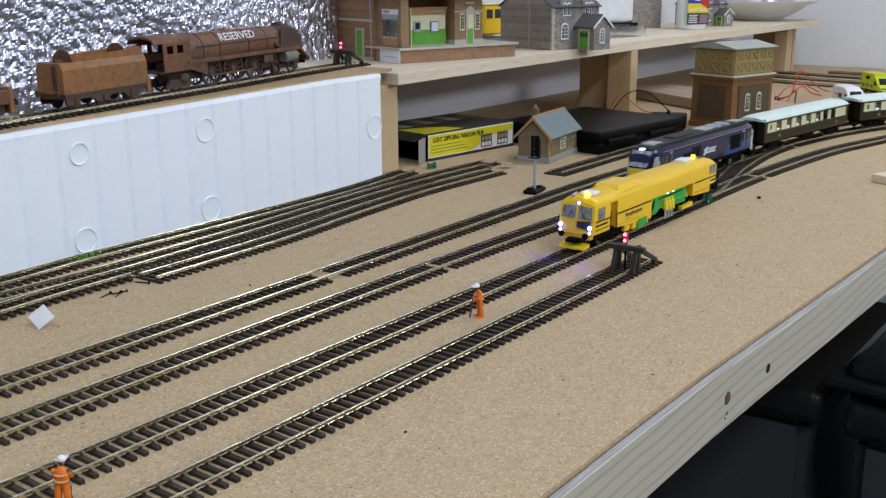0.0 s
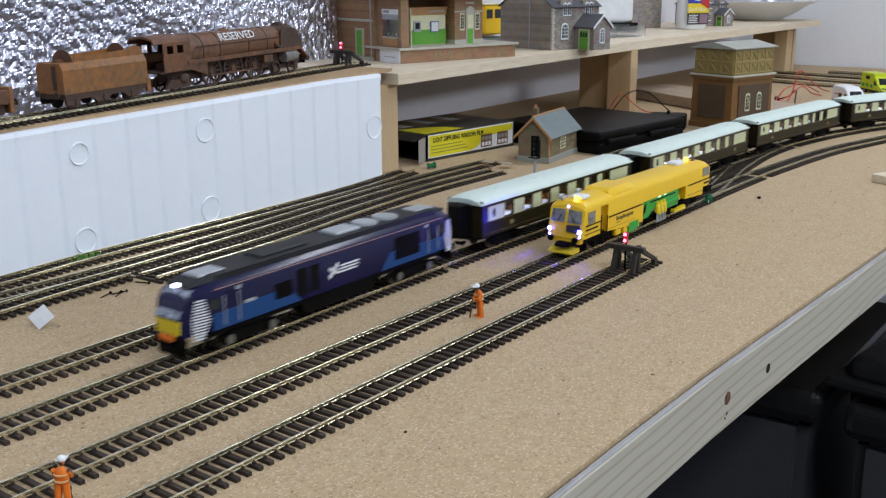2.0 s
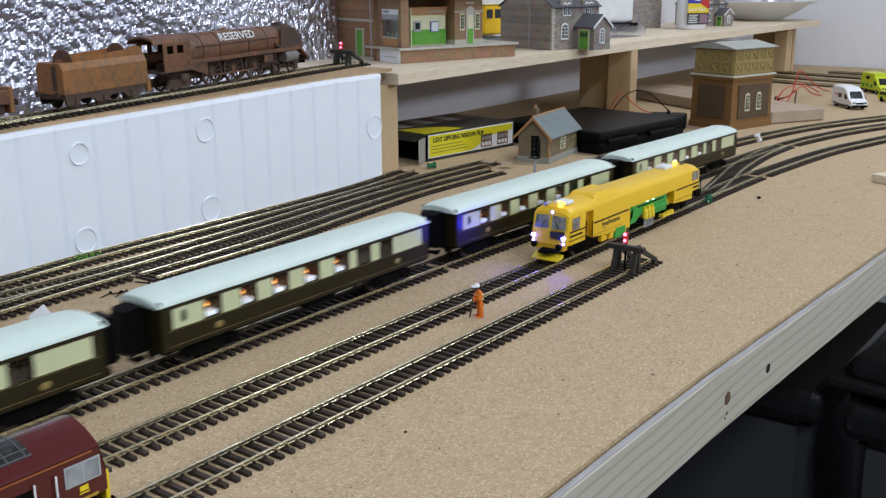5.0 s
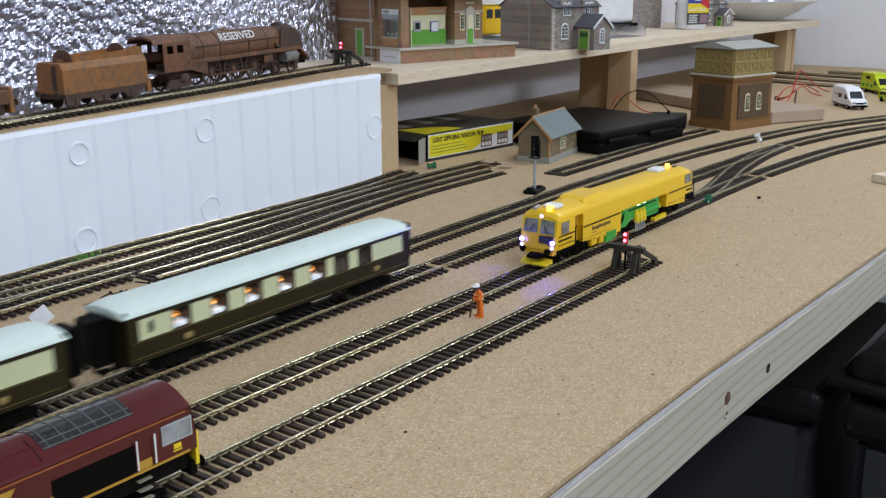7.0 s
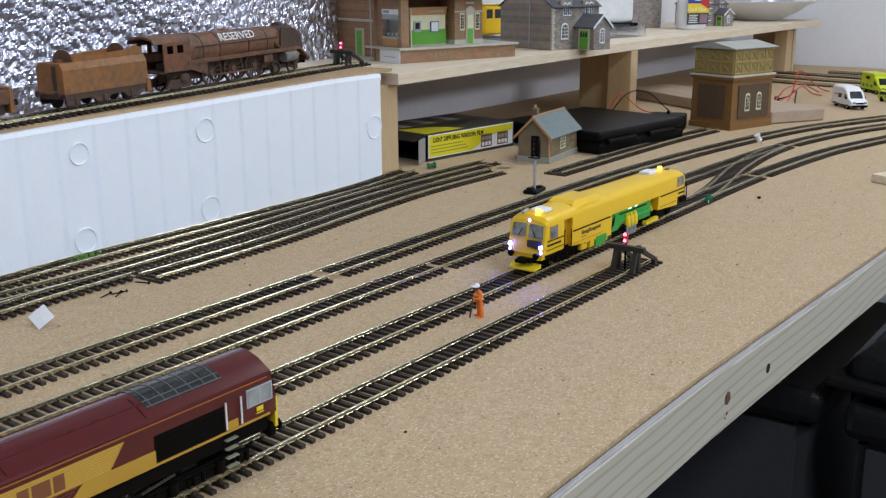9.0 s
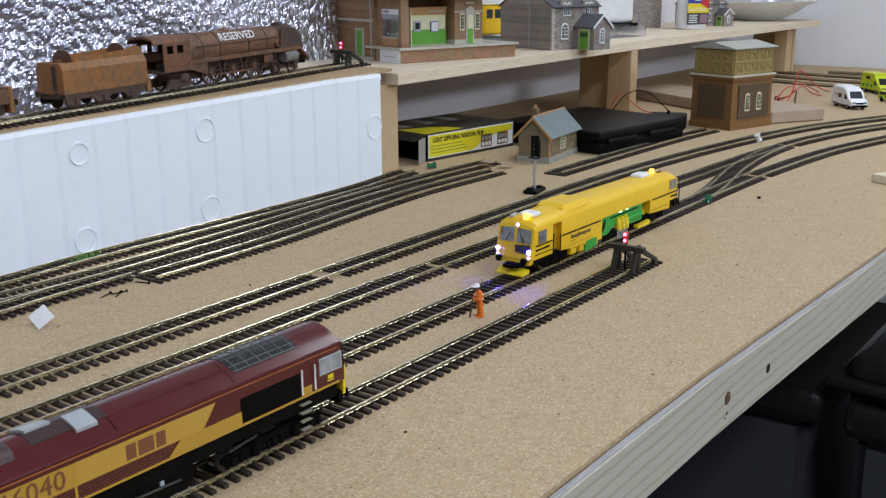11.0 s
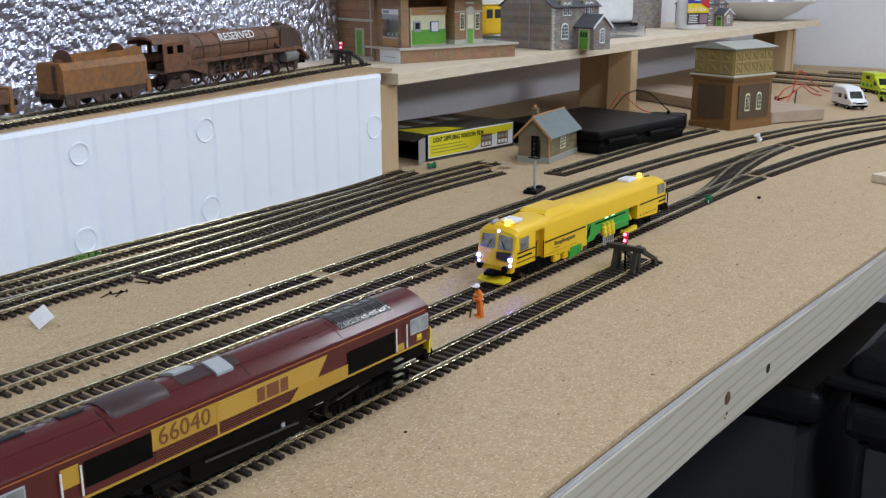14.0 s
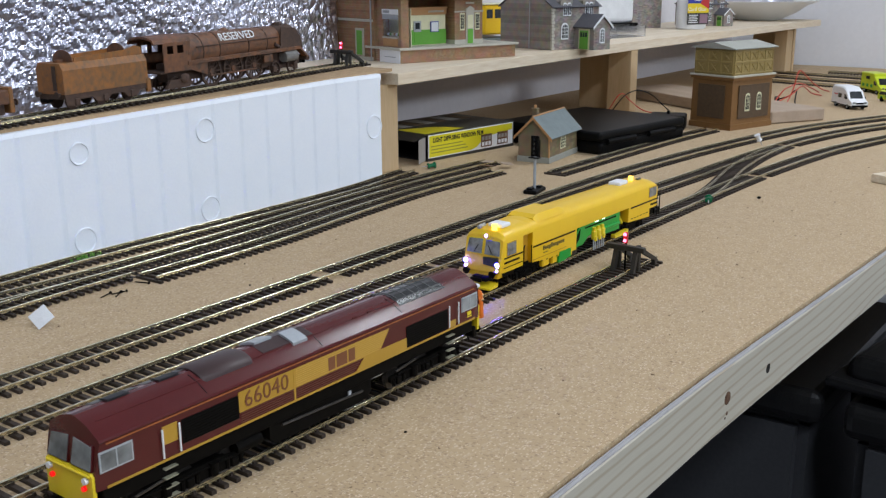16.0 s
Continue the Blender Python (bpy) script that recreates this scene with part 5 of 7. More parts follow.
CREAMFRAME = mat("cream_window_paint", (0.78, 0.76, 0.50), None, 0.5, scale=100)
LABEL_Y = mat("printed_yellow_card", (0.72, 0.64, 0.02), (0.68, 0.60, 0.02), 0.4, scale=60, bump=0.02)
PRINT_K = mat("black_print", (0.015, 0.015, 0.015), None, 0.45, scale=100, bump=0)
PRINT_G = mat("grey_print", (0.30, 0.30, 0.05), None, 0.5, scale=100, bump=0)
CARD_B = mat("black_card", (0.018, 0.017, 0.016), (0.05, 0.047, 0.04), 0.45, scale=40, bump=0.03)
CARD_IN = mat("raw_card", (0.35, 0.33, 0.30), None, 0.8, scale=60)
RED_INK = mat("red_print", (0.55, 0.03, 0.03), None, 0.45, scale=80, bump=0)
BLUE_INK = mat("blue_print", (0.03, 0.05, 0.40), None, 0.45, scale=80, bump=0)
REDWIRE = mat("red_wire", (0.55, 0.06, 0.025), None, 0.4, scale=80, bump=0)
PINGREEN = mat("green_pin_plastic", (0.01, 0.16, 0.07), None, 0.25, scale=80, bump=0)
HIVIS = mat("lime_yellow_paint", (0.60, 0.72, 0.02), None, 0.35, scale=80, bump=0)
FROST = mat("frosted_plastic", (0.80, 0.82, 0.84), None, 0.35, scale=60, bump=0.05)
CLEAR = glass_mat("clear_plastic", (0.95, 0.97, 1.0), 0.12)
WOODGREY = mat("worn_plywood", (0.46, 0.36, 0.27), (0.36, 0.275, 0.20), 0.75, scale=14, fine=200, streak=(0.4, 2.5, 2.5))
DARKTIMBER = mat("dark_timber_plastic", (0.017, 0.015, 0.012), (0.028, 0.025, 0.020), 0.6, scale=250)


def gable_roof(bm, x0, x1, yc, half, eave, ridge, t=0.0012):
    """Two roof slopes with thickness over the ridge line along x."""
    for s in (-1, 1):
        prof = [(yc + s * half, eave), (yc, ridge), (yc, ridge + t * 1.3), (yc + s * (half + 0.0006), eave + t)]
        loft([[(x0, y, z) for y, z in prof], [(x1, y, z) for y, z in prof]], bm)
    return bm


def arched(w, h, n=8):
    """Outline of a round-headed opening, foot at 0."""
    pts = [(-w / 2, 0), (w / 2, 0)]
    r = w / 2
    for k in range(n + 1):
        a = math.pi * k / n
        pts.append((r * math.cos(a), h - r + r * math.sin(a)))
    return pts


def sash(parent, m, w, h, frame, glass=None, arch=True, cols=2, rows=3, t=0.0008):
    """A small window in the plane x, z of m: frame, pane and glazing bars."""
    out = arched(w, h) if arch else [(-w / 2, 0), (w / 2, 0), (w / 2, h), (-w / 2, h)]
    win = part("window", prism(out, t, m), frame, parent, "")
    k = 0.76
    inner = [(x * k, h * 0.09 + z * 0.82) for x, z in out]
    part("pane", prism(inner, t, m @ Matrix.Translation((0, -t * 0.35, 0))), glass or DARKGLASS, win)
    bm = bmesh.new()
    for c in range(1, cols):
        x = -w * k / 2 + w * k * c / cols
        box(x, -t * 0.75, h * 0.5, w * 0.055, t * 0.6, h * 0.82, 0, bm)
    for r in range(1, rows):
        box(0, -t * 0.75, h * 0.09 + h * 0.82 * r / rows, w * k, t * 0.6, w * 0.055, 0, bm)
    bm.transform(m)
    part("glazing_bar", bm, frame, win)
    return win


def build_hut():
    th = thing("platelayers_hut", pose(1.1061, 0.6503, 0, 0, 0, 7.8), "small brown stone model hut with slate roof", "hut")
    L, W, E, R = 0.0955, 0.0425, 0.0345, 0.0570
    part("plinth", span(-0.0012, L + 0.0012, -0.0012, W + 0.0012, 0, 0.0075, 0.0004), GREYBASE, th)
    part("wall", span(0.0004, L - 0.0004, 0.0, W, 0.0075, E), STONE, th)
    for x in (0.0006, L - 0.0006):
        bm = prism([(0, 0.0075), (W, 0.0075), (W, E), (W / 2, R), (0, E)], 0.0014, Matrix.Translation((x, 0, 0)) @ Matrix.Rotation(radians(90), 4, "Z"))
        part("gable_wall", bm, STONE_S, th)
    part("roof", gable_roof(bmesh.new(), -0.004, L + 0.004, W / 2, W / 2 + 0.005, E - 0.0035, R + 0.0005), SLATE, th, "blue-grey slate roof")
    for x in (-0.0042, L + 0.0042):
        bm = bmesh.new()
        for s in (-1, 1):
            prof = [(W / 2 + s * (W / 2 + 0.0052), E - 0.0060), (W / 2, R - 0.0020), (W / 2, R + 0.0018), (W / 2 + s * (W / 2 + 0.0052), E - 0.0022)]
            loft([[(x - 0.0006, y, z) for y, z in prof], [(x + 0.0006, y, z) for y, z in prof]], bm)
        part("bargeboard", bm, BUFF, th, "buff bargeboard")
    bm = rod((-0.004, W / 2, R + 0.0020), (L + 0.004, W / 2, R + 0.0020), 0.0011)
    part("ridge_tiles", bm, BUFF, th)
    for y in (-0.0003,):
        part("corner_trim", span(-0.0008, 0.0010, -0.0008, 0.0010, 0.0075, E), BUFF, th)
    bm = box(0.0150, W / 2 + 0.0050, R + 0.0040, 0.0070, 0.0070, 0.0120, 0.0003)
    box(0.0150, W / 2 + 0.0050, R + 0.0102, 0.0084, 0.0084, 0.0014, 0.0003, bm)
    ch = part("chimney", bm, STONE, th)
    part("chimney_pot", rod((0.0150, W / 2 + 0.0050, R + 0.0108), (0.0150, W / 2 + 0.0050, R + 0.0145), 0.0018), BUFF, ch)
    sash(th, Matrix.Translation((0.046, -0.0002, 0.0135)), 0.0175, 0.0185, CREAMFRAME, arch=True, cols=4, rows=4)
    part("door", prism([(-0.006, 0.0075), (0.006, 0.0075), (0.006, 0.0300), (-0.006, 0.0300)], 0.0008, Matrix.Translation((-0.0004, W * 0.42, 0)) @ Matrix.Rotation(radians(90), 4, "Z")), BLACK, th, "dark plank door")
    return th


def build_signal():
    th = thing("colour_light_signal", pose(0.9475, 0.5745, 0, 0, 0, 10), "black model signal on a grey post, lamps unlit", "signal")
    bm = box(0, 0, 0.0022, 0.030, 0.016, 0.0044, 0.0012)
    box(-0.008, 0.002, 0.0052, 0.008, 0.007, 0.0024, 0.0006, bm)
    box(0.009, -0.002, 0.0050, 0.007, 0.006, 0.0022, 0.0006, bm)
    part("base", bm, BLACK, th)
    part("post", rod((0, 0, 0.0044), (0, 0, 0.0400), 0.0016, sides=12), SILVER, th, "grey post")
    bm = box(-0.0004, 0, 0.0515, 0.0030, 0.0095, 0.0225, 0.0008)
    box(-0.0015, 0, 0.0388, 0.0070, 0.0120, 0.0009, 0, bm)
    head = part("signal_head", bm, BLACK, th)
    for z in (0.0440, 0.0490, 0.0540, 0.0590):
        bm = rod((-0.0018, 0, z), (-0.0040, 0, z), 0.0019, sides=12)
        part("lens_hood", bm, BLACK, head)
        part("lens", rod((-0.0040, 0, z), (-0.0042, 0, z), 0.0014, sides=12), DARKGLASS, head)
    return th


def build_film_box():
    th = thing("cardboard_box", pose(1.0285, 0.7840, 0, 0, 0, -6.9), "open black and yellow carton of window film", "box")
    L, D, H = 0.173, 0.118, 0.0350
    t = 0.0007
    part("base_panel", span(0, L, 0, D, 0.0002, 0.0002 + t), CARD_B, th)
    part("top_panel", span(0, L, 0.0002, D, H - t, H), CARD_B, th, "dark printed lid panel")
    part("front_panel", span(0, L, 0, t, 0.0009, H - t), CARD_B, th)
    part("back_panel", span(0, L, D - t, D, 0.0009, H - t), CARD_B, th)
    part("end_panel", span(L - t, L, t, D - t, 0.0009, H - t), CARD_B, th)
    # printed front: white border, yellow field, small pictures
    part("border", span(0.0012, L - 0.003, -0.0003, 0.0, 0.0040, H - 0.0012), WHITE, th, "white printed border")
    part("yellow_field", prism([(0.0025, 0.0052), (0.082, 0.0052), (0.094, 0.0080), (0.106, 0.0155), (0.120, 0.0205), (L - 0.0045, 0.0240), (L - 0.0045, H - 0.0025), (0.0025, H - 0.0025)], 0.0003,
         Matrix.Translation((0, -0.0004, 0))), LABEL_Y, th, "yellow printed field")
    words("printed_title", "LIGHT DIFFUSING WINDOW FILM", 0.0085, Matrix.Translation((0.0585, -0.0006, 0.0262)) @ NEAR, PRINT_K, th, stretch=0.76, bold=0.00028)
    for k, w in enumerate((0.060, 0.066, 0.070)):
        part("print_line", span(0.006, 0.006 + w, -0.0007, -0.0005, 0.0182 - 0.0042 * k, 0.0195 - 0.0042 * k), PRINT_G, th, "line of small print")
    for x in (0.114, 0.148):
        pic = part("printed_picture", span(x - 0.011, x + 0.011, -0.0008, -0.0004, 0.0062, 0.0232), RUST, th, "small printed picture of windows")
        for i in range(3):
            for j in range(2):
                part("picture_pane", span(x - 0.0092 + 0.0066 * i, x - 0.0045 + 0.0066 * i, -0.0010, -0.0007, 0.0078 + 0.0074 * j, 0.0130 + 0.0074 * j), WHITE if j == 0 else CARD_IN, pic)
    # lid print and open end flaps
    part("lid_field", prism([(0.002, 0.006), (0.075, 0.006), (0.066, 0.030), (0.045, 0.046), (0.002, 0.060)], 0.0003, Matrix.Translation((0, 0, H + 0.0001)) @ Matrix.Rotation(radians(-90), 4, "X")), LABEL_Y, th, "yellow print on the lid")
    for k in range(6):
        part("lid_picture", span(0.020 + 0.024 * k, 0.038 + 0.024 * k, 0.066, 0.108, H + 0.0001, H + 0.0004), TOWERPANEL if k % 2 else CARD_IN, th)
    for y, a, w in ((0.004, 62, 0.030), (D - 0.004, 118, 0.030)):
        bm = box(-w / 2, 0, 0.0165, w, 0.0006, 0.030, 0)
        bm.transform(Matrix.Translation((0.0, y, 0)) @ Matrix.Rotation(radians(-a + 90 if y < 0.05 else -a + 90), 4, "Z"))
        part("end_flap", bm, CARD_IN, th, "grey inside of an open flap")
    part("top_flap", loft([[(0, 0.001, H), (0, D - 0.001, H), (0, D - 0.001, H - 0.0006), (0, 0.001, H - 0.0006)], [(-0.020, 0.004, H - 0.007), (-0.020, D - 0.004, H - 0.007), (-0.020, D - 0.004, H - 0.0076), (-0.020, 0.004, H - 0.0076)]]), CARD_B, th)
    return th


def build_case():
    th = thing("black_case", pose(1.3100, 0.6985, 0, 0, 0, -8.0), "flat glossy black plastic case", "case")
    part("lower_shell", box(0, 0, 0.0085, 0.206, 0.178, 0.0165, 0.005, seg=3), BLACK, th)
    part("upper_shell", box(0.0, 0.002, 0.0240, 0.210, 0.182, 0.0135, 0.005, seg=3), BLACK, th)
    part("seam", box(0, 0, 0.0172, 0.204, 0.176, 0.0012), UNDER, th)
    for x in (-0.058, 0.040):
        bm = rod((x - 0.032, -0.0900, 0.0168), (x + 0.032, -0.0900, 0.0168), 0.0042, sides=10)
        part("hinge_barrel", bm, BLACK, th)
    b = thing("power_adapter", pose(1.4750, 0.6560, 0, 0, 0, 20), "small black plastic power adapter", "adapter")
    part("housing", box(0, 0, 0.0115, 0.045, 0.055, 0.022, 0.003, seg=2), BLACK, b)
    part("socket", rod((0, 0.0, 0.0225), (0, 0.0, 0.0275), 0.0022), BLACK, b)
    return th


def build_tower():
    th = thing("water_tower", Matrix.Translation((1.5025, 0.5665, 0)) @ Matrix.Rotation(1.2798 - math.pi / 2, 4, "Z"), "brown model water tower with patterned tank", "tower")
    L, D = 0.0992, 0.0780
    S, E = 0.0824, 0.1215
    rings = []
    for z, o in ((0, 0.0012), (0.0085, 0.0012), (0.0090, -0.0002), (S - 0.008, -0.0012), (S - 0.0075, 0.0012), (S - 0.003, 0.0022)):
        rings.append([(-o, -o, z), (L + o, -o, z), (L + o, D + o, z), (-o, D + o, z)])
    part("tower_base", loft(rings), OCHRE, th, "ochre brown brick base")
    part("string_course", span(-0.003, L + 0.003, -0.003, D + 0.003, S - 0.003, S, 0.0006), PALESTONE, th, "pale string course")
    part("tank", span(0.002, L - 0.002, 0.002, D - 0.002, S, E), TANK, th, "olive brass tank")
    for face, n, size in (("f", 5, L), ("w", 3, D)):
        w = (size - 0.006) / n
        h = (E - S - 0.004) / 2
        for i in range(n):
            for j in range(2):
                a, z = 0.003 + w * (i + 0.5), S + 0.002 + h * (j + 0.5)
                m = Matrix.Translation((a, 0.0014, z)) if face == "f" else Matrix.Translation((0.0014, a, z)) @ Matrix.Rotation(radians(-90), 4, "Z")
                bm = bmesh.new()
                o = [(-w / 2, -h / 2), (w / 2, -h / 2), (w / 2, h / 2), (-w / 2, h / 2)]
                rim = [[bm.verts.new((px * k, d, pz * k)) for px, pz in o] for k, d in ((1.0, 0.0012), (1.0, -0.0008), (0.86, -0.0008), (0.80, 0.0004))]
                for p, q in zip(rim, rim[1:]):
                    for c in range(4):
                        bm.faces.new((p[c], p[(c + 1) % 4], q[(c + 1) % 4], q[c]))
                bm.faces.new(rim[-1])
                bm.faces.new(rim[0])
                plate = part("tank_panel", bm, TANK, th)
                plate.matrix_basis = m
                for r in (-45, 45):
                    part("cross_rib", loft([[(-h * 0.46, 0.0004, -0.0003), (-h * 0.46, 0.0004, 0.0003), (-h * 0.46, -0.0004, 0.0)], [(0, 0.0004, -0.0013), (0, 0.0004, 0.0013), (0, -0.0014 - 0.0001 * (r > 0), 0.0)], [(h * 0.46, 0.0004, -0.0003), (h * 0.46, 0.0004, 0.0003), (h * 0.46, -0.0004, 0.0)]]), TANK, plate).matrix_basis = Matrix.Rotation(radians(r), 4, "Y")
    part("roof", loft([[(-0.003, -0.003, E), (L + 0.003, -0.003, E), (L + 0.003, D + 0.003, E), (-0.003, D + 0.003, E)],
                       [(-0.003, -0.003, E + 0.0014), (L + 0.003, -0.003, E + 0.0014), (L + 0.003, D + 0.003, E + 0.0014), (-0.003, D + 0.003, E + 0.0014)],
                       [(-0.003, D * 0.5 - 0.001, E + 0.0095), (L + 0.003, D * 0.5 - 0.001, E + 0.0095), (L + 0.003, D * 0.5 + 0.001, E + 0.0095), (-0.003, D * 0.5 + 0.001, E + 0.0095)]]), ZINC, th, "grey zinc roof")
    # inset brick panels and arched windows
    part("wall_panel", span(0.015, L - 0.010, -0.0012, 0.0006, 0.0165, S - 0.0150), TOWERPANEL, th, "dark inset brick panel")
    part("wall_panel", span(-0.0012, 0.0006, 0.014, D - 0.014, 0.0165, S - 0.0150), TOWERPANEL, th, "dark inset brick panel")
    for x in (0.036, 0.064):
        sash(th, Matrix.Translation((x, -0.0014, 0.0275)), 0.0112, 0.0275, CREAMFRAME, arch=True, cols=3, rows=4)
    return th


def build_van(m, paint, label, kind, high=True):
    th = thing(kind, m, label, "van")
    L, W = 0.0820, 0.0295
    H = 0.0370 if high else 0.026
    side = [(-L / 2, 0.0048), (L / 2 - 0.002, 0.0048), (L / 2, 0.0085), (L / 2 - 0.001, 0.0135), (L / 2 - 0.013, 0.0180), (L / 2 - 0.023, H - 0.0060), (L / 2 - 0.034, H - 0.001), (L / 2 - 0.042, H), (-L / 2 + 0.004, H), (-L / 2, H - 0.004)]
    rings = []
    for y, k in ((-W / 2, 0.93), (-W / 2 + 0.002, 1.0), (W / 2 - 0.002, 1.0), (W / 2, 0.93)):
        rings.append([(x * (0.985 if k < 1 else 1), y, 0.0048 + (z - 0.0048) * (k if z > 0.02 else 1)) for x, z in side])
    smooth(part("body", loft(rings), paint, th), 40)
    ws = [(L / 2 - 0.0140, 0.0185), (L / 2 - 0.0226, H - 0.0070)]
    part("windscreen", loft([[(x + 0.0004, y, z + 0.0003) for (x, z), y in ((ws[0], -0.0115), (ws[0], 0.0115), (ws[1], 0.0105), (ws[1], -0.0105))],
                             [(x - 0.001, y, z) for (x, z), y in ((ws[0], -0.0115), (ws[0], 0.0115), (ws[1], 0.0105), (ws[1], -0.0105))]]), DARKGLASS, th)
    for s in (-1, 1):
        part("side_window", prism([(L / 2 - 0.0185, 0.0175), (L / 2 - 0.0320, 0.0175), (L / 2 - 0.0320, 0.0250), (L / 2 - 0.0245, 0.0250)], 0.0006, Matrix.Translation((0, s * (W / 2 - 0.0002), 0))), DARKGLASS, th)
        part("side_window", prism([(-0.001, 0.0175), (-0.0150, 0.0175), (-0.0150, 0.0250), (-0.001, 0.0250)], 0.0006, Matrix.Translation((0, s * (W / 2 - 0.0002), 0))), DARKGLASS, th)
        part("side_lettering", box(-0.024, s * (W / 2 + 0.0001), 0.0225, 0.014, 0.0004, 0.0016), RED_INK, th, "red lettering bar")
        part("sill_trim", box(0, s * (W / 2 - 0.0004), 0.0060, L * 0.96, 0.0014, 0.0020), UNDER, th)
        part("wing_mirror", box(L / 2 - 0.0195, s * (W / 2 + 0.002), 0.0195, 0.0018, 0.0030, 0.0040, 0.0004), BLACK, th)
        part("headlight", box(L / 2 - 0.0018, s * 0.0100, 0.0125, 0.0030, 0.0050, 0.0030, 0.0006), PALEGLASS, th)
        for x in (-0.0235, 0.0235):
            bm = rod((x, s * (W / 2 - 0.0040), 0.0044), (x, s * (W / 2 + 0.0003), 0.0044), 0.0044, sides=16)
            w = part("wheel", bm, BLACK, th)
            part("hub", rod((x, s * (W / 2 + 0.0001), 0.0044), (x, s * (W / 2 + 0.0006), 0.0044), 0.0024, sides=12), SILVER, w)
    part("bumper", box(L / 2 - 0.001, 0, 0.0068, 0.0034, W * 0.94, 0.0040, 0.0008), UNDER, th)
    part("grille", box(L / 2 - 0.0006, 0, 0.0116, 0.0020, 0.0130, 0.0026), UNDER, th)
    return th


def build_emergency():
    a = build_van(pose(2.150, 0.515, 0, 0, 0, -138), HIVIS, "lime yellow model ambulance with dark windows", "ambulance")
    part("box_body", box(-0.014, 0, 0.0230, 0.050, 0.031, 0.0330, 0.0015), HIVIS, a, "high lime box body")
    for k in range(3):
        part("chequer", box(-0.028 + 0.016 * k, 0.0157, 0.0150, 0.008, 0.0004, 0.0060), GREEN, a)
        part("chequer", box(-0.028 + 0.016 * k, -0.0157, 0.0150, 0.008, 0.0004, 0.0060), GREEN, a)
    for s in (-1, 1):
        part("side_window", box(-0.012, s * 0.0157, 0.0300, 0.0150, 0.0004, 0.0060), DARKGLASS, a)
    # estate car in front of it
    th = thing("emergency_car", pose(2.010, 0.452, 0, 0, 0, -128), "white and lime chequered model estate car", "car")
    L, W = 0.058, 0.0235
    side = [(-L / 2, 0.0045), (L / 2, 0.0045), (L / 2, 0.0100), (L / 2 - 0.012, 0.0125), (L / 2 - 0.021, 0.0195), (-L / 2 + 0.004, 0.0195), (-L / 2, 0.0125)]
    smooth(part("body", prism(side, W), HIVIS, th), 40)
    part("bonnet", prism([(L / 2 - 0.0125, 0.0128), (L / 2 - 0.0005, 0.0103), (L / 2 - 0.0005, 0.0112), (L / 2 - 0.0125, 0.0137)], W * 0.9), SILVER, th, "silver bonnet")
    for s in (-1, 1):
        for k in range(4):
            part("chequer", box(-0.018 + 0.012 * k, s * (W / 2 + 0.0001), 0.0085 + 0.002 * (k % 2), 0.006, 0.0004, 0.0034), GREEN, th)
        part("side_window", prism([(-L / 2 + 0.004, 0.0128), (L / 2 - 0.016, 0.0128), (L / 2 - 0.0215, 0.0186), (-L / 2 + 0.006, 0.0186)], 0.0006, Matrix.Translation((0, s * W / 2, 0))), DARKGLASS, th)
        for x in (-0.018, 0.018):
            part("wheel", rod((x, s * (W / 2 - 0.003), 0.0042), (x, s * (W / 2 + 0.0004), 0.0042), 0.0042, sides=16), BLACK, th)
    return th


def build_buffer_stop(m, lamp_z=0.0268):
    """Timber-style buffer stop with raking struts, a beam and a small lit red lamp post."""
    th = thing("buffer_stop", m, "dark timber-style buffer stop with lit red lamp", "buffer stop", "buffer stops")
    for s in (-1, 1):
        part("front_leg", loft([[(-0.006, s * 0.0085 - 0.0018, 0), (-0.002, s * 0.0085 - 0.0018, 0), (-0.002, s * 0.0085 + 0.0018, 0), (-0.006, s * 0.0085 + 0.0018, 0)],
                                [(0.0005, s * 0.0085 - 0.0018, 0.0200), (0.0045, s * 0.0085 - 0.0018, 0.0200), (0.0045, s * 0.0085 + 0.0018, 0.0200), (0.0005, s * 0.0085 + 0.0018, 0.0200)]]), DARKTIMBER, th)
        part("upright", box(0.0055, s * 0.0085, 0.0105, 0.0036, 0.0034, 0.0210, 0.0003), DARKTIMBER, th)
        part("raking_strut", loft([[(0.0060, s * 0.0110 - 0.0016, 0.0150), (0.0060, s * 0.0110 + 0.0016, 0.0150), (0.0060, s * 0.0110 + 0.0016, 0.0190), (0.0060, s * 0.0110 - 0.0016, 0.0190)],
                                   [(0.0310, s * 0.0110 - 0.0016, 0.0030), (0.0310, s * 0.0110 + 0.0016, 0.0030), (0.0310, s * 0.0110 + 0.0016, 0.0062), (0.0310, s * 0.0110 - 0.0016, 0.0062)]]), DARKTIMBER, th)
    part("cross_beam", box(0.0005, 0, 0.0190, 0.0048, 0.0330, 0.0042, 0.0004), DARKTIMBER, th, "dark cross beam")
    for s in (-1, 1):
        part("foot_block", box(0.0300, s * 0.0110, 0.0030, 0.0036, 0.0036, 0.0060, 0.0003), DARKTIMBER, th)
    bm = rod((0.004, 0.002, 0.0), (0.004, 0.002, lamp_z - 0.003), 0.0009)
    p = part("lamp_post", bm, BLACK, th)
    part("lamp_body", box(0.0036, 0.002, lamp_z - 0.0005, 0.0030, 0.0034, 0.0090, 0.0006), RED_INK, p, "red lamp housing")
    for dz in (-0.0026, 0.0024):
        part("lamp_lens", ball(0.0018, 0.002, lamp_z + dz, 0.0012, 0.0014, 0.0014), REDLED, p, "glowing red lamp")
    return th


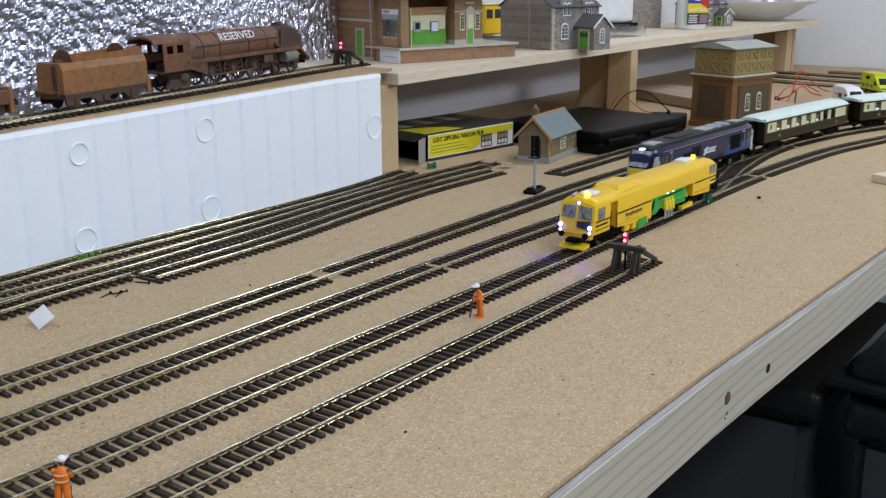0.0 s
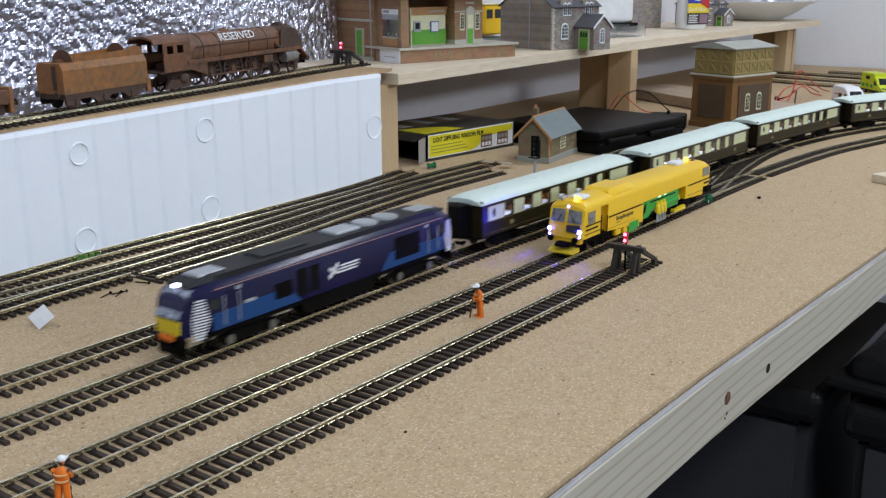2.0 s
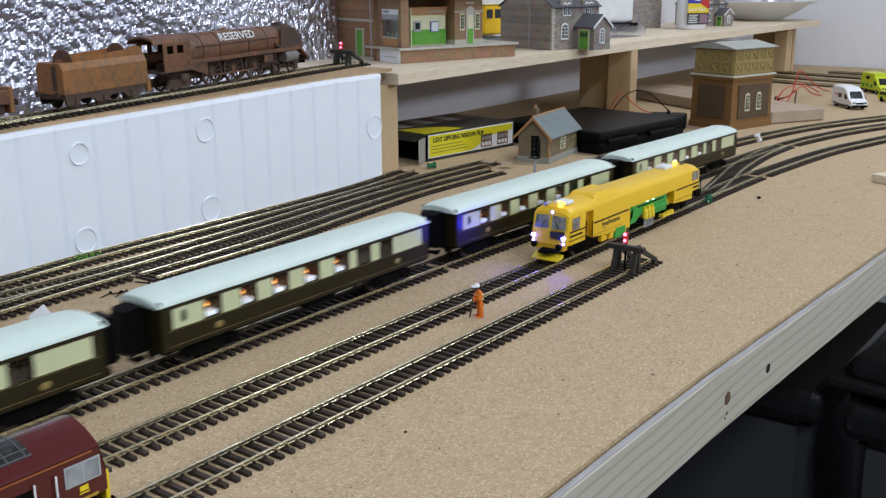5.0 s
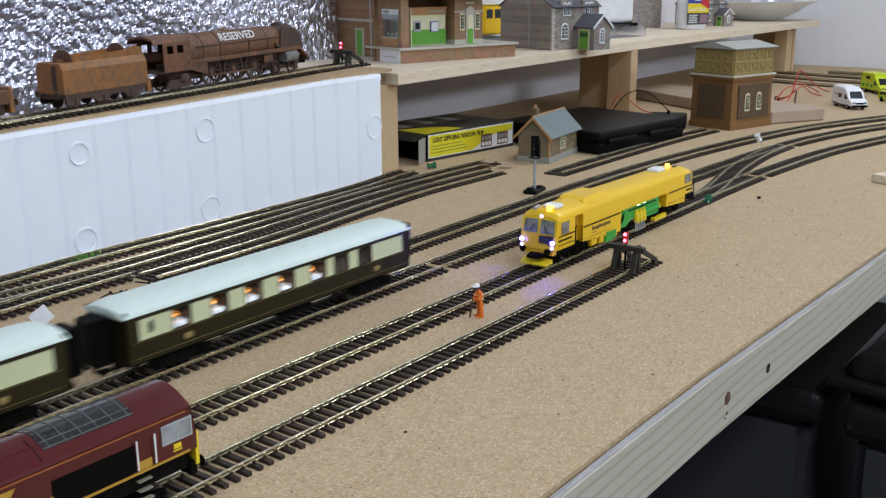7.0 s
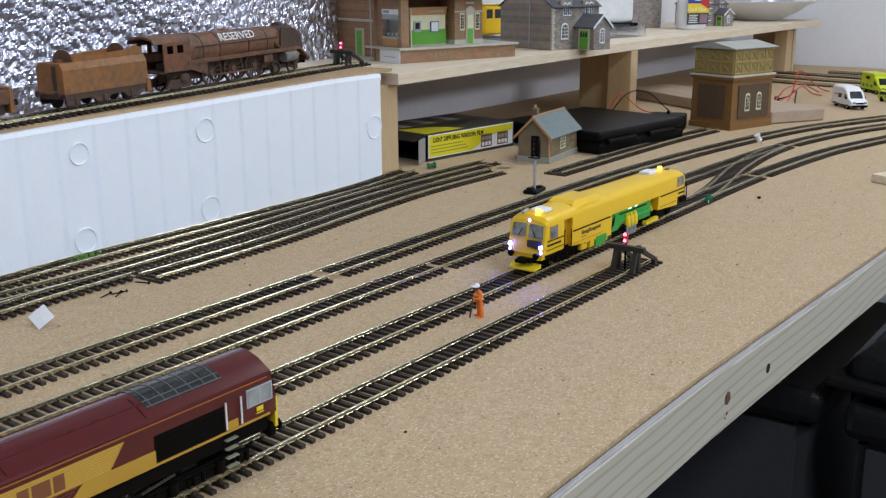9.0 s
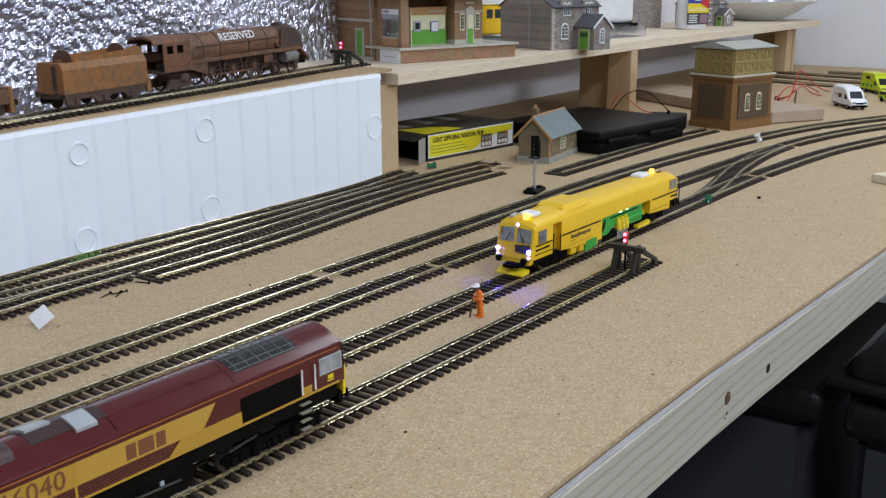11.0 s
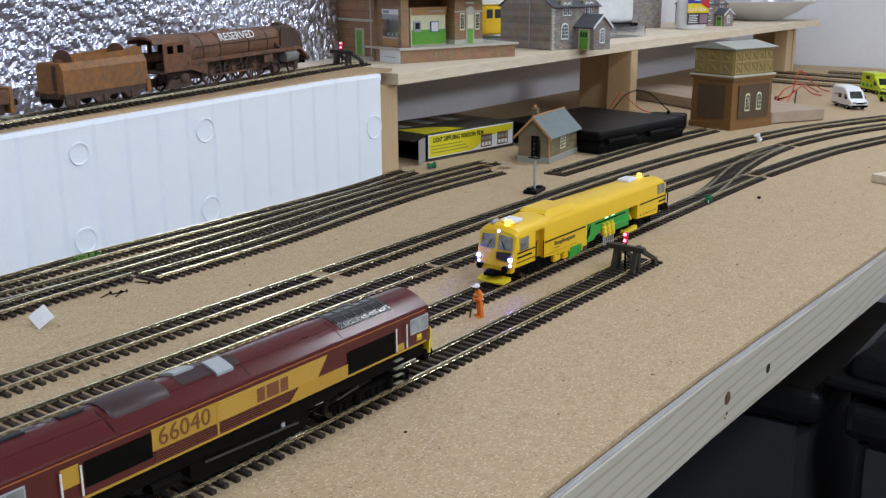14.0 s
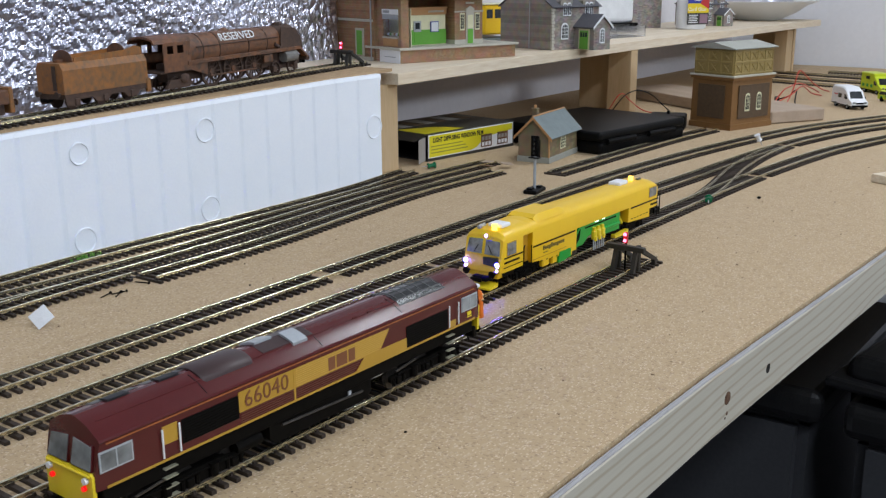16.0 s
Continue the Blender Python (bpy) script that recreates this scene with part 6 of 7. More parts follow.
def build_workman(m, label):
    """A plain painted toy figure leaning on a bar, one mesh."""
    bm = bmesh.new()

    def paint(start, idx):
        bm.faces.ensure_lookup_table()
        for f in bm.faces[start:]:
            f.material_index = idx
    n = 0
    for s in (-1, 1):
        rod((0.0006, s * 0.0022, 0.0006), (0.0, s * 0.0014, 0.0100), 0.0013, bm, 8, 0.0017)
        box(-0.0006, s * 0.0022, 0.0005, 0.0034, 0.0015, 0.0010, 0, bm)
    ball(-0.0004, 0, 0.0128, 0.0022, 0.0031, 0.0046, bm)
    for s in (-1, 1):
        rod((-0.0004, s * 0.0030, 0.0158), (-0.0020, s * 0.0034, 0.0125), 0.0010, bm, 8)
        rod((-0.0020, s * 0.0034, 0.0125), (-0.0040, s * 0.0008, 0.0112), 0.0009, bm, 8)
    paint(0, 0)
    n = len(bm.faces)
    ball(-0.0020, 0, 0.0186, 0.0015, 0.0014, 0.0018, bm)
    paint(n, 1)
    n = len(bm.faces)
    ball(-0.0020, 0, 0.0199, 0.0020, 0.0018, 0.0015, bm)
    box(-0.0026, 0, 0.0197, 0.0046, 0.0036, 0.0004, 0, bm)
    paint(n, 2)
    n = len(bm.faces)
    rod((-0.0042, 0.0, 0.0125), (-0.0060, 0.0008, 0.0), 0.0005, bm, 6)
    paint(n, 3)
    n = len(bm.faces)
    rod((-0.0004, 0, 0.0112), (-0.0004, 0, 0.0118), 0.0030, bm, 12)
    rod((-0.0004, 0, 0.0140), (-0.0004, 0, 0.0145), 0.0030, bm, 12)
    paint(n, 4)
    ob = part("workman_figure", bm, [ORANGE, mat("figure_dark_paint", (0.10, 0.06, 0.045), None, 0.6), WHITE, RUST_D, mat("reflective_band", (0.75, 0.45, 0.2), None, 0.5)])
    smooth(ob, 50)
    ob.matrix_basis = m
    return tagged(ob, label, "figure", "workman figures")


def pin(m, paint, label):
    th = thing("push_pin", m, label, "pin", "push pins")
    bm = rod((0, 0, 0.0080), (0, 0, 0.0095), 0.0036, sides=16)
    rod((0, 0, 0.0095), (0, 0, 0.0165), 0.0024, bm, 14, 0.0030)
    rod((0, 0, 0.0165), (0, 0, 0.0180), 0.0042, bm, 16)
    part("grip", bm, paint, th)
    part("needle", rod((0, 0, 0.0002), (0, 0, 0.0080), 0.0005, sides=6, r2=0.0006), SILVER, th)
    return th


def tube(name, pts, r, material, parent=None):
    """A round flexible lead through points."""
    path = smooth_path(pts, 0.004)
    rings = []
    for i, p in enumerate(path):
        d = (path[min(i + 1, len(path) - 1)] - path[max(i - 1, 0)]).normalized()
        a = d.cross(Vector((0.3, 0.2, 1))).normalized()
        b = d.cross(a)
        rings.append([p + a * r * math.cos(k * math.pi / 3) + b * r * math.sin(k * math.pi / 3) for k in range(6)])
    return part(name, loft(rings), material, parent)


build_hut()
build_signal()
build_film_box()
build_case()
build_tower()
build_van(pose(1.891, 0.498, 0, 0, 0, -140), WHITE, "white model high-roof van with red lettering", "model_van")
build_emergency()
build_buffer_stop(pose(0.720, 0.3505, RAIL_TOP - 0.0033, 0, 0, -0.5))
build_buffer_stop(NEARER @ Matrix.Translation((0.948, 0.8545, 0.1225)) @ Matrix.Rotation(radians(8), 4, "Z"))
build_workman(pose(0.5630, 0.3845, 0, 0, 0, -35) @ Matrix.Scale(1.16, 4), "orange-clad toy workman in white helmet leaning on a bar")
build_workman(pose(0.2335, 0.3880, 0, 0, 0, 215) @ Matrix.Scale(1.14, 4), "orange-clad toy workman in white helmet beside the rails")
pin(pose(0.992, 0.3915, 0.0034, 0, 86, 22), PINGREEN, "green plastic push pin lying beside the track")
pin(pose(0.982, 0.7580, 0.0034, 0, 86, -32), PINGREEN, "green plastic push pin lying by the post")
pin(pose(1.397, 0.4788, 0, -20, -22, 0), WHITE, "white plastic push pin stuck in at a slant")

# plank, offcut, leads and spare track at the far end
th = thing("plank", pose(1.757, 0.694, 0.0105, 0, 0, 60), "worn brown plywood plank lying flat", "plank")
part("plank_board", box(0, 0, 0, 0.42, 0.110, 0.019, 0.0012), WOODGREY, th)
part("plank_edge", box(-0.2102, 0, 0.0, 0.0006, 0.106, 0.016), WOODGREY, th)
th = thing("wood_offcut", pose(1.250, 0.2530, 0.0048, 0, 0, -22), "pale softwood offcut lying on the board", "offcut")
part("offcut_block", box(0, 0, 0, 0.085, 0.042, 0.0094, 0.0005), PINE, th)
for pts, m, r in (([(1.487, 0.770, 0.002), (1.483, 0.745, 0.034), (1.511, 0.745, 0.044), (1.552, 0.745, 0.046), (1.596, 0.742, 0.035), (1.628, 0.735, 0.015), (1.640, 0.725, 0.002)], BLACK, 0.0010),
                  ([(1.480, 0.772, 0.002), (1.491, 0.748, 0.045), (1.523, 0.745, 0.032), (1.566, 0.742, 0.012), (1.615, 0.735, 0.002), (1.645, 0.730, 0.001)], REDWIRE, 0.0009),
                  ([(1.795, 0.585, 0.001), (1.871, 0.600, 0.008), (1.897, 0.600, 0.029), (1.921, 0.600, 0.057), (1.970, 0.600, 0.042), (2.014, 0.600, 0.026), (2.07, 0.600, 0.010), (2.12, 0.600, 0.001)], REDWIRE, 0.0012),
                  ([(1.790, 0.605, 0.001), (1.835, 0.600, 0.027), (1.881, 0.605, 0.030), (1.960, 0.610, 0.030), (2.03, 0.610, 0.016), (2.09, 0.610, 0.001)], REDWIRE, 0.0012),
                  ([(1.800, 0.615, 0.001), (1.850, 0.590, 0.020), (1.913, 0.590, 0.030), (1.990, 0.595, 0.010), (2.04, 0.590, 0.001)], REDWIRE, 0.0012),
                  ([(1.800, 0.560, 0.001), (1.830, 0.575, 0.010), (1.880, 0.590, 0.026), (1.905, 0.610, 0.012), (1.915, 0.630, 0.004)], BLACK, 0.0012)):
    w = tube("wire_lead", pts, r, m)
    tagged(w, "loose red insulated wire lead" if m is REDWIRE else "loose black insulated wire lead", "wire", "loose wires")
th = thing("spare_connector", pose(1.905, 0.632, 0.0041, 0, 0, 20), "black plastic wire connector", "connector")
part("connector_body", box(0, 0, 0, 0.034, 0.009, 0.008, 0.001), BLACK, th)
track([(2.20, 0.46), (2.215, 0.60), (2.24, 0.74), (2.27, 0.86)], "spare track length lying across the far end")
track([(2.30, 0.44), (2.315, 0.60), (2.34, 0.74), (2.37, 0.86)], "spare track length lying across the far end")
track([(2.41, 0.44), (2.425, 0.60), (2.44, 0.74), (2.46, 0.86)], "spare track length lying across the far end")
track([(2.33, 0.45), (2.35, 0.56), (2.37, 0.68)], "spare track length stacked on others", lift=0.0056)
track([(2.44, 0.46), (2.45, 0.56), (2.46, 0.70)], "spare track length stacked on others", lift=0.0056)

# small litter
th = thing("plastic_scrap", pose(0.3690, 0.6155, 0.0078, 0, 52, 215) @ Matrix.Rotation(radians(45), 4, "Z"), "square scrap of frosted white plastic sheet", "scrap")
part("scrap_sheet", box(0, 0, 0, 0.0132, 0.0132, 0.0005, 0.0002), FROST, th)
rng = random.Random(5)
for x, y, a in ((0.438, 0.6400, 20), (0.445, 0.6340, 35), (0.448, 0.6375, -10), (0.4750, 0.6450, -70)):
    th = thing("track_nail", pose(x, y, 0.0009, 0, 0, a), "small dark steel track nail", "nail", "loose nails")
    part("shank", rod((-0.006, 0, 0), (0.006, 0, 0), 0.0005, sides=6), UNDER, th)
    part("nail_head", rod((0.006, 0, 0), (0.0066, 0, 0), 0.0013, sides=10), UNDER, th)
for x, y, a, w in ((1.045, 0.7020, 20, 0.020), (1.020, 0.6850, 60, 0.026), (1.050, 0.6780, -30, 0.016)):
    th = thing("card_scrap", pose(x, y, 0.0062 if w < 0.018 else 0.0068, rng.uniform(-8, 8), rng.uniform(-8, 8), a), "torn scrap of brown card at the rail ends", "scrap", "card scraps")
    part("scrap_piece", prism([(-w / 2, -0.006), (w / 2, -0.005), (w * 0.4, 0.006), (-w * 0.1, 0.0075), (-w * 0.45, 0.004)], 0.0008, Matrix.Rotation(radians(90), 4, "X")), WOODGREY if w < 0.022 else RUST, th)
bm = bmesh.new()
for k in range(420):
    x, y = rng.uniform(0.25, 1.7), rng.uniform(0.23, 0.72)
    s = rng.uniform(0.0003, 0.0009)
    box(x, y, s * 0.4, s * rng.uniform(1, 3), s, s * 0.8, 0, bm, Matrix.Rotation(rng.uniform(0, 3), 4, "Z"))
tagged(part("wood_crumbs", bm, [mat("wood_crumb", (0.45, 0.33, 0.2), (0.2, 0.13, 0.08), 0.8, scale=40)]), "scattered sawdust crumbs on the chipboard", "crumbs", kind="stuff")
for x, y, s in ((0.520, 0.5712, 0.0009), (1.056, 0.3611, 0.0019), (0.385, 0.3098, 0.0007), (0.56, 0.62, 0.0007)):
    ob = part("dark_crumb", ball(0, 0, s * 0.7, s * 1.3, s, s * 0.75, None, 8, 6), UNDER)
    ob.matrix_basis = pose(x, y, 0, 0, 0, x * 400)
    tagged(ob, "tiny dark crumb lying on the chipboard", "crumb", "dark crumbs")
ob = part("moss_tuft", bmesh.new(), LIMEGREEN)
bm = bmesh.new()
for k in range(70):
    x, y = rng.gauss(0.4925, 0.006), rng.gauss(0.7430, 0.003)
    rod((x, y, 0.001), (x + rng.uniform(-.002, .002), y + rng.uniform(-.002, .002), rng.uniform(0.003, 0.0055)), 0.0004, bm, 3, 0.0002)
bm.to_mesh(ob.data)
bm.free()
tagged(ob, "small tuft of green scatter between the rails", "scatter", kind="stuff")


# ---- on the raised deck: a rusty steam locomotive ----


def spoked(name, x, y, r, parent, label, spokes=14, t=0.0022):
    """A spoked wheel facing -y: rim with tyre, hub, and each spoke under it."""
    bm = bmesh.new()
    n = 28
    rings = []
    for rr, d in ((r, -t / 2), (r, t / 2), (r * 0.86, t / 2), (r * 0.86, -t / 2)):
        rings.append([bm.verts.new((x + rr * math.cos(2 * math.pi * k / n), y + d, r + rr * math.sin(2 * math.pi * k / n))) for k in range(n)])
    rings.append(rings[0])
    for a, b in zip(rings, rings[1:]):
        for k in range(n):
            bm.faces.new((a[k], a[(k + 1) % n], b[(k + 1) % n], b[k]))
    rim = part(name, bm, RUST_D, parent, label)
    first = None
    for k in range(spokes):
        m = Matrix.Translation((x, y, r)) @ Matrix.Rotation(2 * math.pi * k / spokes, 4, "Y")
        if first is None:
            first = part("spoke", rod((r * 0.15, 0, 0), (r * 0.88, 0, 0), r * 0.048, None, 5), RUST_D, rim)
            first.matrix_basis = m
        else:
            share(first, "spoke", rim, m)
    part("hub", rod((x, y - t * 0.7, r), (x, y + t * 0.5, r), r * 0.20, None, 12), RUST, rim)
    return rim


def build_steam():
    a = math.atan2(0.8440 - 0.8085, 0.866 - 0.60)
    tilt = -math.degrees(math.atan2(0.0049, 0.268))
    base = NEARER @ Matrix.Translation((0.6440, 0.8148, 0.1229)) @ Matrix.Rotation(a, 4, "Z") @ Matrix.Rotation(radians(tilt), 4, "Y") @ Matrix.Diagonal((1.06, 1.03, 1.05, 1))
    loco = thing("steam_locomotive", base, "rusty model steam locomotive with chalked lettering", "locomotive")
    W = 0.0160
    # boiler and smokebox
    def ringx(x, r, zc, n=20, sq=1.0):
        return [(x, r * math.cos(2 * math.pi * k / n), zc + sq * r * math.sin(2 * math.pi * k / n)) for k in range(n)]
    smooth(part("boiler", loft([ringx(0.020, 0.0170, 0.0345), ringx(0.052, 0.0164, 0.0348), ringx(0.100, 0.0152, 0.0355), ringx(0.160, 0.0144, 0.0360)]), RUST, loco, "rust-streaked boiler"), 40)
    smooth(part("smokebox", loft([ringx(0.160, 0.0147, 0.0360), ringx(0.187, 0.0147, 0.0360), ringx(0.189, 0.0130, 0.0360), ringx(0.191, 0.0060, 0.0360)]), RUST_D, loco, "dark rusty smokebox"), 40)
    for x in (0.040, 0.064, 0.108, 0.138):
        smooth(part("boiler_band", loft([ringx(x, 0.0171 - (x - 0.04) * 0.0205, 0.0347 + (x - 0.04) * 0.0105), ringx(x + 0.0010, 0.0171 - (x - 0.04) * 0.0205, 0.0347 + (x - 0.04) * 0.0105)]), RUST_D, loco), 40)
    part("chimney", loft([[(0.172 + 0.0056 * math.cos(2 * math.pi * k / 14), 0.0048 * math.sin(2 * math.pi * k / 14), z) for k in range(14)] for z in (0.0490, 0.0524, 0.0534)]), RUST_D, loco)
    smooth(part("dome", ball(0.088, 0, 0.0495, 0.0065, 0.0055, 0.0040), RUST, loco), 60)
    part("handrail", rod((0.030, -W - 0.0012, 0.0395), (0.156, -0.0146, 0.0395), 0.0005, sides=6), RUST_D, loco)
    # smoke deflectors, running plate
    for s in (-1, 1):
        part("smoke_deflector", prism([(0.158, 0.0265), (0.196, 0.0245), (0.193, 0.0370), (0.185, 0.0470), (0.160, 0.0490)], 0.0010, Matrix.Translation((0, s * 0.0155, 0))), RUST_D, loco, "curved smoke deflector")
        part("running_plate", box(0.104, s * 0.0130, 0.0270, 0.172, 0.0080, 0.0018, 0.0003), RUST, loco)
        part("valance", box(0.104, s * 0.0168, 0.0258, 0.172, 0.0010, 0.0030), RUST, loco)
        part("front_drop", loft([[(0.190, s * 0.0130 - 0.004, 0.0279), (0.190, s * 0.0130 + 0.004, 0.0279), (0.190, s * 0.0130 + 0.004, 0.0261), (0.190, s * 0.0130 - 0.004, 0.0246)],
                                 [(0.203, s * 0.0130 - 0.004, 0.0170), (0.203, s * 0.0130 + 0.004, 0.0170), (0.203, s * 0.0130 + 0.004, 0.0150), (0.203, s * 0.0130 - 0.004, 0.0150)]]), RUST, loco)
        for x in (0.0549, 0.0868, 0.1187):
            spoked("driving_wheel", x, s * 0.0105, 0.0142, loco, "spoked rusty driving wheel")
        part("coupling_rod", box(0.0868, s * 0.0125, 0.0105, 0.070, 0.0008, 0.0016, 0.0002), RUST, loco)
        for x in (0.1540, 0.1815):
            spoked("pony_wheel", x, s * 0.0100, 0.0072, loco, "small spoked leading wheel", 8)
        spoked("trailing_wheel", 0.006, s * 0.0095, 0.0072, loco, "spoked trailing wheel", 10)
        part("cylinder", rod((0.164, s * 0.0135, 0.0185), (0.184, s * 0.0135, 0.0185), 0.0060, sides=16), CYLGREY if s < 0 else RUST_D, loco, "grey cylinder block")
        part("valve_gear", box(0.137, s * 0.0150, 0.0190, 0.014, 0.0030, 0.0075, 0.0006), RUST, loco)
        part("trailing_truck", prism([(-0.010, 0.0040), (0.020, 0.0040), (0.026, 0.0080), (0.014, 0.0118), (-0.004, 0.0118)], 0.0030, Matrix.Translation((0, s * 0.0130, 0))), RUST_D, loco)
        # cab side with two windows cut as frames
        for x0, x1, z0, z1 in ((-0.0125, 0.0225, 0.0195, 0.0358), (-0.0125, 0.0225, 0.0430, 0.0460), (-0.0125, -0.0075, 0.0358, 0.0430), (0.0005, 0.0055, 0.0358, 0.0430), (0.0135, 0.0225, 0.0358, 0.0430)):
            part("cab_side", span(x0, x1, s * W - 0.0005, s * W + 0.0005, z0, z1), RUST, loco)
        part("firebox_side", prism([(0.0225, 0.0195), (0.044, 0.0125), (0.046, 0.0262), (0.0225, 0.0262)], 0.0010, Matrix.Translation((0, s * 0.0155, 0))), RUST, loco)
    part("frame", span(0.000, 0.200, -0.0065, 0.0065, 0.0090, 0.0260), RUST_D, loco)
    roof = [(0.0165, 0.0455), (0.0150, 0.0490), (0.0095, 0.0515), (0.0030, 0.0523)]
    prof = roof + [(-y, z) for y, z in reversed(roof)] + [(-0.0155, 0.0450), (-0.0138, 0.0482), (0, 0.0512), (0.0138, 0.0482), (0.0155, 0.0450)]
    smooth(part("cab_roof", loft([[(x, y, z) for y, z in prof] for x in (-0.024, 0.024)]), RUST, loco, "rusty curved cab roof"), 40)
    part("cab_floor", span(-0.016, 0.022, -0.0150, 0.0150, 0.0185, 0.0200), RUST_D, loco)
    part("backhead", span(0.019, 0.022, -0.0145, 0.0145, 0.0200, 0.0450), RUST_D, loco)
    part("front_bogie_frame", span(0.146, 0.192, -0.0088, 0.0088, 0.0060, 0.0105), RUST_D, loco)
    for x in (0.150, 0.186):
        part("bogie_axlebox", box(x, -0.0122, 0.0072, 0.0060, 0.0030, 0.0070, 0.0006), RUST_D, loco)
    part("steam_pipe", rod((0.150, -0.0140, 0.0330), (0.172, -0.0150, 0.0200), 0.0020, sides=10), RUST_D, loco)
    part("injector", ball(0.014, -0.0150, 0.0120, 0.0060, 0.0030, 0.0045), RUST_D, loco)
    part("buffer_beam", box(0.2035, 0, 0.0145, 0.003, 0.031, 0.0055), RUST_D, loco)
    buffers(loco, 0.205, 1, RUST_D)
    words("chalked_word", "RESERVED", 0.0118, Matrix.Translation((0.0935, -0.0128, 0.0452)) @ Matrix.Rotation(radians(-32), 4, "X") @ NEAR, WHITE, loco, 0.0003, 1.0, "white hand-lettered word")
    # tender
    tend = thing("tender", base @ Matrix.Translation((-0.1264, 0, 0)) @ Matrix.Diagonal((0.856, 1, 1, 1)), "orange rusty model coal tender, empty", "tender")
    sec = [(-0.0165, 0.0135), (0.0165, 0.0135), (0.0165, 0.0330), (0.0135, 0.0385), (-0.0135, 0.0385), (-0.0165, 0.0330)]
    smooth(part("tank", loft([[(0.0, y * 0.96, z) for y, z in sec], [(0.0015, y, z) for y, z in sec], [(0.108, y, z) for y, z in sec]]), RUST_O, tend, "orange rusty water tank"), 25)
    for s in (-1, 1):
        part("coal_rail", prism([(0.018, 0.0385), (0.107, 0.0385), (0.107, 0.0445), (0.098, 0.0468), (0.085, 0.0440), (0.019, 0.0420)], 0.0010, Matrix.Translation((0, s * 0.0118, 0))), RUST_O, tend)
        part("axle_guard", prism([(0.002, 0.0040), (0.012, 0.0040), (0.018, 0.0085), (0.034, 0.0085), (0.040, 0.0040), (0.052, 0.0040), (0.058, 0.0085), (0.074, 0.0085), (0.080, 0.0040), (0.092, 0.0040), (0.098, 0.0085), (0.112, 0.0090), (0.112, 0.0135), (0.0, 0.0135)], 0.0016, Matrix.Translation((0, s * 0.0150, 0))), RUST_D, tend)
        for x in (0.014, 0.050, 0.086):
            part("axlebox", box(x, s * 0.0160, 0.0066, 0.0060, 0.0026, 0.0060, 0.0006), RUST_D, tend)
            part("wheel", rod((x, s * 0.0075, 0.0070), (x, s * 0.0100, 0.0070), 0.0070, sides=18), RUST_D, tend)
        part("step", box(0.1085, s * 0.0155, 0.0115, 0.0055, 0.0030, 0.0120, 0.0004), RUST_O, tend)
    for x, h in ((0.0176, 0.0098), (0.0860, 0.0110)):
        out = [(-0.0118, 0.0385), (0.0118, 0.0385)] + [(0.0118 * math.cos(math.pi * k / 10), 0.0385 + h * math.sin(math.pi * k / 10)) for k in range(11)][1:-1]
        part("bulkhead", prism(out, 0.0010, Matrix.Translation((x, 0, 0)) @ Matrix.Rotation(radians(90), 4, "Z")), RUST, tend, "round-topped bulkhead")
    part("water_filler", rod((0.012, 0, 0.0384), (0.012, 0, 0.0405), 0.0046, sides=14), RUST, tend)
    part("rear_ladder", box(-0.0008, -0.006, 0.0265, 0.0008, 0.0040, 0.0200), RUST_D, tend)
    part("frame", span(0.0, 0.114, -0.0130, 0.0130, 0.0095, 0.0136), RUST_D, tend)
    buffers(tend, -0.001, -1, RUST_D)
    # next wagon, mostly out of sight
    wag = thing("rusty_wagon", base @ Matrix.Translation((-0.287, 0.0, 0)), "rusty model wagon end with buffers", "wagon")
    part("wagon_body", span(0.0, 0.108, -0.0160, 0.0160, 0.0130, 0.0240, 0.0008), RUST, wag)
    part("headstock", span(0.108, 0.112, -0.0160, 0.0160, 0.0060, 0.0260, 0.0006), RUST_O, wag)
    part("wagon_frame", span(0.004, 0.106, -0.0110, 0.0110, 0.0050, 0.0132), RUST_D, wag)
    for x in (0.02, 0.085):
        for s in (-1, 1):
            part("wheel", rod((x, s * 0.0075, 0.0066), (x, s * 0.0100, 0.0066), 0.0066, sides=18), RUST_D, wag)
    buffers(wag, 0.112, 1, RUST_D)


build_steam()


# ---- on the shelf ----


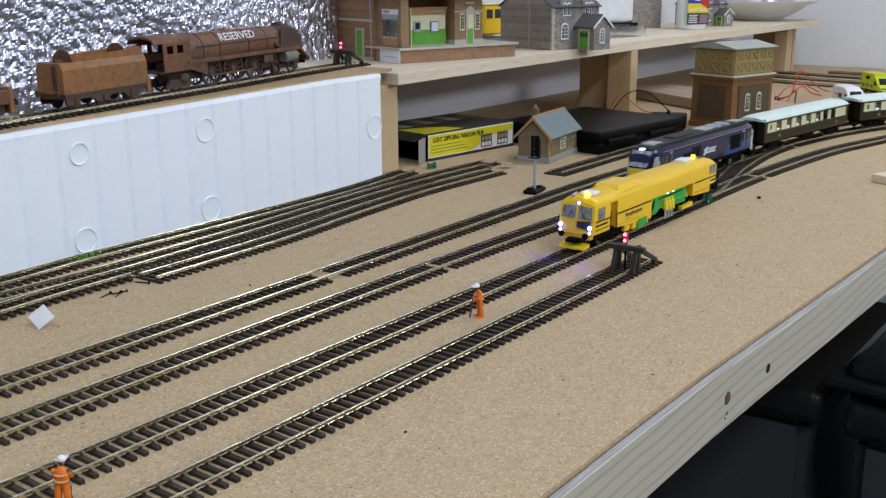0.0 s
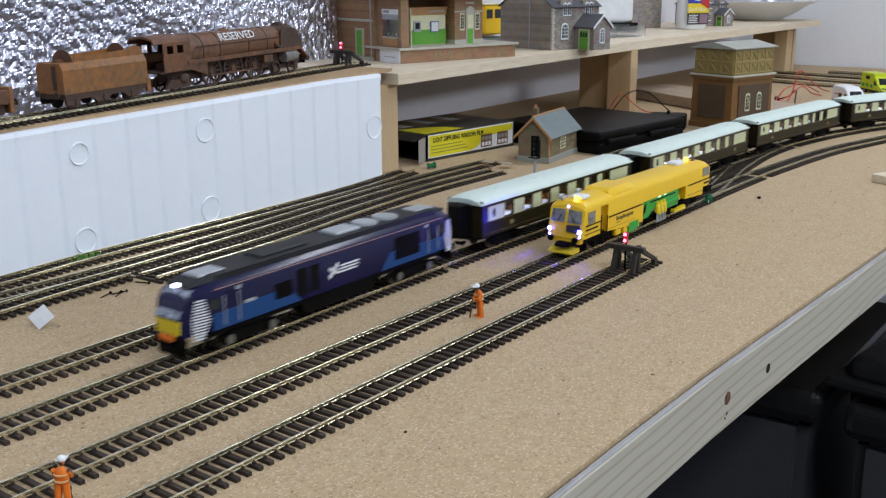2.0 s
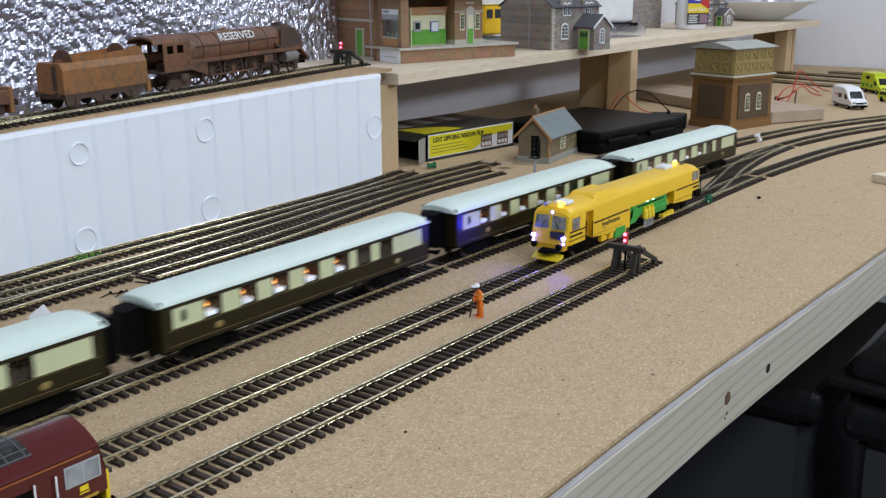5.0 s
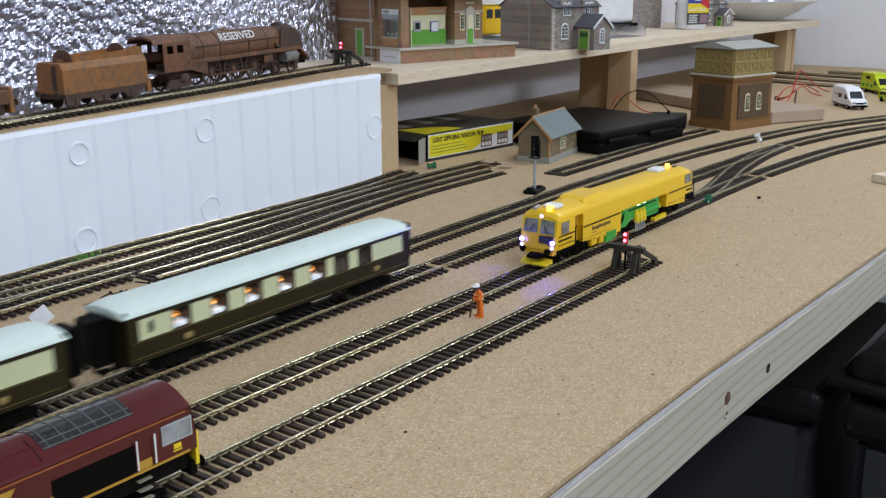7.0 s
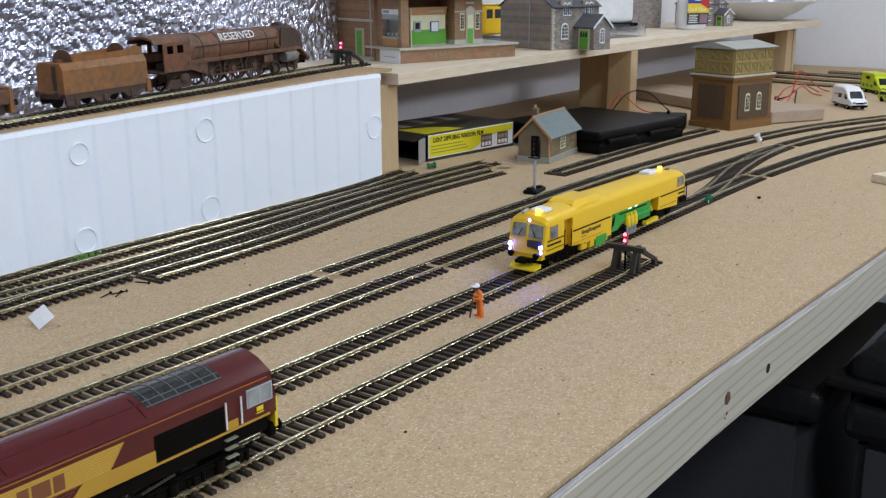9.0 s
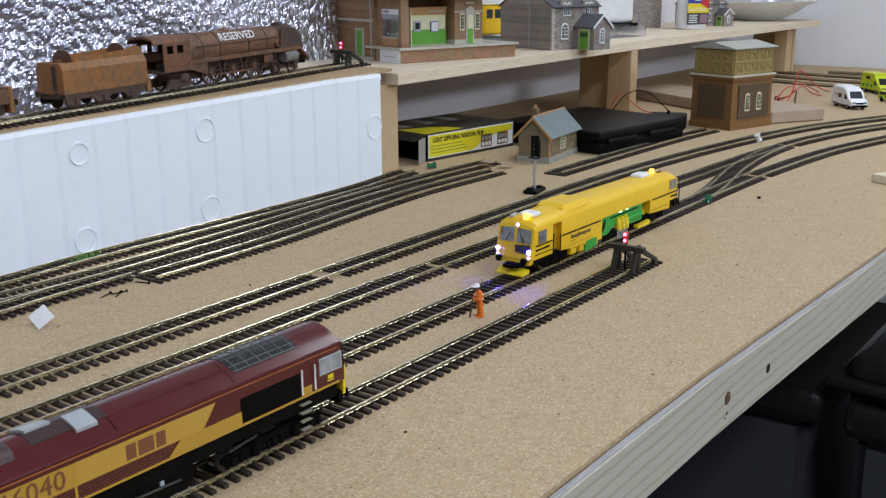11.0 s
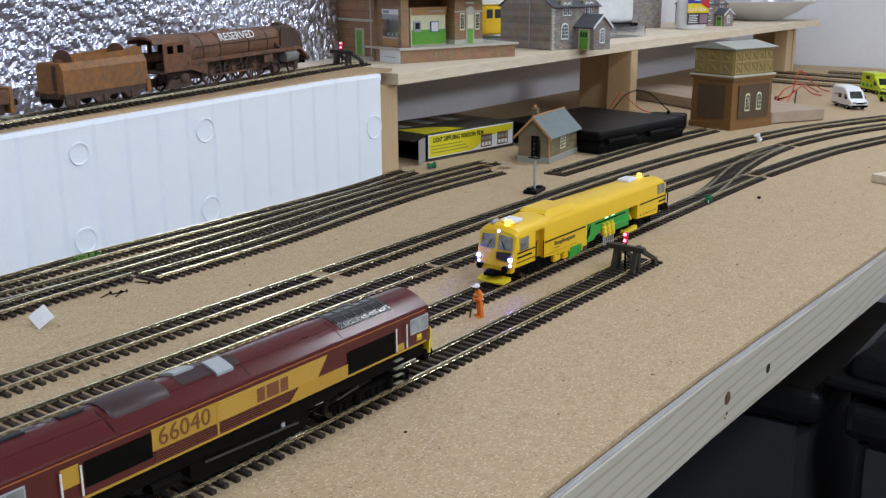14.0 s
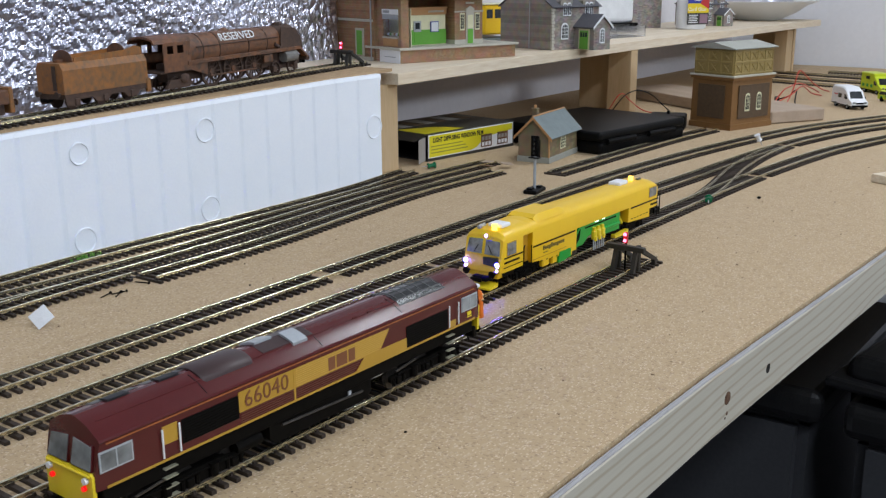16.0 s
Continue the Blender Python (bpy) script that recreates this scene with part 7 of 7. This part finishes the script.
def build_station():
    th = thing("station_building", Matrix.Translation((1.0500, 0.8430, 0.1203)) @ Matrix.Rotation(radians(-17), 4, "Z"), "model railway station of red brick with green doors", "station")
    P = 0.0195
    part("platform", span(0.0, 0.195, 0.0, 0.075, 0.0, P - 0.003), BRICK, th, "brick-faced platform")
    part("platform_top", span(-0.004, 0.199, -0.003, 0.080, P - 0.003, P, 0.0004), PALESTONE, th, "pale platform slabs")
    part("platform_end", span(-0.0012, 0.0, 0.001, 0.048, 0.0, P - 0.003), WHITE, th, "white card platform end")
    part("end_print", span(-0.0016, -0.0011, 0.010, 0.036, 0.0070, 0.0080), SILVER, th, "faint line of small print")
    # left block: end wall, kiosk opening, front pier
    H = 0.105
    part("rear_wall", span(-0.002, 0.145, 0.060, 0.175, 0.0, H), BRICK_S, th, "long brick side wall")
    part("wall_band", span(-0.0032, 0.0, 0.062, 0.174, 0.0510, 0.0545), PALESTONE, th, "pale stone band")
    part("wall_plinth", span(-0.0032, 0.0, 0.062, 0.176, 0.0, 0.0045), PALESTONE, th)
    for k in range(20):
        part("quoin", span(-0.0034, 0.004, 0.174 - 0.0005, 0.1780, 0.005 + 0.0050 * k, 0.0086 + 0.0050 * k), PALESTONE, th)
    for v in (0.166, 0.066):
        part("downpipe", rod((-0.0030, v, 0.0), (-0.0030, v, H), 0.0010, sides=8), SILVER, th)
    d = part("door_surround", span(-0.0036, 0.0, 0.0845, 0.1050, 0.0055, 0.0420), PALESTONE, th, "pale door surround")
    part("door", span(-0.0042, -0.0020, 0.0880, 0.1010, 0.0065, 0.0390), LIMEGREEN, d, "green panelled door")
    for z in (0.014, 0.028):
        part("door_panel", span(-0.0046, -0.0040, 0.0900, 0.0990, z - 0.005, z + 0.005), LIMEGREEN, d)
    for v0, v1, z0, z1 in ((0.004, 0.010, P, H), (0.048, 0.060, P, H), (0.010, 0.048, P, P + 0.0120), (0.010, 0.048, P + 0.046, H)):
        part("kiosk_pier", span(0.004, 0.009, v0, v1, z0, z1), BRICK_S, th)
    part("kiosk_counter", span(0.003, 0.006, 0.011, 0.047, P + 0.0115, P + 0.0135), PALESTONE, th)
    part("kiosk_panel", span(0.0032, 0.0042, 0.012, 0.046, P + 0.0015, P + 0.0110), BUFF, th)
    part("kiosk_sign", span(0.0028, 0.0042, 0.0105, 0.0475, P + 0.0425, P + 0.0490), WHITE, th, "white shop sign")
    for k in range(6):
        part("sign_letter_bar", span(0.0024, 0.0029, 0.030 + 0.0025 * k, 0.0318 + 0.0025 * k, P + 0.0440, P + 0.0474), SILVER, th)
    part("kiosk_valance", span(0.0030, 0.0044, 0.011, 0.047, P + 0.0360, P + 0.0424), SILVER, th, "patterned valance")
    part("kiosk_glass", span(0.0050, 0.0054, 0.011, 0.047, P + 0.0135, P + 0.0360), GLASS, th)
    part("kiosk_interior", span(0.022, 0.023, 0.008, 0.060, P, P + 0.050), CREAMFRAME, th, "cream shop interior")
    for k in range(7):
        part("shop_goods", box(0.0115, 0.0145 + 0.0048 * k, P + 0.0165, 0.004, 0.0034, 0.0035, 0.0006), (CREAMFRAME, LIMEGREEN, WHITE, BUFF)[k % 4], th)
    # booking hall in the recess
    hall = part("booking_hall", span(0.030, 0.098, 0.034, 0.058, P, P + 0.0480), CREAMFRAME, th, "cream and green booking hall")
    part("hall_dado", span(0.0295, 0.0985, 0.0332, 0.0345, P + 0.0010, P + 0.0205), LIMEGREEN, hall, "green lower panelling")
    part("hall_dado", span(0.0288, 0.0302, 0.0340, 0.0580, P + 0.0010, P + 0.0205), LIMEGREEN, hall, "green lower panelling")
    part("hall_fascia", span(0.0290, 0.0990, 0.0325, 0.0345, P + 0.0400, P + 0.0480), BUFF, hall, "brown sign fascia")
    for k in range(12):
        part("sign_letter_bar", span(0.068 + 0.0022 * k, 0.0696 + 0.0022 * k, 0.0320, 0.0326, P + 0.0430, P + 0.0455), PALESTONE, hall)
    part("ticket_window", span(0.0440, 0.0560, 0.0324, 0.0334, P + 0.0180, P + 0.0320), SILVER, hall, "grey ticket window")
    part("ticket_glass", span(0.0465, 0.0535, 0.0320, 0.0326, P + 0.0215, P + 0.0300), DARKGLASS, hall)
    part("ticket_panel", span(0.0450, 0.0550, 0.0322, 0.0332, P + 0.0045, P + 0.0165), LIMEGREEN, hall)
    part("notice_frame", span(0.0720, 0.0850, 0.0322, 0.0334, P + 0.0170, P + 0.0310), BLUE_INK, hall, "framed notice")
    part("notice", span(0.0728, 0.0842, 0.0318, 0.0324, P + 0.0178, P + 0.0300), WHITE, hall)
    part("hall_roof", span(0.028, 0.100, 0.031, 0.059, P + 0.0480, P + 0.0500), BUFF, th)
    part("front_pier", span(0.009, 0.016, 0.004, 0.010, P, H), BRICK, th)
    # right wing with the green door
    part("wing_wall", span(0.102, 0.150, 0.018, 0.060, P, H), BRICK, th, "red brick wing")
    part("wing_plinth", span(0.1012, 0.1508, 0.0170, 0.060, P, P + 0.0060), PALESTONE, th)
    s = part("door_surround", span(0.1205, 0.1345, 0.0165, 0.018, P, P + 0.0460), PALESTONE, th, "pale door surround")
    part("door", span(0.1230, 0.1320, 0.0158, 0.0172, P + 0.0005, P + 0.0200), LIMEGREEN, s, "green panelled door")
    part("door_glass", span(0.1230, 0.1320, 0.0158, 0.0170, P + 0.0210, P + 0.0390), CREAMFRAME, s)
    part("pediment", prism([(0.1190, P + 0.0460), (0.1360, P + 0.0460), (0.1275, P + 0.0510)], 0.002, Matrix.Translation((0, 0.0170, 0))), PALESTONE, th)
    for x in (0.1145, 0.1405):
        sash(th, Matrix.Translation((x, 0.0174, P + 0.0185)), 0.0080, 0.0230, CREAMFRAME, arch=False, cols=3, rows=5)
    part("wing_band", span(0.1010, 0.1510, 0.0170, 0.0184, P + 0.0425, P + 0.0445), PALESTONE, th)
    part("sign_plate", span(0.1205, 0.1345, 0.0166, 0.0182, P + 0.0535, P + 0.0560), PALESTONE, th)
    part("canopy", span(-0.006, 0.215, -0.004, 0.075, P + 0.0640, P + 0.0680, 0.0005), PALESTONE, th, "pale canopy edge")
    part("roof", span(-0.006, 0.152, 0.0, 0.180, H, H + 0.004), DSLATE, th)
    part("recess_shadow_wall", span(0.009, 0.102, 0.058, 0.060, P, H), BRICK, th)
    return th


def build_cottage(m, label, scale=1.0):
    th = thing("cottage", m @ Matrix.Scale(scale, 4), label, "cottage", "model cottages")
    L, D, E, R = 0.100, 0.116, 0.064, 0.100
    part("wall", span(0.0006, L, 0.0, D, 0.0, E), GREYSTONE, th, "grey stone front wall")
    part("side_wall", prism([(0, 0), (D, 0), (D, E), (D / 2, R), (0, E)], 0.0014, Matrix.Translation((0.0, 0, 0)) @ Matrix.Rotation(radians(90), 4, "Z")), GREYSTONE_S, th, "grey stone gable wall")
    part("end_wall", prism([(0, 0), (D, 0), (D, E), (D / 2, R), (0, E)], 0.0014, Matrix.Translation((L, 0, 0)) @ Matrix.Rotation(radians(90), 4, "Z")), GREYSTONE_S, th)
    part("roof", gable_roof(bmesh.new(), -0.003, L + 0.003, D / 2, D / 2 + 0.004, E - 0.002, R), DSLATE, th, "dark slate roof")
    for k in range(13):
        w = 0.0032 if k % 2 else 0.0048
        part("quoin", span(-0.0012, w, -0.0010, 0.0020, 0.0004 + 0.0048 * k, 0.0045 + 0.0048 * k), PALESTONE, th)
    part("drainpipe", rod((-0.0016, D * 0.42, 0), (-0.0016, D * 0.42, E + 0.012), 0.0008, sides=6), SILVER, th)
    for x in (0.026, 0.082):
        sash(th, Matrix.Translation((x, -0.0008, 0.0150)), 0.0150, 0.0250, WHITE, DARKGLASS, True, 3, 4)
    for x in (0.030, 0.078):
        for dx in (-0.0045, 0.0045):
            sash(th, Matrix.Translation((x + dx, -0.0008, 0.0500)), 0.0080, 0.0200, WHITE, DARKGLASS, True, 2, 4)
        part("dormer", prism([(x - 0.013, E - 0.002), (x + 0.013, E - 0.002), (x + 0.013, E + 0.008), (x, E + 0.022), (x - 0.013, E + 0.008)], 0.030, Matrix.Translation((0, 0.0151, 0))), GREYSTONE, th)
    # porch with green door
    x0, x1, y0 = 0.048, 0.084, -0.040
    part("porch", span(x0, x1, y0, -0.0004, 0.0, 0.0345), GREYSTONE_S, th, "stone entrance porch")
    part("porch_front", prism([(x0, 0), (x1, 0), (x1, 0.0345), ((x0 + x1) / 2, 0.0510), (x0, 0.0345)], 0.0014, Matrix.Translation((0, y0, 0))), GREYSTONE, th)
    bm = bmesh.new()
    xm = (x0 + x1) / 2
    for s in (-1, 1):
        prof = [(xm + s * 0.0215, 0.0320), (xm, 0.0515), (xm, 0.0530), (xm + s * 0.0220, 0.0335)]
        loft([[(x, y0 - 0.003, z) for x, z in prof], [(x, 0.0, z) for x, z in prof]], bm)
    part("porch_roof", bm, DSLATE, th)
    bm = bmesh.new()
    for s in (-1, 1):
        prof = [(xm + s * 0.0222, 0.0305), (xm, 0.0495), (xm, 0.0535), (xm + s * 0.0222, 0.0340)]
        loft([[(x, y0 - 0.0042, z) for x, z in prof], [(x, y0 - 0.0030, z) for x, z in prof]], bm)
    part("bargeboard", bm, WHITE, th, "white bargeboard")
    part("door_frame", span(x0 - 0.0010, x0, y0 + 0.008, y0 + 0.030, 0.0, 0.0310), CREAMFRAME, th)
    d = part("door", span(x0 - 0.0018, x0 - 0.0004, y0 + 0.0105, y0 + 0.0275, 0.0008, 0.0285), LIMEGREEN, th, "bright green front door")
    for k in range(3):
        part("door_light", span(x0 - 0.0022, x0 - 0.0014, y0 + 0.0120 + 0.005 * k, y0 + 0.0155 + 0.005 * k, 0.0190, 0.0255), DARKGLASS, d)
    sash(th, Matrix.Translation((xm, y0 - 0.0009, 0.0095)), 0.0110, 0.0230, WHITE, PALEGLASS, True, 2, 4)
    return th


build_station()
build_cottage(Matrix.Translation((1.3620, 0.8000, 0.1203)) @ Matrix.Rotation(radians(-15), 4, "Z"), "grey stone model cottage with green door and slate roof")
build_cottage(Matrix.Translation((2.150, 0.888, 0.1203)) @ Matrix.Rotation(radians(-22), 4, "Z"), "small grey stone model cottage beside the glue bottle", 0.72)

th = thing("glue_bottle", pose(2.040, 0.868, 0.1203, 0, 0, -32), "white plastic glue bottle with colourful label", "bottle")
n = 24


def bottle_ring(z, k):
    return [(0.0310 * k * math.copysign(abs(math.cos(2 * math.pi * i / n)) ** 0.8, math.cos(2 * math.pi * i / n)), 0.0230 * k * math.copysign(abs(math.sin(2 * math.pi * i / n)) ** 0.8, math.sin(2 * math.pi * i / n)), z) for i in range(n)]


smooth(part("bottle_body", loft([bottle_ring(0, 0.90), bottle_ring(0.003, 1.0), bottle_ring(0.085, 1.0), bottle_ring(0.100, 0.7), bottle_ring(0.105, 0.35)]), WHITE, th), 40)
smooth(part("cap", loft([bottle_ring(0.105, 0.34), bottle_ring(0.125, 0.30), bottle_ring(0.140, 0.10)]), RED_INK, th), 40)
lab = part("label_field", span(-0.0255, 0.0255, -0.0238, -0.0230, 0.0100, 0.0330), CARD_B, th, "dark printed label")
part("label_band", span(-0.0255, 0.0255, -0.0238, -0.0230, 0.0330, 0.0520), YELLOW, th, "yellow label band")
part("label_band", span(-0.0255, 0.0255, -0.0238, -0.0230, 0.0520, 0.0800), BLUE_INK, th, "blue label band")
part("label_flash", prism([(0.004, 0.0520), (0.0255, 0.0400), (0.0255, 0.0700), (0.018, 0.0700)], 0.0004, Matrix.Translation((0, -0.0240, 0))), RED_INK, th, "red label flash")
part("emblem_oval", ball(-0.002, -0.0240, 0.0640, 0.0140, 0.0004, 0.0070), WHITE, th)
words("label_title", "Card Glue", 0.0105, Matrix.Translation((-0.0035, -0.0244, 0.0400)) @ NEAR, WHITE, th)
for k in range(5):
    part("print_line", span(-0.0225, -0.0005 - 0.002 * (k % 2), -0.0242, -0.0236, 0.0135 + 0.0036 * k, 0.0148 + 0.0036 * k), WHITE, lab)
part("label_picture", span(0.004, 0.023, -0.0242, -0.0236, 0.0125, 0.0300), mat("mauve_print", (0.28, 0.17, 0.22), None, 0.5), lab)

th = thing("serving_dish", pose(2.510, 0.893, 0.1203), "wide white ceramic dish holding crumpled foil", "dish")
prof = [(0.045, 0.0), (0.050, 0.002), (0.085, 0.018), (0.112, 0.036), (0.135, 0.044), (0.137, 0.0465), (0.133, 0.0470), (0.108, 0.0390), (0.080, 0.0210), (0.045, 0.0060)]
smooth(part("dish_body", loft([[(r * math.cos(2 * math.pi * i / 40), r * math.sin(2 * math.pi * i / 40), z) for i in range(40)] for r, z in prof]), WHITE, th), 50)
bm = bmesh.new()
bmesh.ops.create_icosphere(bm, subdivisions=4, radius=1, matrix=Matrix.Translation((0.02, 0.02, 0.044)) @ Matrix.Diagonal((0.095, 0.09, 0.026, 1)))
for v in bm.verts:
    v.co += Vector((0, 0, 1)) * (0.010 * noise.noise(v.co * 45) + 0.006 * noise.noise(v.co * 110))
    v.co.z = max(v.co.z, 0.036)
ob = part("foil_wrap", bm, FOIL, th, "crumpled silver foil")
th = thing("plastic_tray", pose(1.705, 0.880, 0.1203, 0, 0, -10), "shallow clear plastic tray on the shelf", "tray")
bm = span(-0.060, 0.060, -0.035, 0.035, 0.0, 0.0012)
for a in ((-0.060, 0.060, -0.035, -0.0338), (-0.060, 0.060, 0.0338, 0.035), (-0.060, -0.0588, -0.0338, 0.0338), (0.0588, 0.060, -0.0338, 0.0338)):
    span(*a, 0.0012, 0.020, 0, bm)
part("tray_shell", bm, CLEAR, th).visible_shadow = False
th = thing("plastic_tub", pose(1.86, 0.975, 0.1203, 0, 0, -25), "frosted white plastic storage tub", "tub")
part("tub_body", box(0, 0, 0.062, 0.095, 0.075, 0.090, 0.010, seg=3), FROST, th)
part("tub_foot", box(0.01, -0.01, 0.0088, 0.085, 0.07, 0.0174, 0.002), UNDER, th)
th = thing("card_building", pose(2.03, 0.985, 0.1203, 0, 0, -22), "grey stone card building behind the bottle", "building")
part("card_wall", span(-0.04, 0.04, -0.03, 0.03, 0.0, 0.09), GREYSTONE, th)
part("card_roof", gable_roof(bmesh.new(), -0.043, 0.043, 0, 0.034, 0.088, 0.115), DSLATE, th)
th = thing("yellow_model_bus", pose(1.52, 1.005, 0.1203, 0, 0, -17), "yellow model vehicle on a grey road strip", "model")
part("road_strip", box(0, 0, 0.0025, 0.16, 0.05, 0.005), SLATE, th)
part("bus_body", box(0.0, 0, 0.036, 0.080, 0.030, 0.050, 0.003), MACHINE_Y, th)
part("bus_roof", box(0.0, 0, 0.0622, 0.084, 0.034, 0.0025, 0.0008), CREAMFRAME, th)
for k in range(4):
    part("bus_window", box(-0.028 + 0.018 * k, -0.0152, 0.046, 0.013, 0.0006, 0.015), DARKGLASS, th)

# ---- under the front edge ----
GREYBIN = mat("grey_storage_plastic", (0.075, 0.078, 0.085), (0.06, 0.062, 0.068), 0.5, scale=12, fine=200, bump=0.05)
DUSTY = mat("dusty_black_plastic", (0.010, 0.010, 0.011), (0.022, 0.022, 0.022), 0.35, scale=60, fine=500, bump=0.1)


def storage_bin(m, label, L=0.42, W=0.34, H=0.42):
    th = thing("storage_bin", m, label, "storage bin", "storage bins")
    rings = [[(x * k, y * k, z) for x, y in ((-L / 2, -W / 2), (L / 2, -W / 2), (L / 2, W / 2), (-L / 2, W / 2))] for z, k in ((0, 0.97), (H, 1.0))]
    bm = loft(rings)
    bmesh.ops.bevel(bm, geom=list(bm.edges), offset=0.012, segments=2, affect="EDGES")
    part("bin_body", bm, GREYBIN, th, "grey plastic bin body")
    part("lid", box(0, 0, H + 0.016, L + 0.012, W + 0.03, 0.040, 0.012, seg=3), DUSTY, th, "dusty black lid")
    part("lid_panel", box(0, 0, H + 0.040, L - 0.08, W - 0.08, 0.012, 0.005, seg=2), DUSTY, th)
    for s in (-1, 1):
        part("clip", box(0, s * (W / 2 + 0.016), H - 0.015, 0.10, 0.012, 0.07, 0.004), DUSTY, th)
    return th


storage_bin(pose(1.273, 0.477, -0.90), "grey plastic storage bin with black lid under the board", 0.38, 0.36, 0.65)
storage_bin(pose(1.262, 0.062, -0.90), "grey plastic storage bin with dusty black lid", 0.38, 0.36, 0.65)
th = thing("stacked_lid", pose(1.27, 0.090, -0.2040, 0, 0, -8), "dusty black moulded plastic lid resting on a bin", "lid")
part("lid_dish", box(0, 0, 0.018, 0.40, 0.30, 0.036, 0.016, seg=4), DUSTY, th)
part("lid_rim", box(0, 0, 0.006, 0.43, 0.33, 0.012, 0.005, seg=2), DUSTY, th)


# ---- what moves ----
T3_PATH = smooth_path(T3, 0.004)
T3_S0 = next(i for i, p in enumerate(T3_PATH) if p.x > 0.0) * 0.004


def along(path, s):
    i = min(max(s / 0.004, 0), len(path) - 1.001)
    k = int(i)
    return path[k].lerp(path[k + 1], i - k)


def ride(mid, half):
    """Pose of a vehicle on the third track, its middle at arc length mid from the camera's foot."""
    a, b = along(T3_PATH, T3_S0 + mid - half), along(T3_PATH, T3_S0 + mid + half)
    d = b - a
    return Matrix.Translation((a.x + b.x) / 2 * Vector((1, 0, 0)) + (a.y + b.y) / 2 * Vector((0, 1, 0)) + Vector((0, 0, RAIL_TOP))) @ Matrix.Rotation(math.atan2(d.y, d.x), 4, "Z")


def train_front(t):
    """Arc length of the first coach's leading end."""
    return 1.2936 - 0.307 * t


def motions():
    times = [0.5 * k for k in range(33)]
    # tamping machine creeping towards the camera
    walk(tamper, [(t, pose(0.8855 - 0.0087 * t, 0.4087 + 0.0089 * 0.0087 * t, RAIL_TOP, 0, 0, -0.4)) for t in (0.0, 4.0, 8.0, 12.0, 16.0)])
    # maroon diesel creeping away
    rows = []
    for t in (0.0, 2.0, 4.0, 6.3, 9.0, 11.5, 14.0, 16.0):
        x = 0.3558 - 0.0247 * (16.0 - t) + 0.00022 * max(0.0, 8.2 - t) ** 2 * (1.0 if t > 3 else 0.75)
        rows.append((t, pose(x, 0.3556 - 0.0013 * x / 0.5, RAIL_TOP, 0, 0, -0.25)))
    walk(maroon_diesel, rows)
    walk(blue_diesel, [(t, ride(train_front(t) - 0.1733, 0.085)) for t in times])
    for i, c in enumerate(coaches):
        walk(c, [(t, ride(train_front(t) + 0.1284 + 0.2950 * i, 0.088)) for t in times])


motions()
